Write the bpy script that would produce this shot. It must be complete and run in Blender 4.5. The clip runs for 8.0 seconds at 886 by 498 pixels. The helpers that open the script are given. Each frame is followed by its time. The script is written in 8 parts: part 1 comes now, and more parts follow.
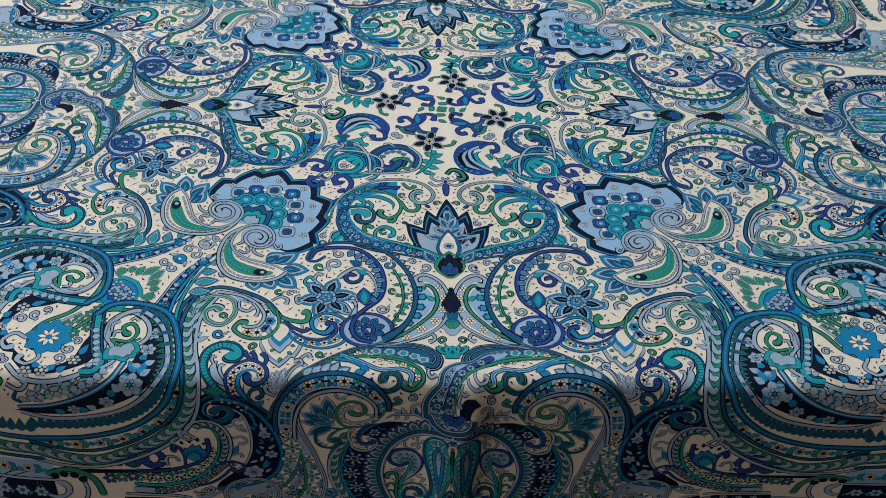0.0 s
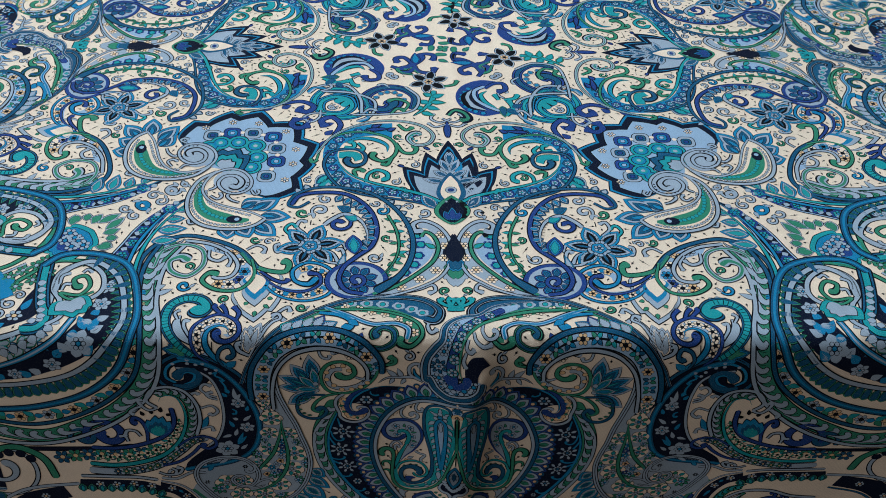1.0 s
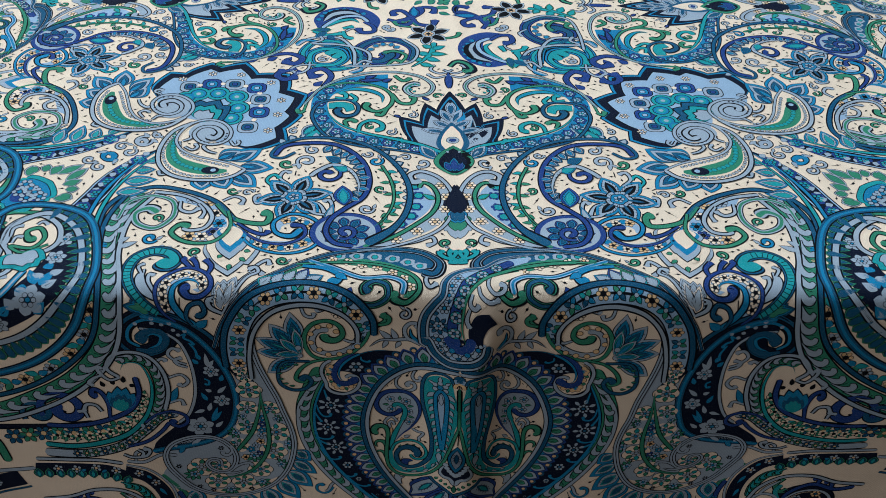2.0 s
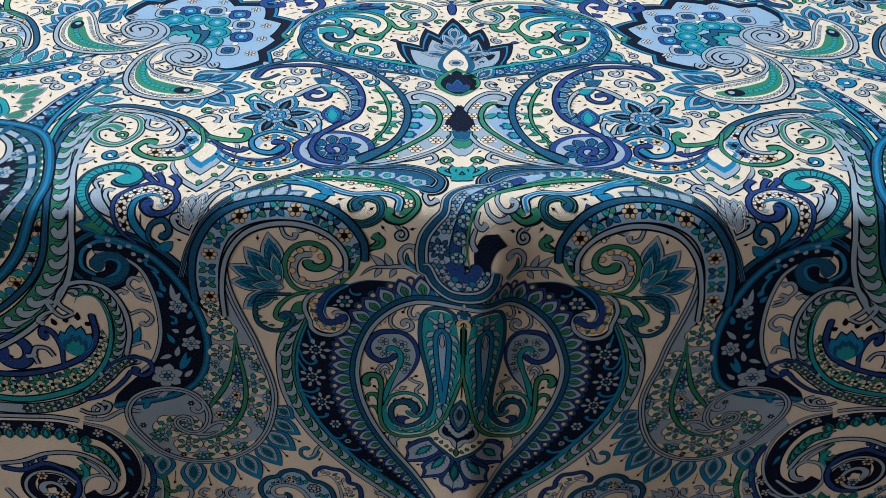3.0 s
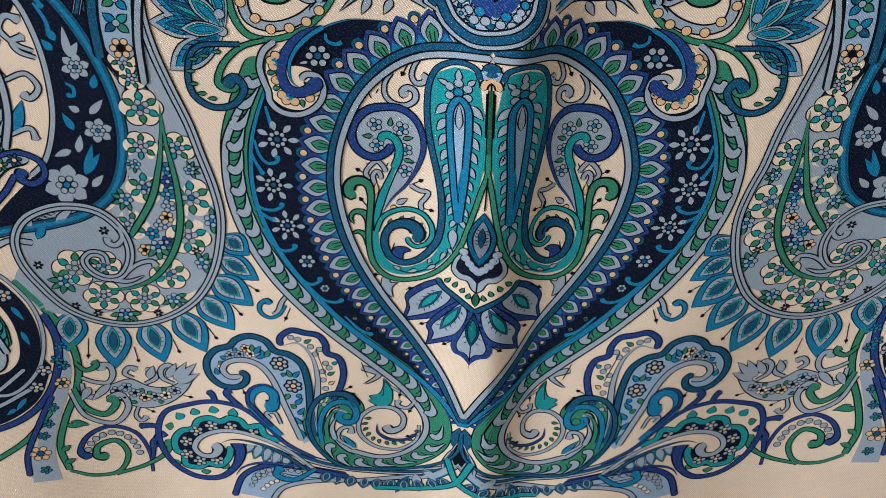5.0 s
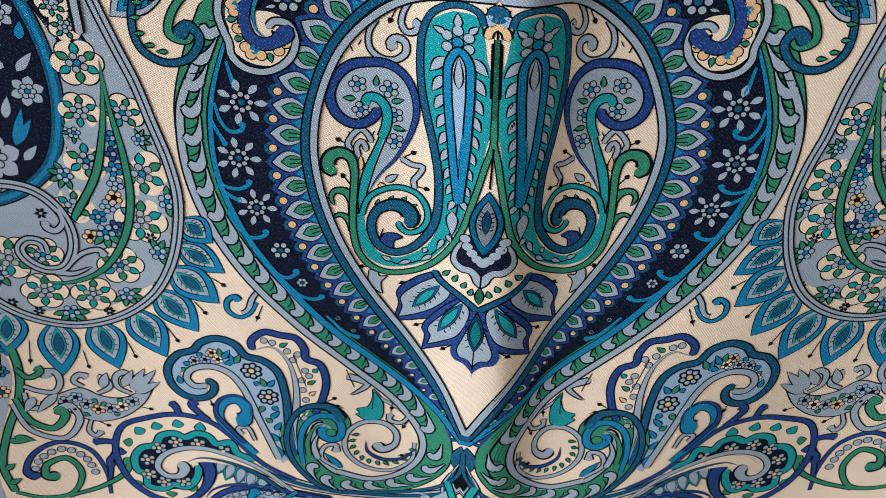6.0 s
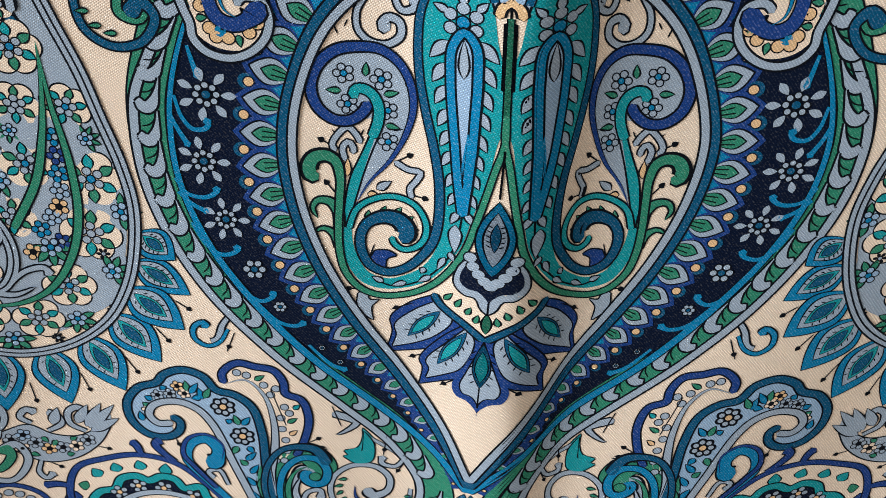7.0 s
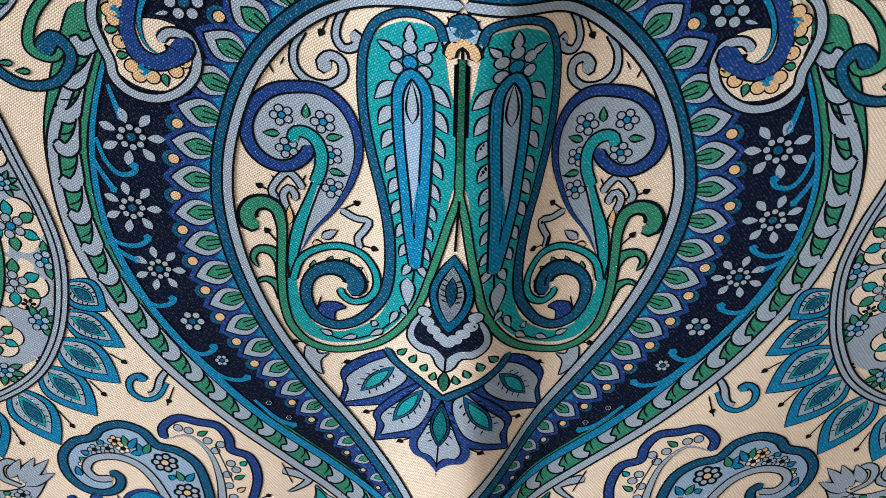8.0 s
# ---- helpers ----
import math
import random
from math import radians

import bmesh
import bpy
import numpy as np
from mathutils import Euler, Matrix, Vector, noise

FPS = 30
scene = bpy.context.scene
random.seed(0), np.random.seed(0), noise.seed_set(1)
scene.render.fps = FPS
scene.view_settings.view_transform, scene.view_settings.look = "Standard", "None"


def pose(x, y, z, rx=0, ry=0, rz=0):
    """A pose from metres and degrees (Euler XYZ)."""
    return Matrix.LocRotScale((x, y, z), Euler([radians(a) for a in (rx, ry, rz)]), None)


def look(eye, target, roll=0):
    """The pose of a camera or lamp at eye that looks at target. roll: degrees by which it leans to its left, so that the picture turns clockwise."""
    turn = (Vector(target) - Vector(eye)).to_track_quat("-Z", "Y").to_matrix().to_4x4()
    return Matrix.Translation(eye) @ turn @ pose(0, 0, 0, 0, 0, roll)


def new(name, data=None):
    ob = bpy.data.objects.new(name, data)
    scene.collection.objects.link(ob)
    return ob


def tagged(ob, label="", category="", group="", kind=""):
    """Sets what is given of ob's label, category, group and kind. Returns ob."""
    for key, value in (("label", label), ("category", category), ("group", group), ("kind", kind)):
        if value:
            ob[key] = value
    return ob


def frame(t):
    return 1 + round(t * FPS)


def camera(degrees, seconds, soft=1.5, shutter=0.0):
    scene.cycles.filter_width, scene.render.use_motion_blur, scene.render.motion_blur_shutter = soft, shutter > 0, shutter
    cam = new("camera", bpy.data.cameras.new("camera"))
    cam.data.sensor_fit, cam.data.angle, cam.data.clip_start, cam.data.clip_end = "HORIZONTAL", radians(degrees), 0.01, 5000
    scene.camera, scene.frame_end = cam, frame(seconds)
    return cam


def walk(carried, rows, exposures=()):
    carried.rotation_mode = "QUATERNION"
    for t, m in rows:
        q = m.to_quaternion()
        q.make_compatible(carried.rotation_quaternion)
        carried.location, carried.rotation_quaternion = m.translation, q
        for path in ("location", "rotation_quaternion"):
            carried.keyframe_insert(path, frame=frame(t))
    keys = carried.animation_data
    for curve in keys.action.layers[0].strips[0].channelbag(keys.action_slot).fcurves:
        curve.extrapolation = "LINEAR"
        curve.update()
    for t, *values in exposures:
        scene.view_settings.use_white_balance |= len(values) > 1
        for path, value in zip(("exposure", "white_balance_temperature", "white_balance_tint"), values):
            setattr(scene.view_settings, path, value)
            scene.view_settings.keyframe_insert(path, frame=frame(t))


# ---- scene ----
cam = camera(47.6, 8.0, soft=0.9)
METRES, EYE, TILT, LEAN, TURN = 0.6, 1.28, -42.0, -0.8, 0.35
ROWS = [
    (0.0, 0.0, 0.0, 0.0, 0.0, 0.0, -0.0),
    (0.5, -0.0001, 0.0756, -0.0363, 0.18, 0.36, 0.14),
    (1.0, 0.003, 0.1689, -0.0786, 0.26, 0.71, 0.45),
    (1.5, 0.0056, 0.2353, -0.1156, 0.45, 1.34, 0.58),
    (3.0, 0.0043, 0.4136, -0.2453, 0.64, 4.75, 0.31),
    (3.5, -0.0063, 0.482, -0.2975, 0.41, 5.25, 0.21),
    (4.0, -0.0142, 0.5499, -0.3327, 0.07, 5.46, 0.23),
    (4.5, -0.0196, 0.6221, -0.3604, -0.04, 5.21, 0.41),
    (5.0, -0.0168, 0.6727, -0.3742, -0.13, 5.17, 0.54),
    (6.5, -0.0082, 0.8129, -0.3712, 0.76, 5.9, 0.15),
    (7.0, -0.0101, 0.8458, -0.364, 0.54, 6.13, 0.02),
    (7.5, -0.0045, 0.8702, -0.348, 0.22, 6.03, 0.03),
    (8.0, 0.0063, 0.8787, -0.3374, 0.2, 5.88, 0.0),
]
walk(cam, [(t, pose(0, 0, EYE, TILT, LEAN, TURN) @ pose(METRES * x, METRES * y, METRES * z, 90 + pitch, roll, yaw)) for t, x, y, z, yaw, pitch, roll in ROWS],
     exposures=[(0.0, -0.42), (1.0, -0.25), (1.5, -0.2), (3.0, 0.1), (3.5, 0.35), (4.0, 1.02), (4.5, 1.65), (5.0, 1.92), (6.5, 2.1), (8.0, 2.1)])

# ---- light ----
world = bpy.data.worlds.new("sky")
scene.world = world
world.use_nodes = True
wn = world.node_tree
sky = wn.nodes.new("ShaderNodeTexSky")
sky.sky_type, sky.sun_disc = "NISHITA", False
sky.sun_elevation, sky.sun_rotation = radians(38), radians(-30)
wn.links.new(sky.outputs["Color"], wn.nodes["Background"].inputs["Color"])
wn.nodes["Background"].inputs["Strength"].default_value = 0.1


def daylight(name, place, target, wide, high, watts, colour):
    lamp = bpy.data.lights.new(name, "AREA")
    lamp.shape, lamp.size, lamp.size_y, lamp.energy, lamp.color = "RECTANGLE", wide, high, watts, colour
    ob = new(name, lamp)
    ob.matrix_world = look(place, target)
    return ob


daylight("window_daylight_back", (-0.95, 2.96, 3.4), (-0.3, 0.6, 0.9), 1.7, 1.3, 250, (0.84, 0.94, 1.0))
# unseen source, assumed: lights the hanging front from the left
daylight("assumed_side_daylight", (-2.46, -0.5, 1.5), (0, 0.4, 0.8), 1.3, 1.2, 27, (0.96, 0.96, 0.96))


# ---- materials ----
def nodes_of(name):
    mat = bpy.data.materials.new(name)
    mat.use_nodes = True
    return mat, mat.node_tree, mat.node_tree.nodes["Principled BSDF"]


def cloth_mat(name, rgb, fleck=0.5, rough=0.75):
    """Printed twill: a flat dye over fine slanting threads, with paler flecks where threads lie proud."""
    mat, nt, bsdf = nodes_of(name)
    uv = nt.nodes.new("ShaderNodeUVMap")
    uv.uv_map = "weave"

    def wave(scale, angle):
        turn = nt.nodes.new("ShaderNodeMapping")
        turn.inputs["Rotation"].default_value = (0, 0, radians(angle))
        nt.links.new(uv.outputs["UV"], turn.inputs["Vector"])
        w = nt.nodes.new("ShaderNodeTexWave")
        w.inputs["Scale"].default_value = scale
        w.inputs["Distortion"].default_value = 2.2
        w.inputs["Detail"].default_value = 2.0
        w.inputs["Detail Scale"].default_value = 2.0
        nt.links.new(turn.outputs["Vector"], w.inputs["Vector"])
        return w

    twill, weft = wave(460, 38), wave(600, -58)
    both = nt.nodes.new("ShaderNodeMath")
    both.operation = "MULTIPLY"
    nt.links.new(twill.outputs["Fac"], both.inputs[0])
    nt.links.new(weft.outputs["Fac"], both.inputs[1])
    grain = nt.nodes.new("ShaderNodeTexNoise")
    grain.inputs["Scale"].default_value = 1500
    grain.inputs["Detail"].default_value = 1
    nt.links.new(uv.outputs["UV"], grain.inputs["Vector"])
    patch = nt.nodes.new("ShaderNodeTexNoise")
    patch.inputs["Scale"].default_value = 60
    patch.inputs["Detail"].default_value = 3
    nt.links.new(uv.outputs["UV"], patch.inputs["Vector"])
    ramp = nt.nodes.new("ShaderNodeValToRGB")
    ramp.color_ramp.elements[0].position, ramp.color_ramp.elements[1].position = 0.50, 0.68
    ramp.color_ramp.elements[0].color, ramp.color_ramp.elements[1].color = (0, 0, 0, 1), (fleck, fleck, fleck, 1)
    nt.links.new(grain.outputs["Fac"], ramp.inputs["Fac"])
    amount = nt.nodes.new("ShaderNodeMath")
    amount.operation = "MULTIPLY"
    nt.links.new(ramp.outputs["Color"], amount.inputs[0])
    nt.links.new(twill.outputs["Fac"], amount.inputs[1])
    tone = nt.nodes.new("ShaderNodeMapRange")
    tone.inputs["To Min"].default_value, tone.inputs["To Max"].default_value = 0.9, 1.1
    nt.links.new(patch.outputs["Fac"], tone.inputs["Value"])
    thread = nt.nodes.new("ShaderNodeMapRange")
    thread.inputs["To Min"].default_value, thread.inputs["To Max"].default_value = 0.80, 1.32
    nt.links.new(both.outputs["Value"], thread.inputs["Value"])
    yarn = nt.nodes.new("ShaderNodeMath")
    yarn.operation = "MULTIPLY"
    nt.links.new(tone.outputs["Result"], yarn.inputs[0])
    nt.links.new(thread.outputs["Result"], yarn.inputs[1])
    dye = nt.nodes.new("ShaderNodeMix")
    dye.data_type, dye.blend_type = "RGBA", "MULTIPLY"
    dye.inputs["Factor"].default_value = 1.0
    dye.inputs["A"].default_value = (*rgb, 1)
    nt.links.new(yarn.outputs["Value"], dye.inputs["B"])
    mix = nt.nodes.new("ShaderNodeMix")
    mix.data_type = "RGBA"
    pale = [min(0.85, 0.95 * c + 0.13) for c in rgb]
    mix.inputs["B"].default_value = (*pale, 1)
    nt.links.new(dye.outputs["Result"], mix.inputs["A"])
    nt.links.new(amount.outputs["Value"], mix.inputs["Factor"])
    nt.links.new(mix.outputs["Result"], bsdf.inputs["Base Color"])
    bump = nt.nodes.new("ShaderNodeBump")
    bump.inputs["Strength"].default_value = 0.6
    bump.inputs["Distance"].default_value = 0.0002
    nt.links.new(both.outputs["Value"], bump.inputs["Height"])
    nt.links.new(bump.outputs["Normal"], bsdf.inputs["Normal"])
    bsdf.inputs["Roughness"].default_value = rough
    bsdf.inputs["Specular IOR Level"].default_value = 0.03
    return mat


def plain_mat(name, rgb, rough, scale, spread, stretch=(1, 1, 1)):
    mat, nt, bsdf = nodes_of(name)
    co = nt.nodes.new("ShaderNodeTexCoord")
    mp = nt.nodes.new("ShaderNodeMapping")
    mp.inputs["Scale"].default_value = stretch
    nz = nt.nodes.new("ShaderNodeTexNoise")
    nz.inputs["Scale"].default_value, nz.inputs["Detail"].default_value = scale, 6
    rmp = nt.nodes.new("ShaderNodeValToRGB")
    rmp.color_ramp.elements[0].color = (*[c * (1 - spread) for c in rgb], 1)
    rmp.color_ramp.elements[1].color = (*[min(1, c * (1 + spread)) for c in rgb], 1)
    bp = nt.nodes.new("ShaderNodeBump")
    bp.inputs["Strength"].default_value, bp.inputs["Distance"].default_value = 0.2, 0.002
    nt.links.new(co.outputs["Object"], mp.inputs["Vector"])
    nt.links.new(mp.outputs["Vector"], nz.inputs["Vector"])
    nt.links.new(nz.outputs["Fac"], rmp.inputs["Fac"])
    nt.links.new(rmp.outputs["Color"], bsdf.inputs["Base Color"])
    nt.links.new(nz.outputs["Fac"], bp.inputs["Height"])
    nt.links.new(bp.outputs["Normal"], bsdf.inputs["Normal"])
    bsdf.inputs["Roughness"].default_value = rough
    return mat


CR, GY, TQ, TE, RB, AZ, NV, GN, BK, OC, LB = range(11)
DYES = [
    cloth_mat("cream_twill", (0.80, 0.68, 0.56), 0.5),
    cloth_mat("grey_blue_dye", (0.31, 0.40, 0.51), 0.8),
    cloth_mat("turquoise_dye", (0.006, 0.30, 0.35), 0.8),
    cloth_mat("petrol_blue_dye", (0.003, 0.085, 0.19), 0.8),
    cloth_mat("royal_blue_dye", (0.011, 0.05, 0.23), 0.8),
    cloth_mat("azure_dye", (0.002, 0.20, 0.42), 0.8),
    cloth_mat("navy_dye", (0.003, 0.008, 0.026), 0.32),
    cloth_mat("green_dye", (0.026, 0.225, 0.145), 0.8),
    cloth_mat("black_dye", (0.004, 0.006, 0.010), 0.05),
    cloth_mat("ochre_dye", (0.70, 0.48, 0.27), 0.8),
    cloth_mat("pale_blue_dye", (0.28, 0.43, 0.62), 0.8),
]
WALL = plain_mat("wall_paint", (0.17, 0.16, 0.15), 0.9, 8, 0.06)
CEIL = plain_mat("ceiling_paint", (0.34, 0.33, 0.32), 0.9, 8, 0.04)
FLOOR = plain_mat("oak_floor", (0.20, 0.12, 0.07), 0.5, 12, 0.4, (1, 8, 1))
WOOD = plain_mat("table_wood", (0.22, 0.13, 0.07), 0.5, 9, 0.4, (8, 1, 1))
WHITE = plain_mat("white_gloss_paint", (0.78, 0.77, 0.74), 0.4, 30, 0.04)


# ---- room ----
def box(bm, x0, x1, y0, y1, z0, z1):
    made = bmesh.ops.create_cube(bm, size=1)["verts"]
    for vert in made:
        c = vert.co
        vert.co = ((x0 + x1) / 2 + c.x * (x1 - x0), (y0 + y1) / 2 + c.y * (y1 - y0), (z0 + z1) / 2 + c.z * (z1 - z0))


def part(name, bm, material, parent=None, label=""):
    me = bpy.data.meshes.new(name)
    bm.to_mesh(me)
    bm.free()
    me.materials.append(material)
    ob = new(name, me)
    ob.parent = parent
    return tagged(ob, label)


def boxes(name, material, *spans, parent=None, label="", bevel=0.0):
    bm = bmesh.new()
    for s in spans:
        box(bm, *s)
    if bevel:
        bmesh.ops.bevel(bm, geom=bm.edges[:], offset=bevel, segments=2, affect="EDGES")
    return part(name, bm, material, parent, label)


def setting(ob, label, category):
    return tagged(ob, label, category, kind="structure")


setting(boxes("floor", FLOOR, (-2.6, 2.6, -2.6, 3.1, -0.1, 0)), "brown oak floor under the covered table", "floor")
setting(boxes("ceiling", CEIL, (-2.6, 2.6, -2.6, 3.1, 4.4, 4.5)), "plain grey painted ceiling", "ceiling")
setting(boxes("wall_north", WALL, (-2.6, -1.85, 3.0, 3.1, 0, 4.4), (-0.05, 2.6, 3.0, 3.1, 0, 4.4), (-1.85, -0.05, 3.0, 3.1, 0, 2.7), (-1.85, -0.05, 3.0, 3.1, 4.1, 4.4)), "warm grey painted wall with a window opening", "wall")
setting(boxes("wall_south", WALL, (-2.6, 2.6, -2.6, -2.5, 0, 4.4)), "warm grey painted wall", "wall")
setting(boxes("wall_east", WALL, (2.5, 2.6, -2.5, 3.0, 0, 4.4)), "warm grey painted wall", "wall")
setting(boxes("wall_west", WALL, (-2.6, -2.5, -2.5, -1.2, 0, 4.4), (-2.6, -2.5, 0.2, 3.0, 0, 4.4), (-2.6, -2.5, -1.2, 0.2, 0, 0.85), (-2.6, -2.5, -1.2, 0.2, 2.2, 4.4)), "warm grey painted wall with a window opening", "wall")


def window(name, x0, x1, z0, z1, m, label):
    w = new(name)
    setting(w, label, "window")
    boxes("window_frame", WHITE, (x0, x0 + 0.05, -0.03, 0.03, z0, z1), (x1 - 0.05, x1, -0.03, 0.03, z0, z1), (x0 + 0.05, x1 - 0.05, -0.03, 0.03, z0, z0 + 0.05), (x0 + 0.05, x1 - 0.05, -0.03, 0.03, z1 - 0.05, z1), parent=w)
    boxes("window_sill", WHITE, (x0 - 0.05, x1 + 0.05, -0.2, -0.052, z0 - 0.03, z0 + 0.01), parent=w)
    w.matrix_world = m
    return w


window("window_1", -0.9, 0.9, 2.7, 4.1, pose(-0.95, 3.05, 0), "white framed window in the far wall")
# unseen opening added for the side lamp; that it is a window is assumed
window("window_2", -0.7, 0.7, 0.85, 2.2, pose(-2.55, -0.5, 0, 0, 0, 90), "assumed white framed window in the side wall, out of view")

# the table that carries the cloth
table = tagged(new("table"), "plain wooden table hidden beneath the printed cloth", "table")
table.location = (0.012, 0.905, 0)
boxes("tabletop", WOOD, (-0.545, 0.545, -0.438, 0.436, 0.712, 0.7445), parent=table, bevel=0.008)
boxes("apron", WOOD, (-0.50, 0.50, -0.39, 0.39, 0.63, 0.7115), parent=table)
for lx in (-0.46, 0.46):
    for ly in (-0.35, 0.35):
        boxes("leg", WOOD, (lx - 0.03, lx + 0.03, ly - 0.03, ly + 0.03, 0, 0.6295), parent=table, bevel=0.004)

# ---- the printed cloth ----
YC, ZT, YH, BEND = 0.785, 0.747, 0.449, 0.014
VE = YC - YH - BEND


def smooth(a, b, x):
    s = np.clip((x - a) / (b - a), 0, 1)
    return s * s * (3 - 2 * s)


def drape(u, v, h):
    """From the cloth's own metres (u across, v down from the middle of the design) and a height over it to the room."""
    # the hanging part is turned a little against the edge
    u, v = u - 0.043 * np.maximum(0, v - 0.425), v - 0.03 * u * smooth(0.415, 0.48, v)
    x = u + 0.0015 + 0.036 * np.clip(v, -0.3, 0.27)
    vv = v + 0.015 * u * np.clip(1 - v / 0.25, 0, 2)
    vv = vv - 0.0034 * smooth(0.30, 0.345, vv)
    s = vv - VE
    a = np.clip(s / BEND, 0, np.pi / 2)
    low = np.maximum(0, s - BEND * np.pi / 2)
    hang = smooth(0, 0.05, s)
    x = x + 0.003 * hang * np.exp(-(((u - 0.011) / 0.012) ** 2))
    # the ironed crease: a soft ridge down the front, a faint one on the table
    c = u - 0.0155 + 0.0125 * smooth(0.34, 0.40, v) + 0.036 * np.clip(0.27 - v, 0, 0.6) * 0.9
    ridge = np.where(c < 0, np.exp(-(c / 0.02) ** 2), np.exp(-(c / 0.012) ** 2))
    fine = np.exp(-(c / 0.005) ** 2)
    d = h + ridge * (0.0004 + 0.009 * hang * (1 - 0.5 * smooth(0.12, 0.3, low))) + 0.0005 * fine
    # slack in the hanging part
    d = d + hang * smooth(0, 0.2, low) * (0.004 * np.sin(u * 21 + 0.8) + 0.002 * np.sin(u * 47 + v * 9))
    d = d + (1 - hang) * 0.0005 * (np.sin(u * 31 + v * 17) + np.sin(v * 43 - u * 11 + 1) + 2)
    y = np.where(s < 0, YC - vv, YH + BEND - BEND * np.sin(a)) - np.sin(a) * d
    z = np.where(s < 0, ZT, ZT - BEND + BEND * np.cos(a)) - low + np.cos(a) * d
    return np.stack([x, y, z], -1)


def sheet(name, grids, parent=None):
    """One mesh from grids of cloth places (u, v in mm), each with its dye and its height in layers."""
    co, faces, dye, flat, base = [], [], [], [], 0
    for g, layer, d in grids:
        if layer is not None:
            lo, hi = g.reshape(-1, 2).min(0), g.reshape(-1, 2).max(0)
            bent = (lo[1] < 350 and hi[1] > 312) or (hi[1] > 300 and lo[0] < 42 and hi[0] > -42)
            across = np.max(np.linalg.norm(g[:, -1] - g[:, 0], axis=1))
            cols = min(g.shape[1], int(np.ceil(across / (1.2 if bent else 6.0))) + 1)
            g = g[:, np.linspace(0, g.shape[1] - 1, cols).round().astype(int)]
            if hi[1] < 250 and g.shape[0] > 13:
                g = g[np.unique(np.append(np.arange(0, g.shape[0], 2), g.shape[0] - 1))]
        n, m = g.shape[:2]
        uv = g.reshape(-1, 2) * 0.001
        h = 0.0 if layer is None else 0.00011 + 0.000010 * layer
        co.append(drape(uv[:, 0], uv[:, 1], h))
        flat.append(uv)
        k = np.arange(n * m).reshape(n, m) + base
        q = np.stack([k[:-1, :-1], k[1:, :-1], k[1:, 1:], k[:-1, 1:]], -1).reshape(-1, 4)
        faces.append(q)
        dye.append(np.full(len(q), d))
        base += n * m
    co, faces, dye, flat = (np.concatenate(a) for a in (co, faces, dye, flat))
    used, dye = np.unique(dye, return_inverse=True)
    me = bpy.data.meshes.new(name)
    me.vertices.add(len(co))
    me.vertices.foreach_set("co", co.astype(np.float32).ravel())
    me.loops.add(faces.size)
    me.loops.foreach_set("vertex_index", faces.astype(np.int32).ravel())
    me.polygons.add(len(faces))
    me.polygons.foreach_set("loop_start", np.arange(0, faces.size, 4, dtype=np.int32))
    me.polygons.foreach_set("material_index", dye.astype(np.int32))
    me.polygons.foreach_set("use_smooth", np.ones(len(faces), dtype=bool))
    me.uv_layers.new(name="weave").data.foreach_set("uv", flat[faces.ravel()].astype(np.float32).ravel())
    for d in used:
        me.materials.append(DYES[int(d)])
    me.update(calc_edges=True)
    me.validate()
    ob = new(name, me)
    ob.parent = parent
    return ob


us = np.unique(np.concatenate([np.arange(-560, 561, 5.0), np.arange(-60, 60, 1.0)]))
vs = np.unique(np.concatenate([np.arange(-560, 680, 5.0), np.arange(310, 360, 0.75), np.arange(360, 560, 2.5)]))
tablecloth = sheet("tablecloth", [(np.stack(np.meshgrid(us, vs, indexing="ij"), -1), None, CR)])
tagged(tablecloth, "cream twill cloth with blue and green paisley print, draped over table", "tablecloth")

# ---- drawing on the cloth, in mm ----
motif = {"name": "", "grids": [], "layer": 0, "pen": 0.4, "taken": []}


def draw(grid, d):
    motif["grids"].append((np.asarray(grid, float), motif["layer"], d))
    motif["layer"] += 1


def level(n):
    motif["layer"] = n


def polyline(points, step=0.8):
    """A smooth line through the points, in even steps."""
    p = np.array(points, float)
    if len(p) == 2:
        dense = p[0] + np.linspace(0, 1, 40)[:, None] * (p[1] - p[0])
    else:
        p = np.vstack([2 * p[0] - p[1], p, 2 * p[-1] - p[-2]])
        bits, s = [], np.linspace(0, 1, 24, endpoint=False)[:, None]
        for a, b, c, d in zip(p[:-3], p[1:-2], p[2:-1], p[3:]):
            k0, k1, k2 = (max(1e-3, np.linalg.norm(q) ** 0.5) for q in (b - a, c - b, d - c))
            m1 = (c - b) - k1 * ((c - a) / (k0 + k1) - (b - a) / k0)
            m2 = (c - b) + k1 * ((d - c) / k2 - (d - b) / (k1 + k2))
            bits.append(b + s * m1 + s ** 2 * (3 * (c - b) - 2 * m1 - m2) + s ** 3 * (2 * (b - c) + m1 + m2))
        dense = np.vstack(bits + [p[-2:-1]])
    run = np.concatenate([[0], np.cumsum(np.linalg.norm(np.diff(dense, axis=0), axis=1))])
    n = max(4, int(run[-1] / step) + 1)
    at = np.linspace(0, run[-1], n)
    return np.stack([np.interp(at, run, dense[:, i]) for i in (0, 1)], 1)


def sides(line):
    t = np.gradient(line, axis=0)
    t /= np.maximum(1e-6, np.linalg.norm(t, axis=1))[:, None]
    return np.stack([-t[:, 1], t[:, 0]], 1)


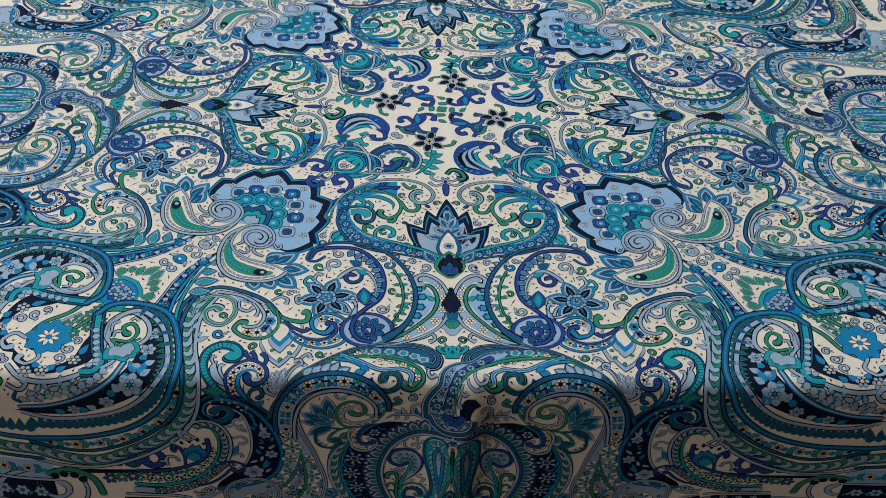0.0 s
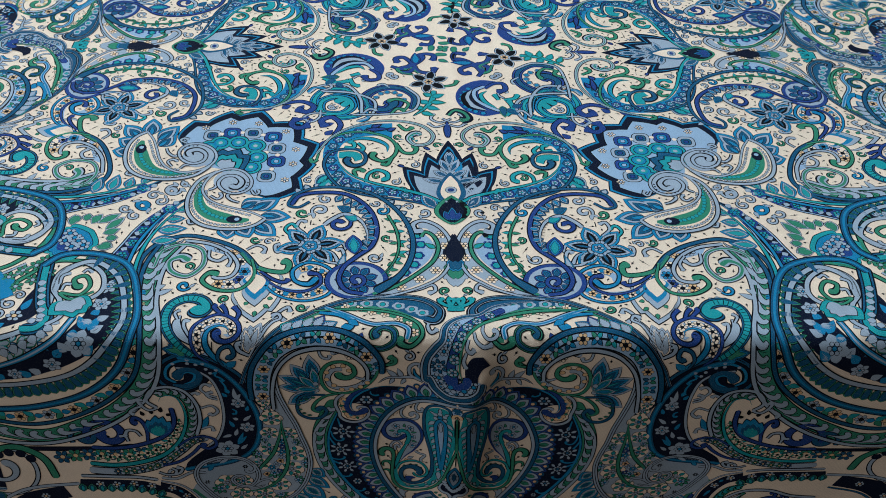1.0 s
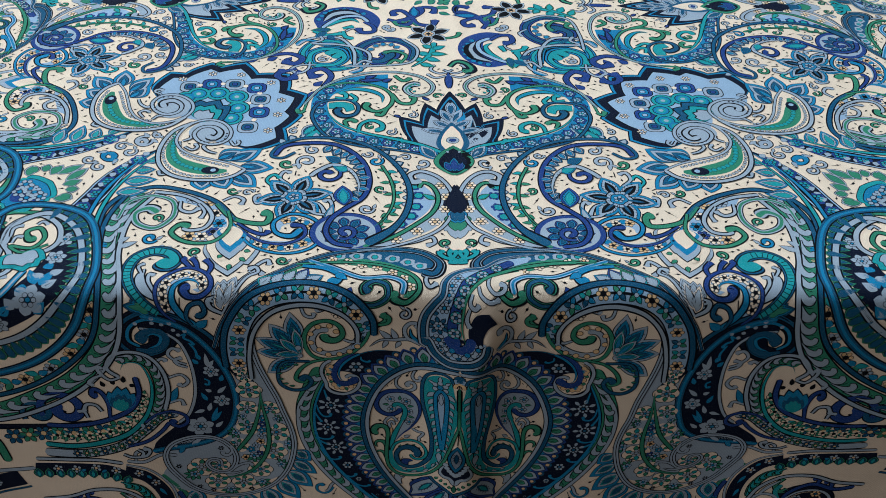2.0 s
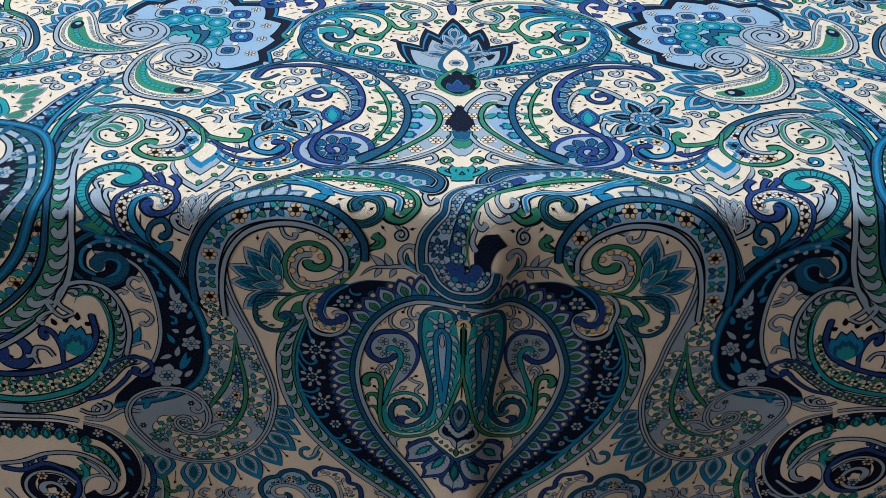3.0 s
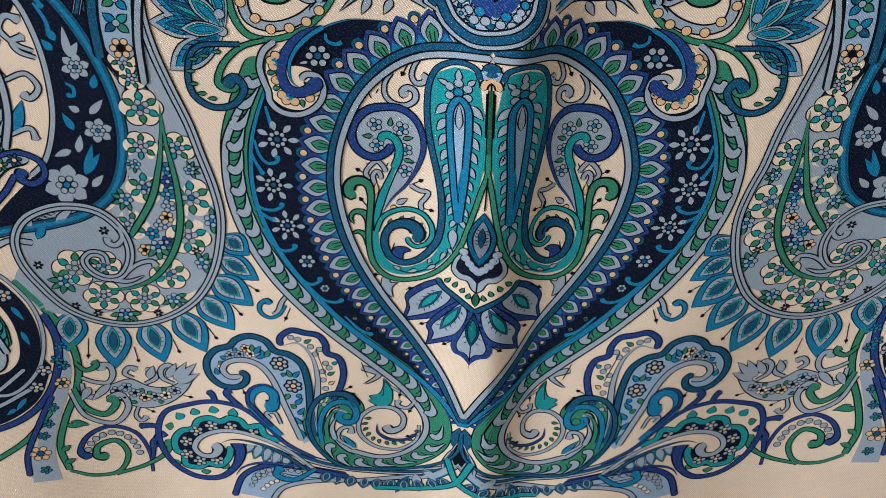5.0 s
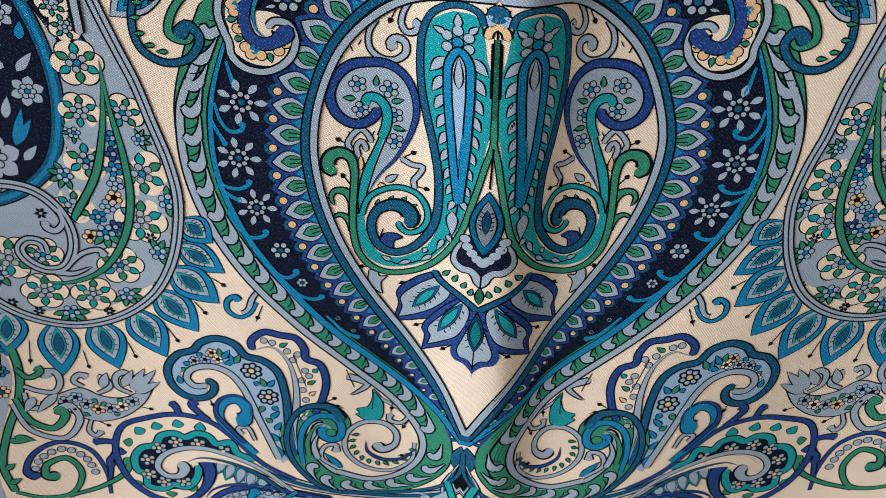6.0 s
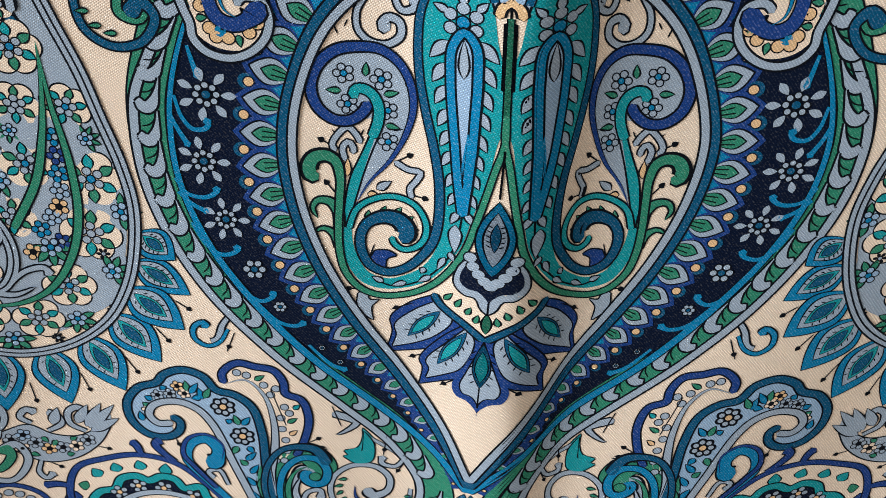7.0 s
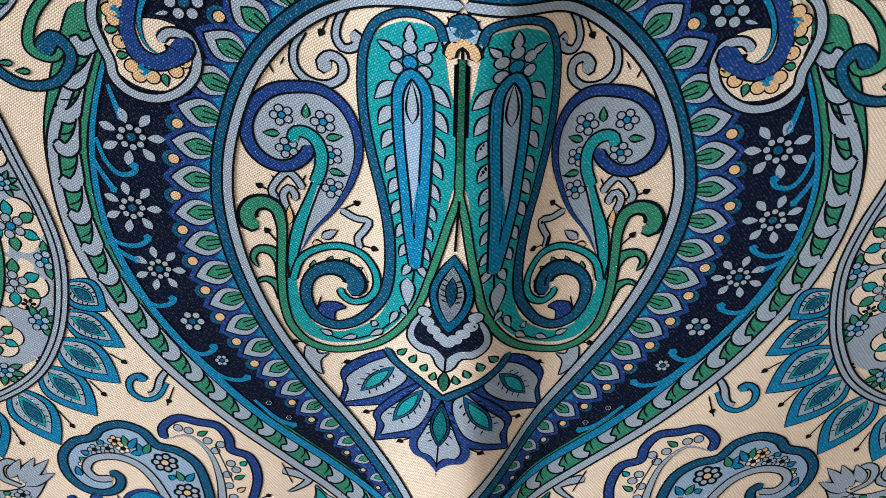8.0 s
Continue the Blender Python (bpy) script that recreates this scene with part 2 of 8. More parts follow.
def swell(line, w, ends):
    """Widths along a line: round ends (r), a point at its end (t), its start (s) or both (b), a fat round end (k)."""
    n = len(line)
    s = np.linspace(0, 1, n)
    run = s * np.linalg.norm(np.diff(line, axis=0), axis=1).sum()
    wide = np.full(n, float(w))
    if ends == "t":
        wide *= np.minimum(1, ((1 - s) * 1.6)) ** 0.8
    elif ends == "s":
        wide *= np.minimum(1, s * 1.6) ** 0.8
    elif ends == "b":
        wide *= np.sin(np.pi * s) ** 0.8
    elif ends == "k":
        wide *= 0.55 + 0.45 * s + 0.75 * smooth(0.86, 0.98, s)
    half = np.maximum(0.01, wide / 2)
    for gap in ((run, run[-1] - run) if ends in "r" else (run[-1] - run,) if ends in "sk" else (run,) if ends == "t" else ()):
        q = np.clip(gap / half, 0, 1)
        wide = wide * np.sqrt(np.maximum(0.0, 1 - (1 - q) ** 2))
    return wide


def ribbon(line, wide, d, shift=0.0):
    nrm = sides(line)
    k = max(1, int(np.ceil(np.max(wide) / 1.0)))
    across = np.linspace(-0.5, 0.5, k + 1)
    mid = line + nrm * shift
    draw(mid[:, None, :] + nrm[:, None, :] * (across[None, :, None] * wide[:, None, None]), d)


def st(d, w, points, ends="r", line=0.5, ink=BK):
    """A printed stroke with its dark contour."""
    p = polyline(points)
    wide = swell(p, w, ends)
    if line:
        line += (motif["pen"] - 0.3) / 2
        ribbon(p, wide + 2 * line * np.minimum(1, wide / 0.6 + 0.15), ink)
    ribbon(p, wide, d)
    return p


def bands(points, *rings, ends="r"):
    """One stroke inside another: pairs of width and dye, widest first."""
    p = polyline(points)
    for w, d in rings:
        ribbon(p, swell(p, w + (motif["pen"] if d == BK else 0), ends), d)
    return p


def fill(d, left, right, rim=0.0, ink=BK):
    """The field between two lines."""
    a, b = polyline(left, 0.4), polyline(right, 0.4)
    n = max(8, int(max(len(a), len(b)) * 0.4 / 1.0))
    pick = lambda q: q[np.linspace(0, len(q) - 1, n).round().astype(int)]
    a, b = pick(a), pick(b)
    k = max(2, int(np.ceil(np.max(np.linalg.norm(a - b, axis=1)) / 1.1)))
    s = np.linspace(0, 1, k + 1)[None, :, None]
    draw(a[:, None] * (1 - s) + b[:, None] * s, d)
    if rim:
        for q in (a, b):
            ribbon(q, np.full(n, rim), ink)


def blob(d, x, y, r, stretch=1.0, turn=0.0, lobes=0, depth=0.0, sharp=1.0, n=0):
    """A round, oval, lobed or starred spot."""
    n = n or max(10, int(8 + r * 3 + lobes * 8))
    a = np.linspace(0, 2 * np.pi, n + 1)
    rr = np.full(n + 1, float(r))
    if lobes:
        rr *= 1 - depth + depth * np.abs(np.cos(a * lobes / 2)) ** sharp
    rings = np.linspace(0.02, 1, max(2, int(r / 1.2) + 1))
    ca, sa = math.cos(radians(turn)), math.sin(radians(turn))
    px, py = rr * np.cos(a) * stretch, rr * np.sin(a)
    g = np.stack([px * ca - py * sa, px * sa + py * ca], -1)
    draw(np.array([x, y]) + rings[None, :, None] * g[:, None, :], d)


def dot(x, y, r, d=GY, ink=BK):
    if ink is not None:
        blob(ink, x, y, r + 0.35)
    blob(d, x, y, r)


def leaf(x, y, length, wide, turn, *dyes, ink=BK, base=0.35):
    """A pointed leaf from its foot, in nested dyes; base tells where it is widest."""
    c, s = math.cos(radians(turn)), math.sin(radians(turn))
    t = np.linspace(0, 1, max(7, int(length / 0.8)))
    prof = np.where(t < base, np.sin(np.pi / 2 * np.minimum(1, t / base)) ** 0.8, 1 - (np.maximum(0, t - base) / (1 - base)) ** 1.7)
    layers = [(0.0, 0.0, ink)]
    for i, d in enumerate(dyes):
        inset = 0.52 + i * 0.13 * wide
        if i and wide > 5:
            layers.append((inset - 0.32, 0.17 * length * i, BK))
        layers.append((inset, 0.17 * length * i + 0.6, d))
    for inset, short, d in layers:
        half = wide / 2 - inset
        if d is None or half < 0.15:
            continue
        lng = length - short
        px = short * 0.35 + t * lng
        py = prof * half
        left = np.stack([x + px * c - py * s, y + px * s + py * c], -1)
        right = np.stack([x + px * c + py * s, y + px * s - py * c], -1)
        k = np.linspace(0, 1, max(3, int(2 * half / 1.1) + 2))[None, :, None]
        draw(left[:, None] * (1 - k) + right[:, None] * k, d)
    if wide > 8 and len(dyes) > 1:
        for share in (0.3, 0.42, 0.54, 0.66, 0.78):
            for side in (1, -1):
                m = np.interp(share, t, prof) * (wide / 2 - 0.6 - 0.13 * wide) * side
                p0 = (x + share * length * c - m * s, y + share * length * s + m * c)
                p1 = (x + (share - 0.07) * length * c - 0.72 * m * s, y + (share - 0.07) * length * s + 0.72 * m * c)
                ribbon(polyline([p0, p1]), np.full(4 if math.dist(p0, p1) < 3.2 else max(4, int(math.dist(p0, p1) / 0.8) + 1), 0.32), BK)
                motif["layer"] -= 1
        motif["layer"] += 1


def flower(x, y, r, petals, d=GY, eye=TE, turn=0.0, ink=BK, slim=0.8):
    lay = motif["layer"]
    for i in range(petals):
        a = turn + 360 * i / petals
        level(lay)
        wide = 2 * math.pi * r / petals * slim * 0.75
        leaf(x + 0.15 * r * math.cos(radians(a)), y + 0.15 * r * math.sin(radians(a)), r * 0.9, wide, a, d, ink=ink, base=0.6)
    level(lay + 2)
    dot(x, y, r * 0.26, eye, ink)


def posy(x, y, r, petals=6, d=GY, eye=TE, turn=0.0):
    """Round berries about an eye."""
    lay = motif["layer"]
    for i in range(petals):
        a = radians(turn + 360 * i / petals)
        level(lay)
        dot(x + 0.64 * r * math.cos(a), y + 0.64 * r * math.sin(a), r * min(0.34, 1.9 / petals) * (0.82 if r > 3 else 0.92), d)
    level(lay + 2)
    dot(x, y, r * 0.27, eye)


def along(points, gap, first=0.5):
    """Even stations on a line: place, direction in degrees, and the share of the way."""
    p = polyline(points, 0.4)
    n = max(1, int(round(len(p) * 0.4 / gap)))
    t = np.gradient(p, axis=0)
    for i in range(n):
        j = int((i + first) / n * (len(p) - 1))
        yield p[j][0], p[j][1], math.degrees(math.atan2(t[j][1], t[j][0])), (i + first) / n


def dots(points, gap, r, d=GY, ink=BK, shrink=0.0):
    lay = motif["layer"]
    for x, y, a, s in along(points, gap):
        level(lay)
        dot(x, y, r * (1 - shrink * s), d, ink)


def fringe(points, gap, length, wide, lean, *dyes, ink=BK, shrink=0.0, base=0.35):
    """A row of leaves standing on a line; lean is their angle to it."""
    lay = motif["layer"]
    for i, (x, y, a, s) in enumerate(along(points, gap)):
        level(lay + (i % 2) * 2 * len(dyes))
        f = 1 - shrink * s
        leaf(x, y, length * f, wide * f, a + lean, *dyes, ink=ink, base=base)
    level(lay + 4 * len(dyes) + 2)


def vine(points, gap, size, d=GY, ink=BK, shrink=0.0):
    """Acanthus leaves like commas that sweep along a band, each with a curled head and a long tail."""
    lay = motif["layer"]
    for i, (x, y, a, s) in enumerate(along(points, gap)):
        f = size * (1 - shrink * s)
        level(lay + 3 * (i % 2))
        c, n = radians(a), radians(a - 90)
        cx, sx, cn, sn = math.cos(c), math.sin(c), math.cos(n), math.sin(n)
        q = lambda e, f2: (x + f * (e * cx + f2 * cn), y + f * (e * sx + f2 * sn))
        back = [q(-0.95, -0.36), q(-0.35, -0.34), q(0.18, -0.3), q(0.46, -0.02), q(0.4, 0.3), q(0.1, 0.44)]
        front = [q(-0.95, -0.34), q(-0.45, -0.22), q(-0.1, -0.04), q(0.05, 0.12), q(-0.08, 0.28), q(0.1, 0.44)]
        for p in (back, front):
            p = polyline(p, 0.6)
            ribbon(p, np.full(len(p), 1.15), ink)
            motif["layer"] -= 1
        motif["layer"] += 1
        fill(d, back, front)
        st(ink, 0.4, [q(-0.75, -0.3), q(-0.4, -0.05), q(-0.28, 0.32)], "r", 0)


def curl(d, w, x, y, r, start, turns, line=0.45, inner=0.12, ends="k"):
    """A spiral stroke running inwards from radius r; negative turns go the other way."""
    n = max(8, int(abs(turns) * 12))
    s = np.linspace(0, 1, n)
    a = radians(start) + s * turns * 2 * np.pi
    rr = r * (1 - s * (1 - inner))
    return st(d, w, np.stack([x + rr * np.cos(a), y + rr * np.sin(a)], 1), ends, line)


def hook(d, w, points, line=0.45):
    """A tendril with a fat round tip at its end."""
    return st(d, w, points, "k", line)


def hairs(points, gap, length, lean=90, ink=BK):
    lay = motif["layer"]
    for x, y, a, s in along(points, gap):
        level(lay)
        c, e = math.cos(radians(a + lean)), math.sin(radians(a + lean))
        ribbon(polyline([(x, y), (x + c * length * 0.5, y + e * length * 0.5), (x + c * length, y + e * length)]), np.full(max(4, int(length / 0.9) + 1), 0.35), ink)


def leafto(ends, wide, *dyes, ink=BK, base=0.35):
    (x0, y0), (x1, y1) = ends
    leaf(x0, y0, math.hypot(x1 - x0, y1 - y0), wide, math.degrees(math.atan2(y1 - y0, x1 - x0)), *dyes, ink=ink, base=base)


def fan(foot, tips, wide, *rings, base=0.55):
    """Petals from one foot that melt into one starred shape, ring within ring: pairs of share and dye."""
    lay = motif["layer"]
    for i, (f, d) in enumerate(rings):
        for tx, ty in tips:
            level(lay + i)
            leafto([foot, (foot[0] + (tx - foot[0]) * f, foot[1] + (ty - foot[1]) * f)], wide * f, None, ink=d, base=base)


def begin(name):
    motif["name"], motif["grids"], motif["layer"] = name, [], 0


def end(kind="wedge", label=""):
    """Prints the motif at every place that the design's symmetry gives it: eight for a wedge, four for what only turns or lies on an axis."""
    if motif["name"] != "tendril_print":
        motif["taken"].append(np.concatenate([g.reshape(-1, 2) for g, _, _ in motif["grids"]]))
    for k in range(4):
        for flip in ((1, -1) if kind == "wedge" else (-1,) if kind == "turn" else (1,)):
            m = np.linalg.matrix_power(np.array([[0, 1], [-1, 0]]), k) @ np.array([[flip, 0], [0, 1]])
            grids = [(g @ m.T if flip > 0 else (g @ m.T)[::-1], lay, d) for g, lay, d in motif["grids"]]
            spots = np.concatenate([g.reshape(-1, 2) for g, _, _ in grids])
            lo, hi = spots.min(0), spots.max(0)
            if lo[0] > 470 or hi[0] < -470 or hi[1] < -235 or lo[1] > 600 or lo[0] < -555 or hi[0] > 555 or lo[1] < -555 or hi[1] > 675:
                continue
            tagged(sheet(motif["name"], grids, tablecloth), label, kind="stuff" if motif["name"] == "tendril_print" else "")


# the great drop in the middle of each side
def tear_petal(x, y, a, f):
    """A royal petal with a grey heart and a split green tip, standing on a rim."""
    lay = motif["layer"]
    for i, (lng, wide, d, base) in enumerate(((12.4, 9.6, RB, 0.5), (10.9, 7.6, BK, 0.52), (10.3, 6.8, GY, 0.52), (7.9, 4.4, BK, 0.6), (7.4, 3.7, GN, 0.6))):
        level(lay + i)
        leaf(x, y, lng * f, wide * f, a, None, ink=d, base=base)
    c, e = math.cos(radians(a)), math.sin(radians(a))
    for k in (-0.5, 0.5):
        level(lay + 5)
        ribbon(polyline([(x - e * k * f, y + c * k * f), (x + (5 * c - 1.6 * e * k) * f, y + (5 * e + 1.6 * c * k) * f)]), np.full(max(4, int(5 * f * 1.02 / 0.8) + 1), 0.38), BK) if f > 0.75 else None


def hair(ends, bead=0.62, r=0.85):
    """A fine dark hair with a bead near its end."""
    (x0, y0), (x1, y1) = ends
    st(BK, 0.42, [ends[0], ends[1]], "r", 0)
    leaf(x0 + (x1 - x0) * bead, y0 + (y1 - y0) * bead, 2.0, 1.7, math.degrees(math.atan2(y1 - y0, x1 - x0)), None, ink=BK)
    motif["layer"] -= 2


def patch(d, outline, line=0.45, ink=BK):
    """A closed shape from its outline; a corner is given twice."""
    p = polyline(list(outline) + [outline[0]], 0.5)
    if line:
        ribbon(p, np.full(len(p), 2 * line), ink)
    mid = p.mean(0)
    k = np.linspace(0.02, 1, max(3, int(np.linalg.norm(p - mid, axis=1).max() / 1.2) + 2))
    draw(mid + k[None, :, None] * (p - mid)[:, None, :], d)


def seed(ends, wide, *dyes):
    """An oval seed in nested dyes with fine ticks all round."""
    (x0, y0), (x1, y1) = ends
    lng, a = math.dist(*ends), math.degrees(math.atan2(y1 - y0, x1 - x0))
    c, e = math.cos(radians(a)), math.sin(radians(a))
    lay = motif["layer"]
    for t in (0.15, 0.32, 0.5, 0.68, 0.85):
        for side in (-1, 1):
            m = side * wide / 2 * math.sin(math.pi * (0.15 + 0.75 * t))
            q = lambda f, g: (x0 + f * lng * c - g * e, y0 + f * lng * e + g * c)
            level(lay)
            st(BK, 0.38, [q(t, m), q(t + 0.08, m + side * 1.3)], "r", 0)
    for i, d in enumerate(dyes):
        f = 1 - 0.3 * i
        for k, (ink, more) in enumerate(((BK, 0.6), (d, 0.0))):
            level(lay + 1 + 2 * i + k)
            leaf(x0 + c * lng * (1 - f) * 0.55 - c * more / 2, y0 + e * lng * (1 - f) * 0.55 - e * more / 2, lng * f + more, wide * f + more, a, None, ink=ink, base=0.55)


begin("drop_ground")
ring = [(0.0, 377.1), (13.5, 377.9), (23.6, 380), (32.7, 384.7), (42.6, 394.8), (49.4, 409), (53.4, 425.8), (52.1, 442.9), (46.2, 462.5), (35.4, 483.9), (21.6, 505.4), (9.5, 526.3), (0.0, 547.3)]
blue = [(33.5, 370.7), (45.4, 370.8), (56.6, 375.8), (68.5, 387.4), (76.7, 404.3), (81.1, 422.1), (80.6, 440.1), (74.4, 459.2), (63.4, 477.7), (47.3, 498.2), (28.6, 516.4), (10.3, 534.5), (0.0, 549.5)]
fill(NV, blue, ring)
line = polyline(ring)
ribbon(line, np.linspace(7.5, 2.6, len(line)), RB, -3.6)
for i, (x, y, a, s) in enumerate(along(ring, 8.0, 0.2)):
    f = 1 - 0.62 * smooth(0.5, 1.0, s)
    level(4 + 7 * (i % 2))
    tear_petal(x, y, a - 90, f)
level(4)
for i, (x, y, a, s) in enumerate(along(ring, 8.0, 0.7)):
    f = 1 - 0.62 * smooth(0.5, 1.0, s)
    c, e = math.cos(radians(a - 90)), math.sin(radians(a - 90))
    level(3)
    leaf(x, y, 4.6 * f, 3.4 * f, a - 90, None, ink=AZ)
    level(12)
    dot(x + 9.7 * f * c, y + 9.7 * f * e, 1.2 * f, OC, NV)
    level(10)
    blob(TE, x + 10.3 * f * c, y + 10.3 * f * e, 2.1 * f)
level(19)
bands(ring, (2.9, BK), (2.2, TE))
level(22)
inner = [(0.0, 379.6), (12.5, 380.4), (22.4, 382.5), (31.1, 387.1), (40.6, 396.4), (47.4, 410), (51.0, 426.0), (49.7, 442.4), (44.0, 461.4), (33.6, 482.1), (20.2, 502.8), (8.7, 522.4), (0.0, 544.3)]
bands(inner, (2.6, BK), (1.9, GY))
level(14)
st(AZ, 2.2, blue, "s", 0.3)
end("wedge", "navy drop ground with pointed petals and blue rims")

begin("leaf_scroll_band")
mid = [(73.3, 384), (81, 400.7), (86.2, 417.0), (86.9, 435.0), (82.8, 453.5), (71.9, 473.9), (55.7, 493.8), (37.3, 511.9), (20.7, 528.6), (9.6, 548.2), (9.4, 562.4), (18.9, 575.2), (33.5, 579.5), (49.6, 576.6), (60.2, 562.5), (62.6, 550.9), (58.6, 540.9), (51.0, 538.1), (45.8, 544.8), (49.2, 550.0)]
bands(mid, (9.6, BK), (9.0, GN))
level(3)
bands([(82.1, 401.9), (89.2, 417.1), (90.3, 436.3), (86.0, 454.9), (75.5, 475.9), (58.8, 497.0), (40.2, 516.2), (23.6, 534.3), (14.7, 551.2), (16.2, 563.4), (23.5, 572.3), (33.6, 575.4), (47.0, 570.7)], (2.9, BK), (2.1, GY))
level(4)
vine([(74.7, 388.6), (81.3, 401.9), (85.7, 417.0), (86.4, 435.0), (82.1, 453.5), (71.2, 473.9), (55.2, 493.8), (36.9, 512.5), (20.6, 530.4), (10.9, 548.2)], 9.0, 7.2, GY)
level(4)
vine([(9.8, 553.9), (10.5, 565.5), (18.9, 575.2), (33.5, 579.5), (49.6, 576.6), (58.4, 565.3)], 8.6, 6.8, GY)
level(7)
bands([(0.0, 554.1), (1.5, 567.7), (9.4, 577.5), (19.9, 582.2), (33.4, 583.5), (49.7, 581.5), (60.3, 570.4), (64.9, 556.7), (63.0, 543.4), (57.3, 536.2), (48.3, 536.3), (44.0, 543.8)], (2.6, BK), (1.9, TE), ends="k")
end("wedge", "green band with grey curling leaves")

end_flowers = [(*(71.1, 414.9), 6.4), (*(73.8, 433.4), 6.0), (*(69.5, 450.3), 5.6)]
for x, y, r in end_flowers:
    begin("star_flower")
    for i in range(7):
        level(16)
        a = radians(-80 + i * 360 / 7)
        leaf(x + 0.55 * r * math.cos(a), y + 0.55 * r * math.sin(a), 0.62 * r, 0.34 * r, math.degrees(a), None, ink=GY, base=0.6)
    level(18)
    posy(x, y, r * 0.62, 8, GY, TE)
    end("wedge")
for x, y, r in ((*(62.9, 465.9), 3.4), (*(56.4, 478.6), 1.9), (*(55.0, 383.2), 4.4), (*(44.9, 493.6), 0.9), (*(39.7, 499.1), 0.9)):
    begin("small_flower")
    level(16)
    posy(x, y, r, 6, GY, TE)
    end("wedge")
for p in ([(79.1, 415.3), (78.0, 421.2), (75.6, 424.5), (72.1, 424.0), (71.5, 422.1), (72.9, 422.5)], [(81.0, 419.8), (79.6, 424.3), (77.0, 429.6)], [(81.8, 438.6), (79.0, 443.0), (74.3, 443.9), (71.3, 442.1), (71.3, 440.4)], [(81.5, 442.6), (77.5, 446.5), (73.8, 448.5)], [(78.9, 451.7), (75.5, 458.5), (71.5, 461.5), (67.4, 460.2), (67.2, 458.0)], [(71.4, 466.4), (66.2, 473.8), (61.3, 476.8), (58.1, 474.7), (58.7, 473.0)], [(62.8, 477.5), (56.6, 484.4), (51.8, 485.4), (49.2, 483.7)], [(74.0, 402.1), (73.3, 406.3), (72.4, 410.9)], [(48.7, 492.6), (42.1, 500.2), (37.5, 502.4)]):
    begin("tendril")
    level(16)
    hook(AZ, 1.5, p, 0.0)
    end("wedge")

begin("tongue_paisley")
fill(TQ, [(10.7, 384.3), (15.7, 387.2), (17.9, 392.4), (18.4, 399.1), (18.1, 407.3), (16.9, 415.7), (15.3, 424.4), (13.4, 433.4), (12.5, 441.2), (12.7, 449.6), (13.8, 455.9), (16.5, 461.8), (20.5, 465.6), (26.3, 468.0), (31.3, 466.4), (34.1, 462.4), (35.8, 457.0), (36.2, 451.7), (35.8, 446.6), (34.2, 439.9), (32.4, 433.4), (30.6, 427.9), (28.7, 422.4)], [(10.7, 384.3), (5.3, 384.8), (3.2, 389.5), (2.1, 396.9), (0.0, 406.1), (0.0, 415.8), (1.7, 423.2), (2.7, 431.0), (4.4, 439.3), (5.9, 446.2), (7.5, 453.4), (11.3, 461.5), (16.1, 467.6), (21.9, 470.7), (27.8, 471.6), (33.5, 469.5), (37.0, 464.3), (38.5, 457.9), (38.7, 451.7), (37.8, 443.3), (36.5, 436.7), (33.9, 430.3), (31.9, 425.6), (30.6, 421.7)])
level(2)
st(TQ, 2.4, [(31.2, 425.6), (29.5, 421.0), (29.2, 416.8), (30.3, 413.9), (32.3, 412.3), (34.2, 412.2), (35.2, 413.4), (34.2, 414.7)], "r", 0.4)
level(2)
for pts in ([(36.2, 451.7), (35.8, 446.6), (34.2, 439.9), (32.4, 433.4), (30.5, 427.8), (28.5, 422.4)], [(38.5, 452.6), (37.8, 443.3), (36.5, 436.7), (33.9, 430.3), (32.0, 425.6), (30.7, 421.8)]):
    level(2)
    st(BK, 0.5, pts, "r", 0)
level(4)
posy(*(9.4, 392.7), 5.0, 6, GY, AZ, 30)
level(4)
leafto([(9.4, 388.9), (9.4, 384.4)], 2.9, GY)
level(4)
leafto([(12.5, 390.7), (16.2, 389.1)], 2.5, GY)
level(4)
leafto([(6.6, 390.0), (4.1, 387.4)], 2.5, GY)
level(4)
fringe([(12.1, 394.6), (13.0, 400.0), (13.0, 406.8), (12.5, 413.7), (11.9, 420.2), (11.3, 426.8), (10.3, 432.8), (9.3, 439.7), (8.4, 446.1)], 5.6, 6.8, 3.7, -30, GY, shrink=0.3, base=0.4)
level(4)
fringe([(6.6, 393.8), (5.7, 398.9), (5.5, 405.6), (5.8, 412.6), (6.1, 419.1), (6.5, 425.8), (6.9, 432.0), (7.2, 439.2), (7.4, 445.8)], 5.6, 6.8, 3.7, 30, GY, shrink=0.3, base=0.4)
level(12)
fill(LB, [(9.1, 395.2), (11.0, 398.6), (11.5, 406.6), (11.2, 416.4), (10.1, 428.1), (8.3, 443.5)], [(9.1, 395.2), (7.1, 398.1), (6.6, 405.8), (6.8, 415.6), (7.3, 427.5), (7.9, 443.4)])
level(13)
leafto([(9.0, 406.5), (9.1, 396.6)], 3.0, GY)
level(15)
bands([(8.0, 444.3), (10.0, 431.2), (11.3, 417.9), (12.0, 406.6), (11.6, 398.7), (9.1, 395.0), (6.6, 397.8), (6.0, 405.7), (6.4, 417.0), (7.0, 430.5), (7.7, 444.2)], (2.4, BK), (1.8, AZ), ends="r")
level(15)
bands([(7.8, 420.2), (8.0, 432.3), (7.9, 444.3)], (2.0, AZ), ends="b")
level(8)
leafto([(9.4, 447.1), (9.1, 456.3)], 3.9, GY)
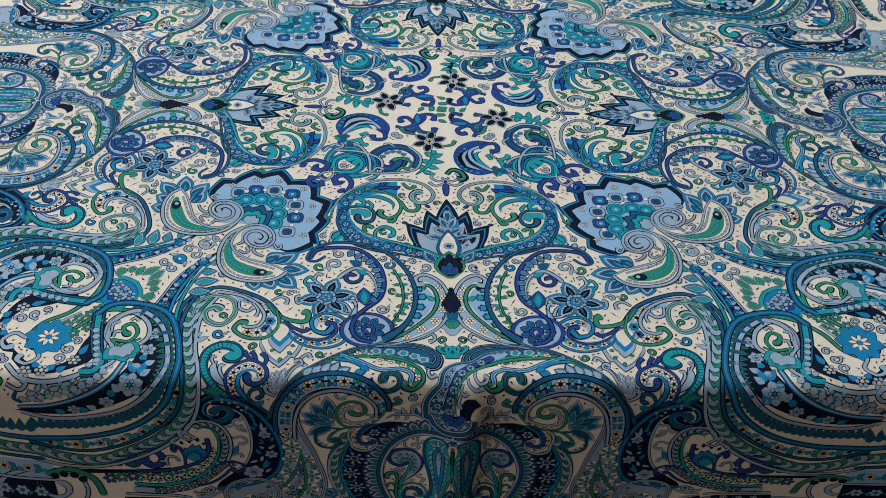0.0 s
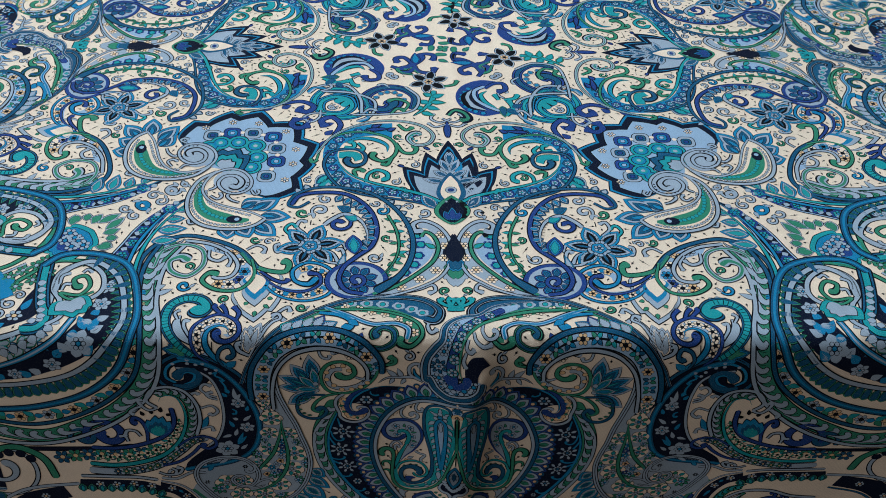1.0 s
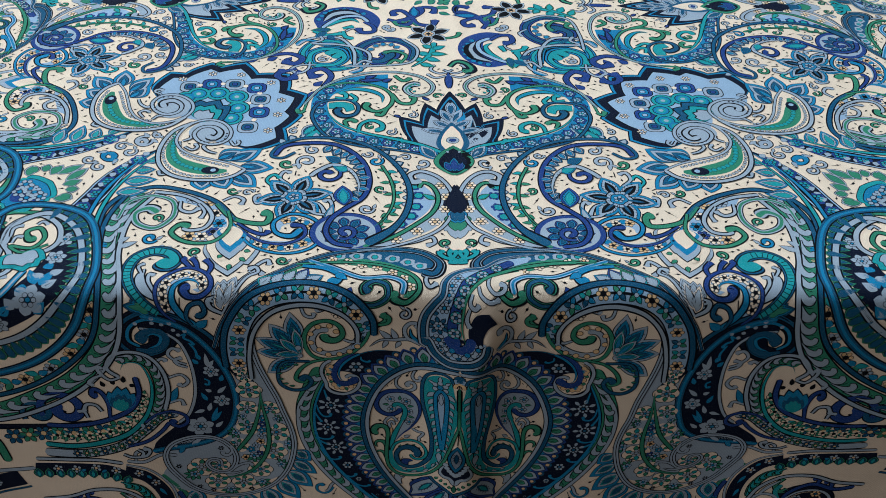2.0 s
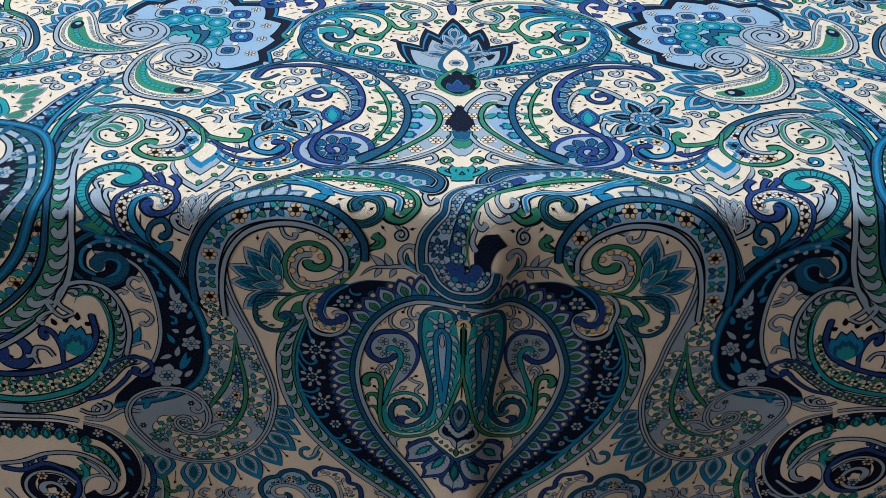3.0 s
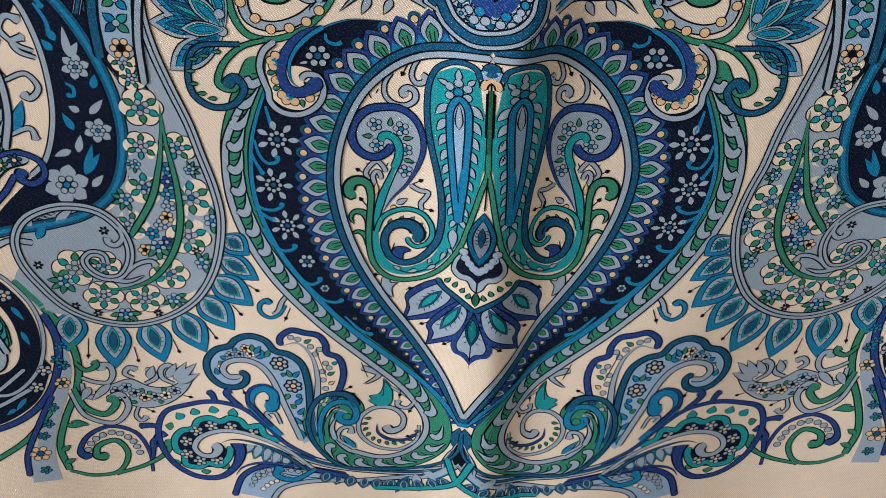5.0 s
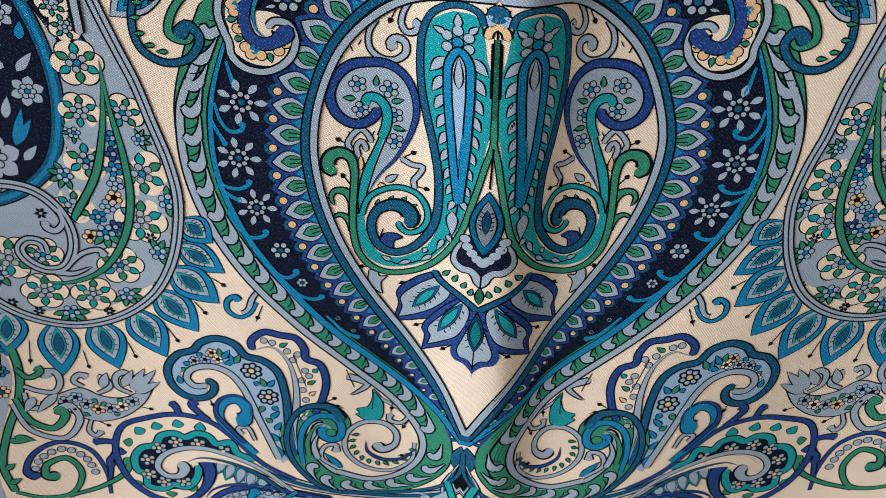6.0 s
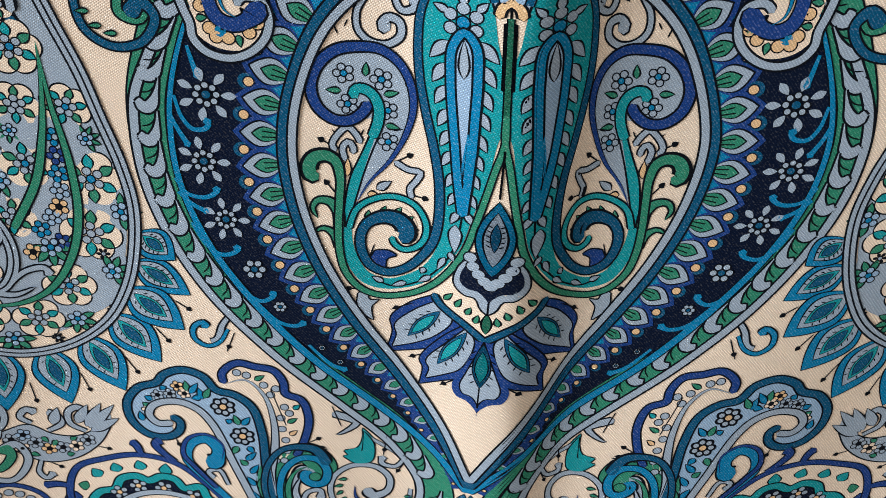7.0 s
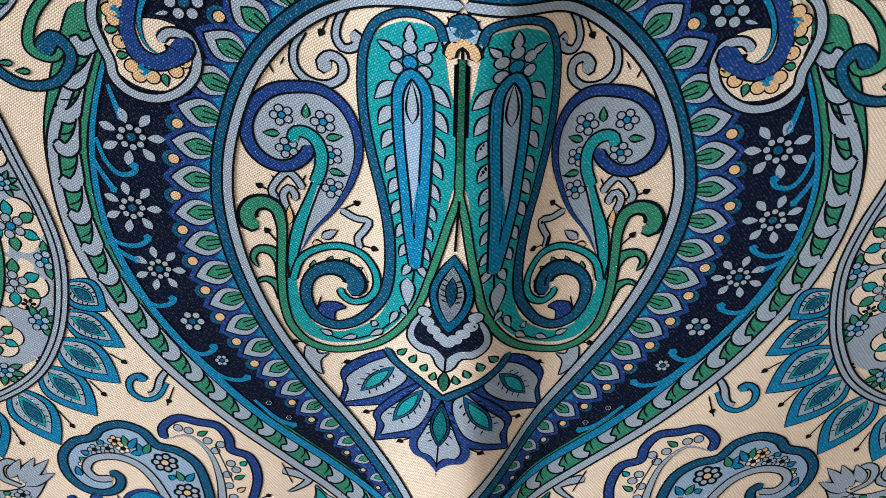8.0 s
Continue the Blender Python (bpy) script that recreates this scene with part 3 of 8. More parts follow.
for p in ([(11.4, 458.0), (13.3, 462.8)], [(14.7, 465.1), (18.3, 468.2)], [(21.2, 468.7), (25.5, 470.3)], [(27.4, 469.2), (30.9, 467.5)], [(10.5, 456.0), (9.0, 459.1)], [(16.5, 462.7), (17.6, 465.1)]):
    level(8)
    leafto(p, 2.4, GY)
level(8)
st(BK, 0.5, [(7.9, 443.4), (8.3, 448.6), (9.7, 455.8), (12.7, 461.9), (17.6, 467.5), (24.8, 470.4), (30.6, 468.2)], "r", 0)
level(9)
bands([(3.1, 387.2), (4.2, 384.0), (7.4, 382.5), (11.8, 382.9), (16.1, 385.5), (18.6, 390.6), (19.5, 398.5), (19.2, 407.4), (17.9, 415.8), (16.1, 424.5), (14.3, 433.5), (13.6, 441.4), (13.8, 449.0), (14.9, 454.4), (17.7, 459.6), (21.6, 463.9), (26.5, 465.8), (31.1, 463.8), (33.6, 458.7), (33.7, 453.7), (31.7, 450.0), (27.8, 448.2), (24.2, 448.7), (22.0, 451.0), (22.2, 453.8), (23.9, 454.3)], (3.2, BK), (2.5, TE), ends="k")
level(6)
bands([(37.1, 452.6), (34.9, 446.2), (31.3, 443.3), (25.4, 441.8), (20.0, 443.5), (17.0, 447.9), (16.7, 452.6), (18.8, 456.4), (22.4, 457.9), (24.9, 456.2), (25.6, 453.9)], (2.0, BK), (1.4, TQ), ends="r")
level(5)
fill(CR, [(35.2, 451.7), (33.3, 446.5), (28.2, 444.3), (22.0, 445.4), (19.2, 449.0), (18.9, 454.1)], [(33.9, 455.1), (32.7, 449.9), (27.5, 447.1), (23.1, 448.1), (21.1, 451.0), (20.6, 454.7)])
for p in ([(32.2, 449.5), (31.6, 446.1)], [(28.5, 447.7), (27.2, 444.6)], [(24.9, 447.3), (23.1, 444.7)], [(22.3, 449.0), (19.9, 447.1)], [(21.1, 452.0), (18.4, 451.0)]):
    level(7)
    leafto(p, 2.2, GN)
level(7)
patch(RB, [(31.1, 461.4), (29.9, 459.0), (29.9, 459.0), (26.5, 458.8), (24.2, 460.1), (24.2, 460.1), (26.8, 461.4), (27.1, 464.7), (27.1, 464.7), (29.8, 464.5)])
level(9)
bands([(0.0, 390.4), (0.0, 398.0), (0.0, 405.9), (0.0, 414.2), (0.0, 421.5), (1.5, 429.2), (2.9, 437.3), (4.6, 445.9), (6.5, 454.2), (10.3, 462.7), (14.9, 468.7), (20.4, 472.4), (27.8, 473.9), (33.6, 471.8), (37.7, 466.5), (39.4, 459.7), (39.7, 451.8), (39.3, 443.3), (39.1, 436.8), (40.2, 432.3), (42.7, 430.7), (45.6, 431.4), (47.0, 434.1), (46.2, 436.6), (44.5, 436.0)], (2.6, BK), (1.9, GN), ends="k")
for p, w in (([(39.4, 452.6), (39.9, 446.7), (42.0, 444.0), (45.0, 443.8), (46.3, 446.1), (45.1, 449.1)], 2.4), ([(39.5, 458.8), (41.0, 453.9), (43.7, 452.2), (46.3, 453.6)], 1.9)):
    level(7)
    st(GN, w, p, "t")
level(7)
patch(GY, [(34.4, 473.4), (32.5, 472.7), (31.3, 475.7), (28.7, 475.5), (28.7, 475.5), (30.8, 478.0), (30.3, 482.7), (30.3, 482.7), (32.9, 480.5), (34.6, 477.3)])
end("wedge", "turquoise tongue paisley with grey leaves")

begin("royal_paisley")
blob(GY, *(34.4, 410.2), 10.2, 1.15)
fill(GY, [(26.3, 406.3), (28.2, 417.9), (30.4, 425.5), (32.7, 433.4), (35.0, 443.2)], [(20.4, 413.1), (22.2, 422.1), (25.2, 428.7), (28.7, 434.5), (34.3, 443.2)])
level(3)
for x, y, r in ((*(37.3, 408.3), 2.6), (*(28.3, 409.5), 2.8), (*(36.7, 416.4), 2.6), (*(26.9, 417.6), 2.5), (*(27.0, 426.2), 2.6)):
    level(3)
    posy(x, y, r, 5, GY, AZ)
for p in ([(32.1, 409.0), (31.8, 405.1)], [(38.0, 412.9), (42.0, 412.7)], [(28.0, 413.5), (23.9, 412.5)], [(27.8, 421.6), (23.9, 422.2)]):
    level(4)
    leafto(p, 2.3, GN)
level(8)
bands([(35.3, 445.2), (32.0, 438.5), (26.6, 431.6), (22.8, 424.0), (20.8, 416.8), (21.3, 410.0), (24.0, 404.8), (28.3, 401.8), (33.7, 401.4), (39.1, 402.5), (43.4, 406.4), (45.4, 411.8), (44.1, 417.4), (40.2, 420.7), (36.1, 420.7), (32.8, 418.1), (31.5, 415.4)], (3.1, BK), (2.4, RB), ends="s")
level(11)
st(TQ, 2.4, [(31.2, 425.6), (29.5, 421.0), (29.2, 416.8), (30.3, 413.9), (32.3, 412.3), (34.2, 412.2), (35.2, 413.4), (34.2, 414.7)], "r", 0.4)
level(2)
for p in ([(40.0, 429.7), (41.0, 427.7), (39.4, 424.6), (37.0, 422.7), (35.1, 424.5), (33.7, 427.2)], [(37.7, 432.3), (38.4, 428.5), (37.0, 426.7), (35.7, 428.5), (35.8, 430.3)], [(25.5, 431.5), (21.8, 433.5), (18.7, 433.8), (19.9, 436.8), (21.2, 438.9), (20.6, 442.1)]):
    level(2)
    st(GY, 1.35, p, "r", 0.4)
level(2)
leafto([(29.9, 440.1), (25.8, 437.3)], 3.0, GY)
level(2)
leafto([(32.2, 441.5), (29.1, 441.7)], 2.6, OC)
level(2)
leafto([(37.3, 436.7), (37.1, 431.2)], 2.6, OC)
for p in ([(40.5, 428.3), (44.5, 425.9)], [(25.2, 431.8), (20.5, 428.7)], [(20.9, 440.8), (16.6, 441.3)], [(40.0, 442.0), (43.3, 437.5)], [(30.1, 456.8), (31.7, 462.3)], [(32.7, 471.8), (38.3, 471.9)], [(18.9, 475.5), (25.6, 478.9)], [(14.1, 493.1), (20.3, 496.1)], [(5.6, 500.3), (10.8, 504.9)], [(25.5, 384.9), (28.1, 390.0)]):
    level(2)
    hair(p)
for p in ([(36.7, 396.7), (35.6, 394.6)], [(38.1, 398.7), (39.3, 395.5)], [(39.4, 425.2), (41.1, 423.4)], [(34.1, 425.3), (32.9, 422.9)], [(25.9, 423.1), (23.0, 422.2)]):
    level(2)
    st(BK, 0.42, p, "r", 0)
end("wedge", "royal blue curled paisley with berries")

begin("palm_petal")
patch(RB, [(13.1, 471.3), (19.7, 475.4), (25.2, 481.4), (24.6, 486.7), (26.4, 494.2), (26.4, 494.2), (19.1, 492.8), (12.7, 489.8), (6.5, 479.5), (11.6, 474.7)])
level(2)
patch(GY, [(12.8, 473.5), (19.2, 478.5), (24.0, 484.1), (23.4, 487.8), (24.6, 492.3), (24.6, 492.3), (18.5, 490.0), (13.1, 486.1), (8.6, 478.8)])
level(2)
patch(RB, [(5.1, 479.7), (11.0, 486.3), (16.6, 495.7), (15.6, 499.0), (16.4, 505.7), (16.4, 505.7), (10.2, 502.6), (4.3, 498.8), (0.0, 486.6)])
level(4)
patch(GY, [(4.6, 480.9), (9.5, 487.9), (14.7, 496.1), (13.7, 499.0), (14.6, 502.9), (14.6, 502.9), (9.7, 499.9), (5.4, 496.1), (2.5, 485.0)])
level(4)
fill(RB, [(0.0, 483.2), (2.4, 488.6), (4.8, 496.5), (7.2, 503.1), (5.8, 507.3), (2.8, 508.6), (0.0, 512.7), (0.0, 514.6)], [(0.0, 483.1), (0.0, 487.7), (0.0, 494.8), (0.0, 500.4), (0.0, 505.0), (0.0, 507.3), (0.0, 512.1), (0.0, 514.6)])
level(6)
fill(GY, [(0.0, 484.2), (1.5, 489.6), (3.6, 496.8), (5.1, 502.8), (4.1, 505.7), (1.8, 506.3), (0.0, 509.7), (0.0, 510.5)], [(0.0, 484.2), (0.0, 488.9), (0.0, 495.4), (0.0, 500.8), (0.0, 504.0), (0.0, 505.5), (0.0, 509.2), (0.0, 510.5)], 0.4)
level(9)
seed([(11.8, 476.8), (20.3, 487.8)], 3.6, TE, TQ)
level(9)
seed([(4.5, 482.2), (11.6, 496.5)], 3.6, TE, TQ)
level(9)
seed([(0.0, 485.6), (0.0, 502.2)], 4.2, TE, TQ)
level(7)
fill(CR, [(6.7, 462.1), (10.1, 468.6), (11.4, 472.0), (9.0, 475.1), (5.6, 477.6), (1.9, 481.0), (0.0, 482.7)], [(0.0, 460.4), (0.0, 465.8), (0.0, 468.7), (0.0, 472.5), (0.0, 476.0), (0.0, 480.3), (0.0, 482.7)])
for p in ([(11.1, 472.3), (8.6, 469.3)], [(7.9, 474.0), (6.4, 470.5)], [(5.1, 475.9), (3.9, 472.8)], [(2.8, 478.4), (2.0, 475.0)]):
    level(9)
    leafto(p, 2.2, GN)
level(9)
leafto([(0.0, 481.6), (0.0, 474.0)], 3.0, GN, base=0.5)
level(9)
bands([(14.0, 470.7), (11.9, 474.1), (8.9, 476.7), (5.5, 479.2), (2.1, 482.2), (0.0, 484.3)], (2.4, BK), (1.7, TE))
level(10)
fill(GY, [(0.0, 451.4), (4.5, 455.1), (8.1, 460.3), (8.8, 466.0), (5.9, 469.2), (3.3, 469.6), (1.8, 473.0), (0.0, 474.8)], [(0.0, 451.4), (0.0, 453.8), (0.0, 458.0), (0.0, 463.4), (0.0, 467.5), (0.0, 468.6), (0.0, 472.4), (0.0, 474.8)], 0.5)
level(13)
fill(NV, [(0.0, 451.4), (3.7, 455.9), (6.8, 460.7), (7.2, 464.8), (5.2, 466.8), (2.6, 467.2), (0.0, 470.6), (0.0, 472.4)], [(0.0, 451.4), (0.0, 454.9), (0.0, 458.7), (0.0, 462.7), (0.0, 465.3), (0.0, 466.4), (0.0, 470.1), (0.0, 472.4)])
for x, y in [(5.2, 456.3), (4.4, 459.1), (3.0, 461.4), (1.5, 463.4)]:
    level(15)
    dot(x, y, 1.5, GY)
level(15)
dot(*(0.0, 464.5), 1.7, GY)
level(18)
leafto([(0.0, 461.6), (0.0, 437.9)], 9.4, AZ, base=0.5)
level(20)
leafto([(0.0, 458.4), (0.0, 441.1)], 6.0, GY, base=0.5)
level(22)
seed([(0.0, 453.5), (0.0, 444.7)], 2.0, TE)
level(8)
fill(GN, [(0.2, 406.2), (0.3, 414.2), (0.9, 423.0)], [(0.0, 406.0), (0.0, 414.0), (0.0, 423.0)])
level(16)
fill(OC, [(0.0, 423.6), (0.0, 429.0), (0.0, 434.5), (0.0, 437.3)], [(0.0, 423.6), (0.0, 428.8), (0.0, 434.2), (0.0, 437.3)], 0.5)
level(16)
st(BK, 0.5, [(0.0, 424.3), (0.0, 431.9)], "r", 0)
end("wedge", "royal edged grey palm petals")

begin("grey_tendril")
hook(GY, 1.7, [(21.9, 382.8), (23.9, 386.3), (24.5, 389.6), (23.1, 391.9), (20.6, 391.3), (20.0, 389.5), (21.7, 389.0)])
level(0)
hook(GY, 1.9, [(31.3, 388.8), (33.5, 392.7), (33.4, 397.2), (30.6, 400.0), (26.5, 400.4), (23.5, 398.0), (23.7, 394.8), (26.2, 393.8), (27.5, 395.7), (25.9, 396.9)])
level(3)
fill(NV, [(0.0, 388.5), (0.0, 390.9), (0.0, 395.3), (0.0, 401.8), (0.0, 407.8)], [(0.0, 388.5), (0.0, 390.6), (0.0, 395.1), (0.0, 401.7), (0.0, 407.8)], 0.5)
level(4)
st(GN, 1.6, [(0.0, 391.0), (0.0, 396.7), (0.0, 403.2), (0.0, 408.6)], "r")
level(5)
st(OC, 1.7, [(2.3, 390.8), (1.7, 388.2), (0.0, 386.5), (0.0, 385.7)], "r")
level(2)
fill(GY, [(2.9, 389.7), (3.7, 386.3), (3.1, 384.2), (1.8, 383.3), (0.6, 382.4), (-0.9, 381.1)], [(-1.0, 386.5), (-1.0, 385.8), (-1.0, 384.5), (-0.9, 383.3), (-0.9, 382.1), (-0.9, 381.1)], 0.5)
level(6)
dot(*(1.9, 385.5), 1.5, LB)
level(6)
dot(*(0.0, 383.8), 2.4, TE)
for p in ([(1.8, 383.3), (2.8, 382.0)], [(0.0, 382.1), (0.0, 380.8)]):
    level(6)
    st(BK, 0.42, p, "r", 0)
end("wedge", "grey tendrils")

begin("berry_scroll")
level(24)
blob(CR, *(62.8, 395.0), 8.2, 1.15)
bands([(68.4, 378.0), (72.6, 381.7), (74.4, 387.4), (73.5, 392.6), (72.4, 396.3), (72.2, 400.0), (69.4, 403.6), (64.0, 405.1), (58.8, 403.4), (55.0, 399.5), (53.9, 394.8), (55.5, 390.6), (59.3, 389.9), (61.4, 392.0)], (2.5, BK), (1.8, GY), ends="r")
level(26)
fill(CR, [(65.1, 378.5), (70.5, 382.9), (72.4, 388.0), (71.7, 392.6), (70.0, 396.5)], [(64.4, 378.8), (67.1, 383.5), (68.6, 387.9), (68.9, 392.5), (67.5, 396.4)])
for x, y, d in ((*(68.8, 383.2), OC), (*(70.5, 385.1), OC), (*(69.8, 387.1), OC), (*(68.9, 385.4), AZ), (*(69.4, 392.1), OC), (*(67.9, 397.5), OC), (*(66.6, 399.7), OC), (*(63.8, 400.0), OC), (*(65.5, 398.3), AZ), (*(58.7, 398.5), OC), (*(56.6, 396.2), OC)):
    level(29)
    dot(x, y, 1.45, d)
for p in ([(67.2, 381.0), (65.7, 382.2)], [(72.3, 389.5), (69.0, 389.2)], [(70.9, 395.2), (67.9, 394.9)], [(61.5, 399.0), (61.0, 402.4)], [(57.8, 396.5), (55.7, 396.9)]):
    level(29)
    leafto(p, 2.4, GN)
level(30)
bands([(52.9, 373.5), (58.8, 375.4), (63.9, 379.7), (66.7, 385.4), (67.5, 389.9), (66.0, 394.8), (62.7, 396.6), (58.9, 395.5), (57.0, 393.2), (57.9, 391.2)], (4.3, BK), (3.7, RB), ends="k")
level(33)
bands([(52.3, 372.9), (57.9, 376.6), (62.8, 382.2), (64.8, 387.9), (63.9, 393.0), (60.9, 395.2)], (1.9, BK), (1.4, AZ), ends="t")
level(30)
hook(AZ, 1.5, [(52.0, 375.3), (52.0, 377.3), (49.9, 378.8), (47.6, 378.7), (47.3, 377.6)], 0.3)
level(32)
leafto([(58.2, 385.3), (61.6, 385.9)], 2.0, GY, ink=NV)
end("wedge", "royal hook with ochre berries")

begin("round_scroll")
outer = [(51.8, 339.3), (47.1, 346.8), (46.7, 356.1), (50.7, 365.8), (58.5, 373.6), (69.8, 377.7), (77.6, 375.6), (81.5, 367.2), (80.6, 357.5), (75.3, 350.5), (67.5, 349), (62, 353.1), (61.1, 359.4), (65.1, 363.1), (70.1, 361.9), (70.7, 358)]
bands([(74.6, 342.3), (63.2, 339.4), (53.9, 344), (50.1, 353), (51.9, 362.5), (59.3, 370.2), (69.4, 373.2), (76.1, 370.4), (77.4, 362.8), (73.9, 356.4), (68, 355.3)], (3.6, BK), (2.8, GY), ends="r")
level(3)
bands([(59.4, 338.5), (52, 344), (48.5, 353), (50.5, 362.5), (56.2, 369.1)], (3.8, BK), (3.0, LB))
level(5)
for x, y in ((53.7, 344.9), (50.5, 350.3), (49.8, 355.7), (51.3, 362.1), (56.6, 341.2)):
    level(5)
    flower(x, y, 2.6, 5, TE, GN, 10)
level(5)
bands(outer, (3.1, BK), (2.4, GN), ends="k")
level(8)
for x, y in ((73.6, 353.2), (67.4, 352.5), (64.2, 356.7), (77.9, 358.5), (78.2, 365), (74.1, 370.4), (69.5, 374.1), (63.5, 373.6), (57.9, 371.4), (53.6, 367.6)):
    level(8)
    dot(x, y, 1.5, OC)
level(8)
hook(GN, 2.2, [(71.8, 377.8), (80.1, 380.6), (86.9, 387.6), (88.6, 394.2), (84.6, 395.9), (82.9, 392.7)])
level(10)
hook(TE, 2.2, [(80, 379.4), (94.2, 380.7), (98.2, 388.9), (97.4, 398.4), (91.6, 402.8), (84.2, 401.4), (80.4, 395.1), (83.2, 391.6), (86.7, 395.2)])
for x, y in ((94.3, 384.9), (95.8, 389.3), (95.4, 394), (93.1, 397.6), (89.8, 399.5), (90.5, 383.7), (86.3, 382.2)):
    level(12)
    leaf(x, y, 3.6, 2.0, 0, GN)
level(8)
hook(GN, 2.2, [(46.9, 349.9), (41.8, 351.5), (36.9, 350.2), (35.9, 346.7), (38.3, 345.4)])
level(5)
hook(GY, 2.0, [(60.7, 362.6), (55.9, 364.3), (52.8, 360.8)])
level(5)
hook(GY, 1.8, [(82, 338.7), (79.5, 345.2), (75.8, 346.1), (74.7, 343.2)])
end("wedge", "green spiral scroll with berries")

begin("lotus_fan")
for p, w in (([(85.3, 372.7), (87.5, 342.8)], 11), ([(85.3, 372.7), (99.2, 350.8)], 11), ([(84.4, 373.8), (107.9, 361.4)], 10), ([(84.5, 374.3), (108.6, 371.8)], 10), ([(84.5, 375), (104.2, 389.2)], 11)):
    level(0)
    leafto(p, w, GY, AZ, TE, TQ, base=0.6)
level(6)
for p, w in (([(84.3, 374.3), (86.2, 354.4)], 6.5), ([(84.3, 374.3), (94.9, 361.9)], 6.5), ([(84.3, 374.3), (98.4, 374)], 6)):
    leafto(p, w, GY, TQ, AZ, base=0.6)
level(14)
for x, y in ((87.2, 371.6), (85.3, 369), (85.1, 375)):
    level(14)
    dot(x, y, 1.6, GY)
end("wedge", "lotus fan of blue pointed petals")

begin("shoulder_vine")
for p, w in (([(32.3, 362.8), (35.1, 353.9)], 4), ([(35.3, 362.4), (41.9, 355)], 4.2), ([(30.4, 363.4), (33.4, 368.9)], 3.4), ([(37.2, 362.8), (40.4, 369)], 3.4), ([(26.5, 362.3), (29.3, 357)], 3.4)):
    level(0)
    leafto(p, w, GY)
level(2)
st(GY, 1.8, [(18.6, 364.4), (26.5, 361.9), (33.3, 362.4), (41.2, 362.9), (47.3, 367.9)], "t")
level(3)
hook(GY, 2.4, [(19.6, 365.5), (27, 360.2), (27.8, 353.8), (24.5, 350.1), (20.6, 351.3), (22, 354.2)])
level(3)
st(AZ, 1.8, [(20, 364.4), (24.5, 359.1), (25.1, 353.8)], "t")
end("wedge", "grey leaf vine")

begin("throat_boteh")
level(18)
fill(LB, [(-37.5, 304.4), (-22.8, 308.2), (-13.4, 316.1), (-5.1, 317.7), (2.6, 321.5), (6.2, 327.0), (7.7, 333.8), (11.7, 338.7), (15.7, 344.6), (17.4, 354.0), (16.9, 363.3)] + [(15.5, 360.3), (11.6, 368.1), (6.0, 372.5), (-0.2, 372.3), (-6.5, 370.1), (-11.0, 364.9), (-12.7, 358.8)], [(-37.2, 308.8), (-22.4, 316.4), (-15.7, 320.7), (-10.9, 323.7), (-6.6, 327.7), (-4.4, 332.4), (-2.7, 337.6), (-1.2, 343.3), (-0.2, 351.2), (-1.0, 359.8)] + [(2.0, 357.1), (0.8, 359.2), (-0.7, 360.4), (-2.2, 360.6), (-3.6, 360.0), (-4.7, 358.3), (-5.6, 356.1)])
level(19)
fill(CR, [(-34.1, 316.5), (-22.2, 320.9), (-14.1, 325.4), (-7.3, 331.6), (-4.1, 338.6), (-2.9, 346.6)], [(-33.9, 319.9), (-24.6, 325.8), (-20.3, 332.0), (-15.8, 337.3), (-11.6, 340.8), (-6.5, 345.0)])
level(19)
# navy field: dark print and the crease's shade, both put into the dye
fill(NV, [(-15.2, 342.3), (-8.4, 343.5), (-4.5, 350.3), (-3.5, 359.8)] + [(1.7, 357.1), (-1.0, 359.6)], [(-19.7, 346.7), (-15.2, 348.6), (-11.4, 354.9), (-10.3, 361.3)] + [(-2.4, 357.4), (-1.9, 359.5)])
level(20)
for x, y, r, d in ((*(0.1, 323.3), 3.4, GY), (*(3.2, 328.5), 3.2, GY), (*(4.7, 333.8), 3.0, GY), (*(7.2, 340.3), 3.2, GY), (*(10.2, 350.7), 6.0, TE), (*(10.3, 359.9), 4.2, GY), (*(3.7, 365.2), 5.0, GY), (*(9.0, 366.5), 3.6, TE), (*(-3.3, 366.0), 4.6, GY), (*(-8.4, 362.0), 4.0, GY)):
    level(20)
    if d == TE:
        flower(x, y, r, 8, TE, GY, 10)
        posy(x, y, 0.5 * r, 6, GY, AZ)
    else:
        posy(x, y, r, 6, d, AZ)
for p in ([(4.7, 324.3), (6.7, 322.0)], [(1.8, 331.5), (4.2, 330.5)], [(3.6, 337.1), (5.7, 336.2)], [(10.9, 344.3), (12.2, 341.7)], [(12.2, 358.4), (14.3, 361.0)], [(6.6, 362.4), (7.9, 361.2)], [(5.6, 369.0), (6.7, 371.1)], [(1.0, 368.3), (0.4, 370.9)], [(-6.3, 367.1), (-7.2, 368.9)]):
    level(20)
    leafto(p, 3.2, TE)
level(21)
st(RB, 4.6, [(-29.3, 308.9), (-17.2, 316.9), (-10.6, 321.0), (-4.7, 326.7), (-1.5, 333.4), (1.3, 341.1), (3.4, 350.8), (2.1, 361.3)] + [(5.7, 358.0), (3.1, 362.5), (-0.5, 364.2), (-3.9, 361.8), (-6.0, 356.0)], "r")
for x, y in [(-20.2, 315.1), (-12.6, 320.8), (-6.8, 325.1), (-3.5, 331.5), (-0.7, 337.6), (1.3, 344.9), (2.5, 354.3)]:
    level(24)
    dot(x, y, 3.1, TQ, BK)
    posy(x, y, 2.9, 5, GY, TE)
level(26)
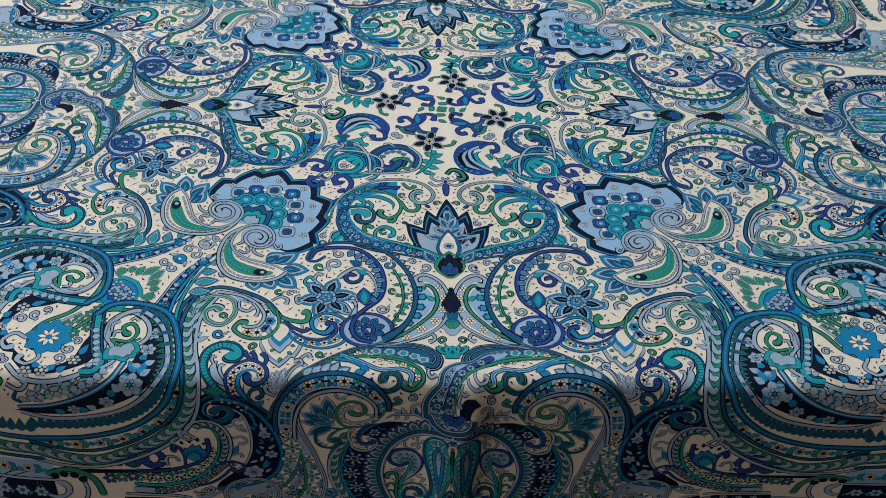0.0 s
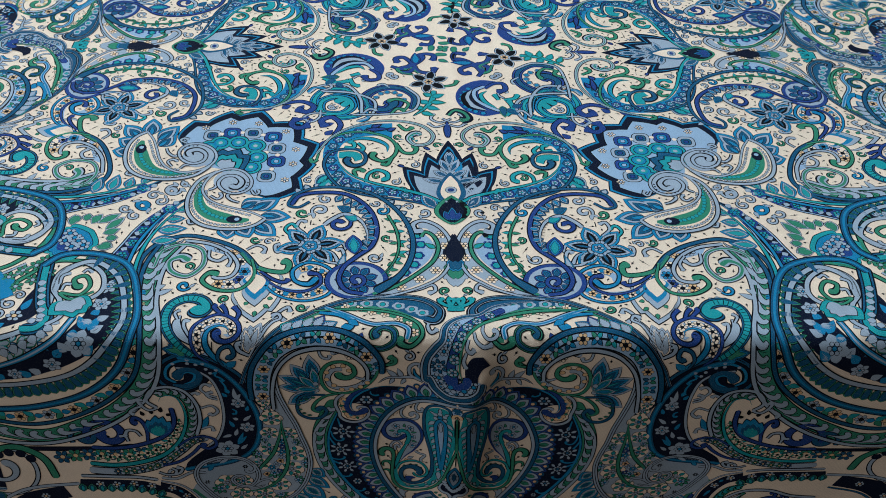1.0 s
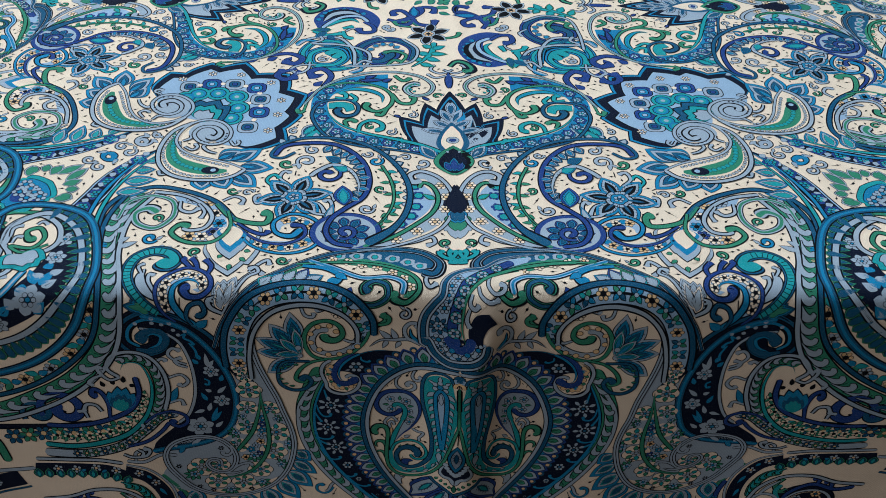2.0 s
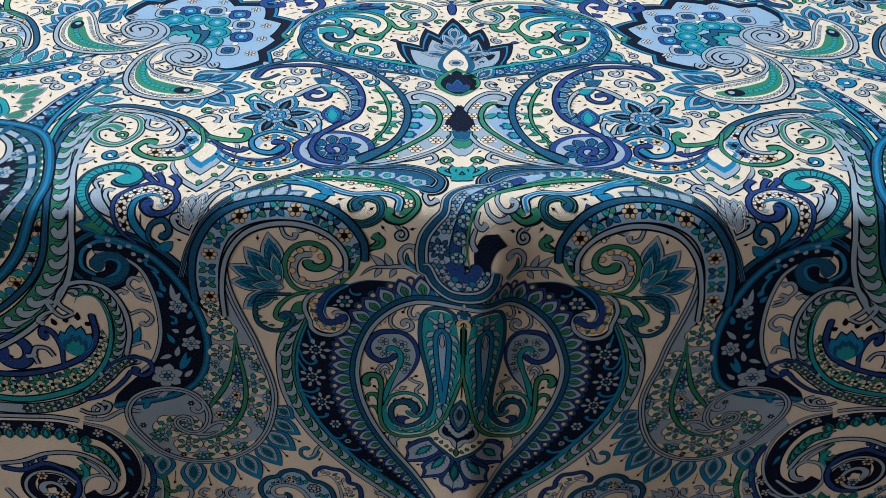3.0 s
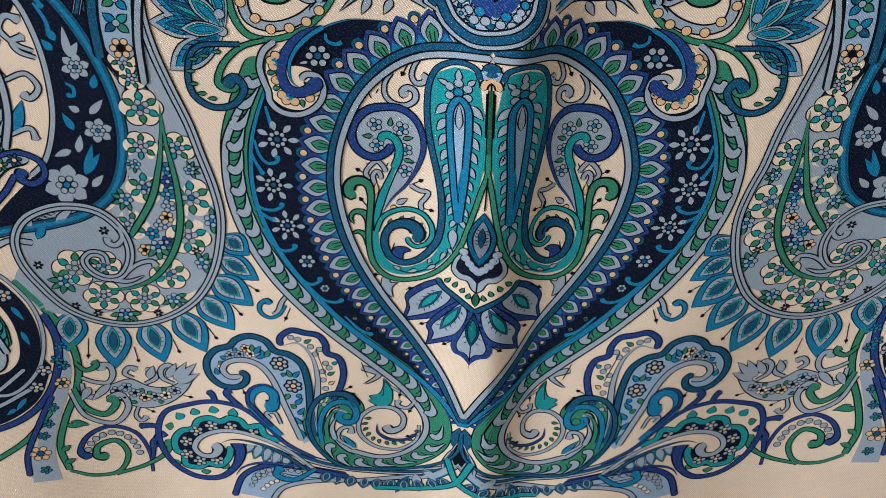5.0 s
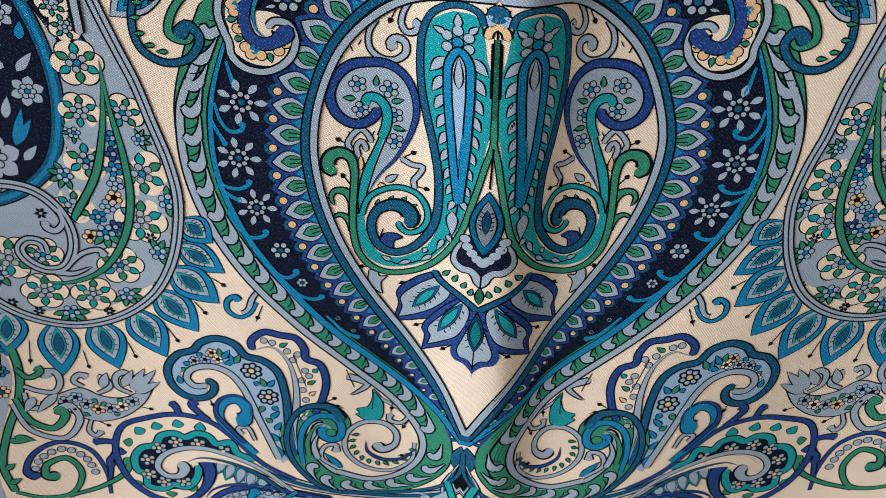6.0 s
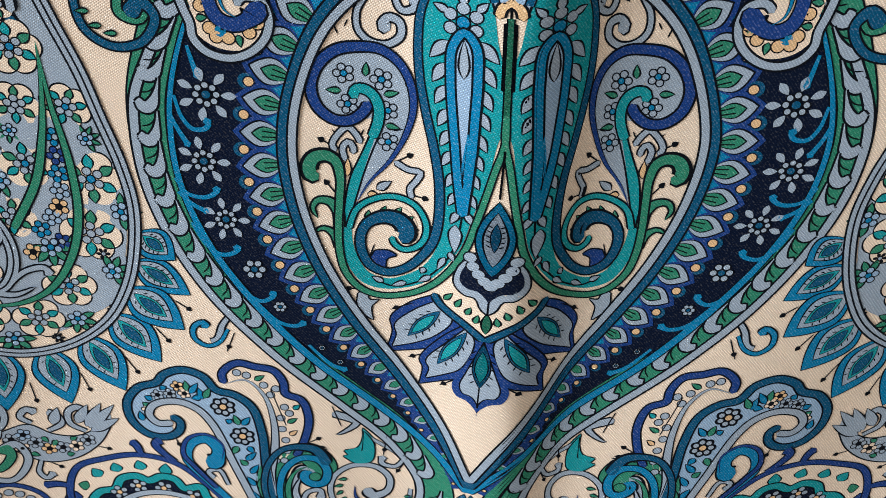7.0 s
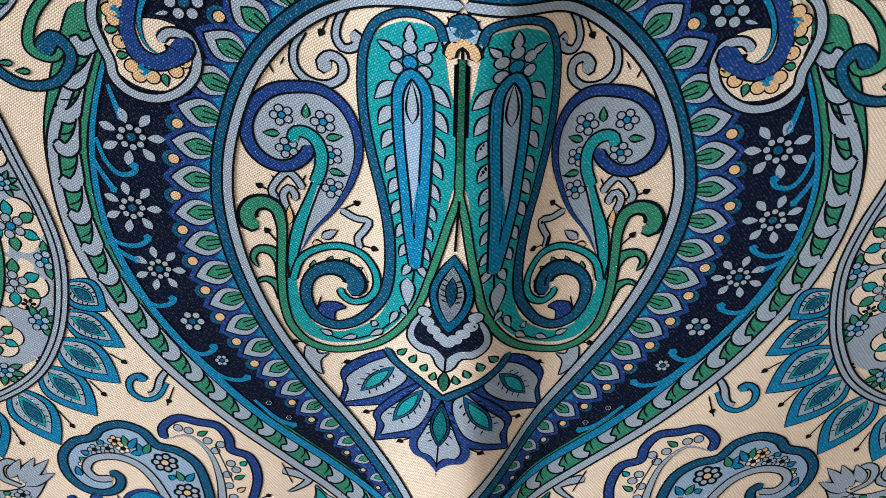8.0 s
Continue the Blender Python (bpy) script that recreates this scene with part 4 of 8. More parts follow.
bands([(-63.2, 309.3), (-47.4, 310.7), (-31.6, 314.6), (-19.6, 320.7), (-10.1, 327.6), (-4.8, 334.2), (-2.1, 343.2), (-1.4, 352.5), (-3.1, 361.5)], (3.0, BK), (2.3, GN), ends="t")
for p in ([(-16.7, 322.1), (-15.6, 328.9), (-18.8, 333.3), (-23.5, 331.9), (-24.2, 328.6), (-21.0, 327.7)], [(-10.5, 329.3), (-11.6, 334.2), (-16.0, 337.5), (-21.7, 335.9)], [(-7.2, 333.4), (-5.9, 338.6), (-8.1, 340.6), (-10.7, 338.4)], [(-5.6, 340.7), (-3.8, 345.7), (-5.4, 350.1)]):
    level(24)
    hook(GY, 2.2, p)
level(26)
bands([(-48.3, 301.4), (-34.9, 302.9), (-22.9, 306.8), (-13.4, 314.9), (-5.1, 315.9), (2.6, 319.9), (6.7, 326.2), (8.2, 333.8), (12.2, 338.2), (16.8, 344.6), (18.4, 354.1), (17.4, 364.0)] + [(16.6, 361.3), (12.3, 369.3), (6.0, 373.7), (-0.2, 373.7), (-7.0, 371.4), (-12.3, 365.9), (-14.2, 359.1)], (6.4, BK), (5.6, GY), (3.0, BK), (2.4, TE), ends="s")
end("turn", "pale blue boteh with flowers that turns into the arch")


def nosegay(x, y, r, turn=0.0):
    """A cream scalloped spot with grey berries and green leaves."""
    lay = motif["layer"]
    blob(BK, x, y, r + 0.5, 1, turn, 6, 0.2, 0.6)
    blob(CR, x, y, r, 1, turn, 6, 0.2, 0.6)
    for i in range(6):
        level(lay + 2 + 2 * (i % 2))
        a = turn + i * 60 + 30
        leaf(x + 0.3 * r * math.cos(radians(a)), y + 0.3 * r * math.sin(radians(a)), 0.6 * r, 0.42 * r, a, (TQ, GN)[i % 2], base=0.5)
    level(lay + 6)
    posy(x, y, 0.46 * r, 5, GY, (AZ, GY)[int(x) % 2], turn)
    level(lay)


def sprig(x, y, r, turn=0.0):
    """A small blue flower with green side leaves."""
    lay = motif["layer"]
    for i in range(5):
        level(lay + 2 * (i % 2))
        leaf(x, y, 1.25 * r, 0.55 * r, turn + (i - 2) * 42, GN, base=0.6)
    level(lay + 4)
    posy(x, y, 0.6 * r, 5, LB, AZ, turn)
    level(lay)


# the floral grey paisley beside the drop
begin("grey_floral_paisley")
fill(GY, [(117.1, 346.5), (123, 361.1), (124.9, 374.2), (123, 390.3), (122, 407.2), (124.2, 425.0), (129.7, 440.1), (137.1, 445.6), (150.1, 443.1), (163.3, 447.5), (169.8, 457.8), (169.5, 471.9), (161.6, 484.6), (145.9, 491.9)], [(100.3, 344.4), (107.2, 356.7), (110.6, 371.8), (108.3, 387.8), (102.9, 404.6), (99.3, 419.8), (97.2, 437.5), (96.7, 450.7), (98.4, 461.7), (102.3, 473.3), (109.0, 482.4), (117.9, 489.3), (129.1, 492.9), (145.4, 492.0)])
blob(GY, *(148.6, 475.2), 17.5, 1.5)
blob(GY, *(118.7, 465.6), 20)
blob(GY, *(113.8, 445.2), 18)
blob(GY, *(114.6, 428.4), 11)
level(3)
for x, y, r in ((*(119.2, 385.4), 4.6), (*(117.1, 392.2), 4.6), (*(116.2, 403.3), 7.4), (*(119.0, 419.0), 6.2), (*(106.6, 419.4), 6.2), (*(120.3, 435.5), 7.0), (*(104.1, 439.8), 8.2), (*(127.2, 451.2), 6.4), (*(107.1, 456.4), 8.4), (*(116.4, 473.9), 7.6), (*(127.5, 485.9), 7.4), (*(143.0, 483.5), 7.6), (*(151.3, 468.9), 8.4), (*(140.6, 468.5), 6.4)):
    level(3)
    nosegay(x, y, r, 17 * (int(x) % 4))
for x, y, r, a in ((*(97.8, 449.4), 4.8, 180), (*(103.3, 468.8), 4.8, 200), (*(116.3, 486.3), 4.8, 120), (*(136.1, 493.3), 5.2, 90), (*(156.1, 474.4), 5.4, 30), (*(127.9, 440.2), 4.4, 20), (*(119.1, 460.8), 5.4, 90), (*(122.3, 426.1), 3.2, 40), (*(103.4, 428.3), 3.4, 200)):
    level(4)
    sprig(x, y, r, a)
for x, y, d in ((*(111.1, 427.9), AZ), (*(111.8, 433.2), RB), (*(112.4, 438.4), AZ), (*(112.9, 443.3), LB), (*(114.2, 448.2), OC), (*(116.7, 451.4), LB), (*(120.4, 455.1), AZ), (*(124.2, 462.3), OC), (*(115.6, 459.0), RB)):
    level(5)
    posy(x, y, 2.7, 5, d, BK if d == OC else GY)
for x, y in [(164.4, 466.2), (138.0, 453.2), (154.4, 487.2), (146.5, 491.9), (123.3, 493.8), (104.8, 462.9), (105.1, 482.5)]:
    level(5)
    flower(x, y, 2.0, 6, TQ, GY, 0, BK, 0.7)
for p in ([(114.7, 387.5), (113.2, 389.2)], [(118.2, 373.1), (117.7, 377.2)], [(119.4, 365.3), (117.1, 367.6)], [(112.2, 363.3), (115.7, 366.8)], [(113.0, 361.4), (116.4, 363.4)], [(119.6, 361.5), (116.9, 363.4)], [(121.5, 376.2), (117.4, 378.8)], [(114.1, 375.5), (118.0, 378.8)]):
    level(4)
    leafto(p, 4.2, (GN, AZ)[int(p[0][1]) % 2])
for x, y in [(117.1, 374.1), (116.3, 358.6), (112.0, 359.1)]:
    level(5)
    posy(x, y, 3.2, 6, OC, BK)
level(14)
bands([(109.8, 401.6), (110.9, 411.9), (113.9, 426.1), (118.5, 440.3), (127.8, 454.9)], (2.7, BK), (2.0, GN), ends="s")
level(14)
bands([(109.8, 401.6), (110.1, 419.0), (108.8, 435.5), (109.4, 450.1), (113.6, 463.5), (122.1, 475.2), (131.6, 480.0), (140.3, 479.9), (148.4, 474.1)], (2.7, BK), (2.0, GN), ends="b")
level(17)
bands([(108.8, 353.9), (110.0, 369.1), (108.6, 381.2), (105.2, 395.0), (101.1, 409.5), (98.4, 423.5), (95.6, 435.2), (94.2, 447.3), (95.7, 460.0), (99.8, 473.7), (107.8, 487.1), (120.2, 496.3), (134.2, 499.4), (147.1, 495.8), (157.7, 487.6), (165.2, 475.5), (170.2, 463.9), (170.4, 454.6), (165.9, 447.3), (157.5, 443.2), (148.3, 442.3), (138.6, 445.1), (132.5, 451.7), (129.9, 460.5), (131.2, 468.4), (135.5, 474.2), (141.1, 474.3), (146.2, 469.9), (147.3, 465.5), (144.3, 462.7), (140.3, 464.0), (139.6, 467.8)], (3.5, BK), (2.8, GY), (0.1, BK), ends="r")
level(18)
hook(GY, 2.2, [(132.5, 451.7), (131.9, 456.8), (134.9, 459.7), (137.5, 458.0), (136.8, 456.0)])
level(17)
st(GY, 1.8, [(133.9, 473.7), (127.7, 468.6), (122.2, 467.7), (121.0, 470.5)], "k")
level(17)
st(GY, 1.6, [(138.5, 475.7), (132.2, 476.7), (125.9, 474.2)], "t")
end("wedge", "pale grey paisley filled with small flowers")

begin("sun_petal_fan")
for i, p in enumerate(([(157.0, 489.8), (161.1, 511.0)], [(142.1, 496.4), (144.2, 523.2)], [(128.5, 497.0), (124.1, 521.5)], [(115.7, 492.4), (106.1, 515.3)], [(106.2, 484.0), (93.3, 502.5)], [(100.3, 474.3), (84.8, 489.1)], [(96.8, 464.8), (81.7, 476.1)], [(94.1, 455.4), (84.7, 464.3)])):
    level(6 * (i % 2))
    leafto(p, 14.5 if i < 6 else 11.5, AZ, base=0.42)
    (x0, y0), (x1, y1) = p
    at = lambda f: (x0 + f * (x1 - x0), y0 + f * (y1 - y0))
    leafto([at(0.05), at(0.8)], 10.2 if i < 6 else 8, GY, base=0.45)
    seed([at(0.14), at(0.68)], 4.6 if i < 6 else 3.6, TQ, TE)
for p in ([(152.4, 504.5), (154.3, 516.4)], [(135.4, 511.4), (134.6, 521.0)], [(119.3, 508.0), (117.1, 516.3)], [(104.6, 500.7), (100.8, 508.0)], [(93.8, 488.5), (89.7, 494.3)], [(86.8, 478.1), (82.5, 481.3)]):
    level(4)
    hair(p, 0.75, 1.1)
end("wedge", "sun fan of azure petals")

begin("dark_teardrop")
fill(NV, [(166.7, 348.9), (155.6, 350.5), (146.3, 356), (137.8, 366.6), (130.5, 381), (126, 399.9), (126.8, 417.4), (132.9, 435.0), (142.5, 443.8), (155.4, 447.6), (169.2, 448.9), (176.7, 449.9)], [(167.7, 353.1), (156.9, 356.1), (148.8, 363), (144.9, 374.4), (144, 388.1), (145.8, 405), (149.5, 417.6), (156.3, 427.7), (164.2, 435.1), (171.0, 441.2), (174.8, 445.4), (176.7, 449.9)])
level(2)
bands([(166, 345.9), (155.1, 348.4), (145, 354.5), (136.5, 365.1), (129.2, 380.6), (124.7, 399.4), (125.3, 418.7), (131.9, 437.0), (142.7, 445.6), (155.7, 449.1), (169.6, 450.5), (177.6, 452.0)], (4.2, BK), (3.6, TE), (1.5, AZ))
level(2)
bands([(168.2, 354.7), (158, 356.7), (149.4, 363.9), (145.7, 376.2), (144.8, 391.7), (146.9, 408.7), (153.0, 424.0), (159.3, 430.2)], (2.2, BK), (1.6, GY))
for x, y, r in ((134.9, 388, 5.0), (132.4, 412.4, 5.2), (147.5, 433.8, 8.2)):
    level(3)
    flower(x, y, r, 6, GY, TE, 15, NV, 1.0)
    posy(x, y, r * 0.5, 6, GY, AZ)
for p, d in (([(136.2, 384.6), (136.1, 373.2)], GY), ([(136.2, 384.6), (132.1, 378.8)], GY), ([(139.2, 378.9), (141.5, 373.3)], AZ), ([(140.9, 382.3), (144, 377.8)], AZ), ([(136.9, 404.9), (140.7, 402.5)], GY), ([(134, 406.1), (128.1, 399.9)], GY), ([(140.4, 412.4), (143.2, 405)], AZ), ([(143.0, 420.1), (149.9, 422.6)], GY), ([(141.1, 421.3), (138.6, 413.7)], GY), ([(140.4, 430.1), (133.5, 421.3)], AZ), ([(140.4, 430.1), (135.4, 417.5)], AZ), ([(130.8, 396.3), (129.1, 390.3)], AZ), ([(163.1, 450.0), (165.8, 445.5)], GY), ([(154.6, 448.8), (146.8, 442.6)], GY), ([(162.4, 455.2), (157.7, 447.5)], AZ), ([(138.9, 435.1), (133.8, 430.0)], GY)):
    level(3)
    leafto(p, 3.8, d, ink=NV)
for p in ([(147.2, 360.2), (144, 358.7), (145.6, 361.7), (142.2, 364.5), (140.9, 367.7)], [(139.5, 394), (137.3, 395.7), (137.9, 398.8), (140.3, 398.1)], [(143.4, 365.6), (140.8, 372.1), (141, 377.7)]):
    level(3)
    hook(AZ, 1.7, p, 0)
for x, y in ((160.5, 350.9), (155.6, 351.9), (150.1, 356), (148, 359.6)):
    level(3)
    dot(x, y, 1.2, GY, None)
level(3)
hook(TE, 6.0, [(172.4, 371.3), (163.6, 371.9), (157.1, 366.8), (156, 360.3), (160.1, 357.2), (165.2, 358.3), (167.6, 361.9), (164.9, 363.6)])
level(6)
st(AZ, 1.8, [(166.1, 370.2), (159.8, 366.8), (157.7, 361), (161.4, 358.9), (165.5, 361)], "b", 0.2)
for p in ([(147.3, 382.4), (152.1, 380.1), (156.3, 374.5), (153.3, 370), (148.7, 371.8)], [(147, 384.7), (152, 382.4), (153.3, 379), (148.8, 377.1)], [(159.1, 391.8), (163.9, 381.4), (160, 377.9), (157.5, 380.2)], [(159.4, 393), (151.7, 390.5), (148.7, 395.8), (152.6, 399.7), (154.6, 397.3)], [(163, 413.9), (155.1, 411.3), (154.0, 416.4)]):
    level(2)
    hook(GY, 2.0, p)
level(2)
leafto([(160.6, 412.6), (155.2, 400.2)], 5, AZ)
level(8)
bands([(178.3, 429.0), (170.4, 422.8), (161.4, 420.8), (154.7, 424.7), (154.6, 430.1), (159.5, 433.1), (162.9, 430.6), (161.0, 427.2)], (3.0, BK), (2.2, RB), ends="k")
level(9)
bands([(191.4, 447.2), (179.4, 443.7), (170.0, 436.4), (164.2, 429.0)], (2.4, BK), (1.7, RB))
end("wedge", "navy teardrop with pale flowers")

begin("navy_spiral")
fill(NV, [(195.1, 462.8), (182.6, 469.2), (173.0, 484.3), (170.6, 502.4), (175.9, 519.4), (187.8, 529.9), (198.8, 527.1), (204.3, 517.1)], [(197.1, 471.3), (187.5, 476.2), (180.3, 489.0), (178.9, 503.9), (181.7, 514.0), (188.4, 519.1), (194.4, 517.4), (197.3, 513.1)])
level(1)
fill(NV, [(211.8, 540.4), (194.6, 531.6), (180.3, 522.9), (172.0, 510.8)], [(214.2, 551.7), (192.2, 546.4), (177.4, 535.6), (168.9, 517.8)])
level(3)
bands([(194.9, 461.7), (181.7, 467.3), (171.3, 482.8), (169.2, 501.4), (175.4, 520.5), (188.1, 531.0), (200.7, 526.4), (204.2, 514.4), (199.5, 503.5), (191.3, 501.7), (186.3, 507.8), (189.0, 515.3), (194.0, 516.0)], (2.6, BK), (1.9, GY), ends="k")
level(3)
bands([(211.3, 538.6), (194.2, 529.8), (179.4, 517.6)], (2.2, BK), (1.6, GY))
level(4)
bands([(167.2, 489.3), (164.5, 502.6), (166.4, 517.9), (173.3, 533.8), (184.1, 544.8), (198.3, 550.9), (214.8, 554.4)], (3.2, BK), (2.5, RB))
for x, y in ((188.4, 469.4), (179.7, 478.8), (172.2, 519.5), (176.6, 528.3), (210.0, 544.2)):
    level(4)
    posy(x, y, 3.2, 5, GY, OC)
for p in ([(184.2, 471.6), (181.4, 475.4)], [(178.3, 484.3), (174.5, 492.4)], [(177.0, 497.3), (174.8, 505.7)], [(187.0, 539.1), (191.5, 542.7)], [(196.5, 541.8), (202.2, 544.3)], [(181.7, 533.6), (187.4, 540.9)]):
    level(4)
    leafto(p, 3.2, AZ, ink=NV)
level(1)
bands([(198.7, 479.0), (190.0, 483.4), (184.9, 493.8), (184.6, 505.5)], (6, BK), (5.2, GN))
level(3)
vine([(198.7, 479.0), (190.0, 483.4), (184.9, 493.8), (184.6, 505.5)], 5, 5, TQ)
level(3)
st(GY, 2.2, [(200.5, 487.7), (193.6, 495.3), (189.2, 503.7)], "b")
level(3)
bands([(201.5, 491.9), (199.2, 498.4), (202.6, 506.8)], (3.4, BK), (2.6, TQ))
level(1)
st(GY, 1.8, [(194.2, 458.7), (184.2, 460.2), (172.7, 455.1), (163.9, 456.6)], "r")
level(1)
hook(GY, 2.2, [(188.4, 458.8), (187.7, 452.8), (183.3, 451.1), (182.3, 455.0)])
end("wedge", "navy spiral edged in grey")

begin("green_stem")
bands([(174.9, 471.8), (166.7, 486.1), (160.5, 500.9), (158.7, 518.0), (161.5, 532.3), (168.7, 548.8), (173.7, 566.2), (172.1, 581.6)], (3.0, BK), (2.3, GN))
level(3)
fill(GY, [(164.2, 500.9), (164.3, 514.5), (169.7, 532.1), (179.2, 554.3), (187.1, 573.9), (188.6, 586.2)], [(163.7, 500.9), (161.4, 518.0), (165.4, 533.9), (172.4, 552.5), (176.5, 570.1), (176.4, 586.5)])
level(5)
for x, y, r in ((166.5, 527.8, 3.4), (182.3, 568.0, 5)):
    level(5)
    posy(x, y, r, 6, OC, TE)
for x, y in ((172.7, 541.2), (176.0, 550.5), (179.0, 557.4), (181.9, 578.9), (166.3, 514.4), (164.4, 518.0), (164.0, 507.6)):
    level(5)
    flower(x, y, 2.8, 5, AZ, GN, 20)
level(5)
hook(GN, 2.4, [(159.8, 517.3), (156.3, 522.3), (151.6, 520.0), (153.0, 517.4)])
level(5)
hook(GN, 3.0, [(162.7, 531.5), (159.4, 544.1), (152.3, 549.1), (147.0, 542.8), (149.6, 538.7)])
level(4)
hook(GY, 2.6, [(164.3, 534.0), (160.1, 549.0), (149.1, 554.9), (142.2, 545.5), (145.0, 538.1), (150.0, 541.7)])
level(6)
bands([(189.3, 582.0), (187.6, 567.9), (179.9, 550.5), (171.5, 533.9)], (2.6, BK), (2.0, RB))
level(5)
for p in ([(173.5, 568.2), (169.1, 565.4)], [(173.5, 576.2), (168.3, 574.3)], [(169.3, 552.6), (162.2, 554.7)], [(166.9, 550.8), (159.6, 554.7)]):
    level(5)
    leafto(p, 3.6, GN)
level(4)
bands([(201.9, 569.6), (186.6, 558.8), (173.5, 543.1)], (2.8, BK), (2.1, GN))
level(4)
curl(TE, 3.2, 216.0, 573.3, 17, 20, 1.3)
level(6)
curl(TQ, 3.0, 216.0, 573.3, 12, 40, 1.2)
end("wedge", "green stem with little flowers")

begin("green_ring_scroll")
bands([(136.9, 588.1), (136.9, 574.9), (141.5, 562.1), (152.0, 556.8), (161.9, 561.6), (165.9, 571.1), (161.9, 575.2)], (2.6, BK), (2.0, RB), ends="k")
level(3)
bands([(172.1, 581.6), (162.7, 586.7), (151.8, 586.1), (146.3, 574.7), (150.5, 565.9), (158.3, 568.5), (159.2, 574.5), (154.4, 575.4)], (3.2, BK), (2.4, GN), ends="k")
level(6)
dots([(163.3, 571.2), (159.7, 564.5), (151.2, 560.7), (143.9, 566.0), (140.6, 576.9)], 4, 1.4, GY)
level(3)
hook(RB, 2.4, [(136.0, 579.0), (133.3, 567.0), (130.3, 563.1), (129.3, 566.3)])
level(3)
hook(GN, 2.2, [(153.3, 587.8), (139.1, 583.1), (128.8, 575.0), (126.7, 567.1)])
end("wedge", "green ring scroll")

begin("mouse_paisley")
fill(GY, [(148.0, 532.1), (139.5, 529.8), (132.3, 534.6), (124.8, 535.6), (117.6, 531.5), (112.7, 524.1)], [(148.7, 536.5), (143.7, 543.1), (135.8, 547.4), (126.4, 545.8), (117.8, 539.0), (112.6, 530.1)], 0.5)
level(3)
for x, y, d in ((*(145.8, 535.9), GY), (*(141.8, 534.3), LB), (*(143.1, 540.4), CR), (*(138.5, 538.1), GY), (*(134.6, 541.2), OC), (*(130.2, 540.8), GY), (*(125.8, 540.3), CR), (*(121.6, 537.6), GY)):
    level(3)
    posy(x, y, 2.6, 5, d, BK)
for p in ([(136.3, 535.6), (134.3, 538.5)], [(131.7, 537.3), (133.6, 540.6)], [(127.4, 537.5), (124.8, 536.2)], [(141.0, 542.7), (137.9, 544.4)], [(129.6, 544.3), (126.7, 543.7)]):
    level(3)
    leafto(p, 2.6, GN)
level(3)
for p in ([(158.6, 526.3), (154.1, 529.4), (148.7, 530.7), (146.0, 526.3), (146.9, 520.9), (150.0, 520.4), (149.6, 523.8)], [(159.1, 529.5), (158.5, 537.2), (154.5, 537.9), (152.2, 534.9)], [(138.3, 529.3), (141.2, 526.3), (138.9, 523.2), (135.8, 524.8)], [(133.6, 533.1), (128.9, 530.0), (130.3, 525.9), (133.0, 525.1)], [(121.6, 533.6), (126.1, 530.1), (125.9, 524.8), (122.8, 522.9), (120.8, 526.2)]):
    level(3)
    hook(GY, 2.4, p)
for p in ([(121.4, 531.6), (115.0, 520.9)], [(120.5, 532.2), (110.8, 521.4)], [(120.2, 533.6), (109.9, 527.3)], [(131.8, 530.5), (129.0, 522.7)], [(124.2, 530.2), (119.4, 521.6)], [(147.9, 531.5), (156.7, 540.3)], [(156.1, 532.1), (160.7, 539.5)]):
    level(5)
    leafto(p, 4.4, GY)
for p in ([(135.8, 547.4), (131.3, 550.5)], [(119.0, 540.4), (114.4, 541.6)]):
    level(3)
    hair(p)
level(3)
hook(GY, 1.9, [(138.2, 546.5), (139.8, 552.0), (137.8, 555.0), (135.0, 552.4)])
end("wedge", "small grey leafy paisley")

begin("lobed_paisley")
fill(CR, [(81.9, 556.7), (93.7, 546.2), (106.0, 543.9), (117.4, 546.5), (126.4, 550.0), (130.7, 559.4), (130.6, 570.4), (126.1, 582.9), (117.2, 590.3), (107.2, 590.4), (99.3, 582.8), (96.5, 572.5)], [(84.8, 564.1), (92.1, 559.4), (99.4, 555.8), (106.9, 555.4), (113.4, 557.5), (119.2, 565.0), (123.4, 569.4), (120.6, 579.0), (113.2, 584.0), (106.0, 581.9), (102.2, 576.7), (100.6, 571.8)])
for p in ([(124.4, 559.6), (128.3, 558.5)], [(119.9, 554.9), (122.5, 550.7)], [(113.7, 552.3), (115.0, 547.8)], [(105.5, 550.7), (106.6, 546.0)], [(97.9, 552.2), (97.2, 546.6)], [(126.4, 568.7), (129.8, 571.5)], [(124.6, 580.6), (127.1, 584.4)], [(112.7, 586.2), (112.5, 590.1)], [(104.0, 583.3), (102.1, 585.4)]):
    level(3)
    leafto(p, 5.0, (GN, TQ)[int(p[0][0]) % 2])
level(3)
fill(NV, [(79.8, 565.5), (88.3, 558.3), (98.0, 554.3), (106.8, 554.3), (114.7, 557.6), (120.8, 563.5), (124.6, 570.9), (122.0, 580.6), (113.3, 585.1), (105.3, 582.6), (100.7, 572.9)], [(79.9, 567.7), (88.6, 564.4), (98.6, 561.8), (106.9, 560.7), (113.4, 566.2), (116.6, 570.3), (117.4, 572.9), (115.9, 576.6), (111.0, 579.3), (106.2, 577.4), (102.7, 571.9)])
level(5)
bands([(77.3, 565.3), (84.2, 562.2), (86.4, 556.7), (92.0, 557.9), (94.8, 554.0), (99.2, 553.0), (103.9, 555.5), (107.8, 553.7), (113.2, 555.4), (116.0, 560.5), (121.2, 562.1), (124.7, 567.2), (124.5, 574.6), (121.6, 576.8), (121.3, 583.6), (115.2, 584.9), (111.3, 582.3), (106.2, 583.5), (101.6, 577.8), (100.0, 570.2)], (3.4, BK), (2.7, TQ), ends="r")
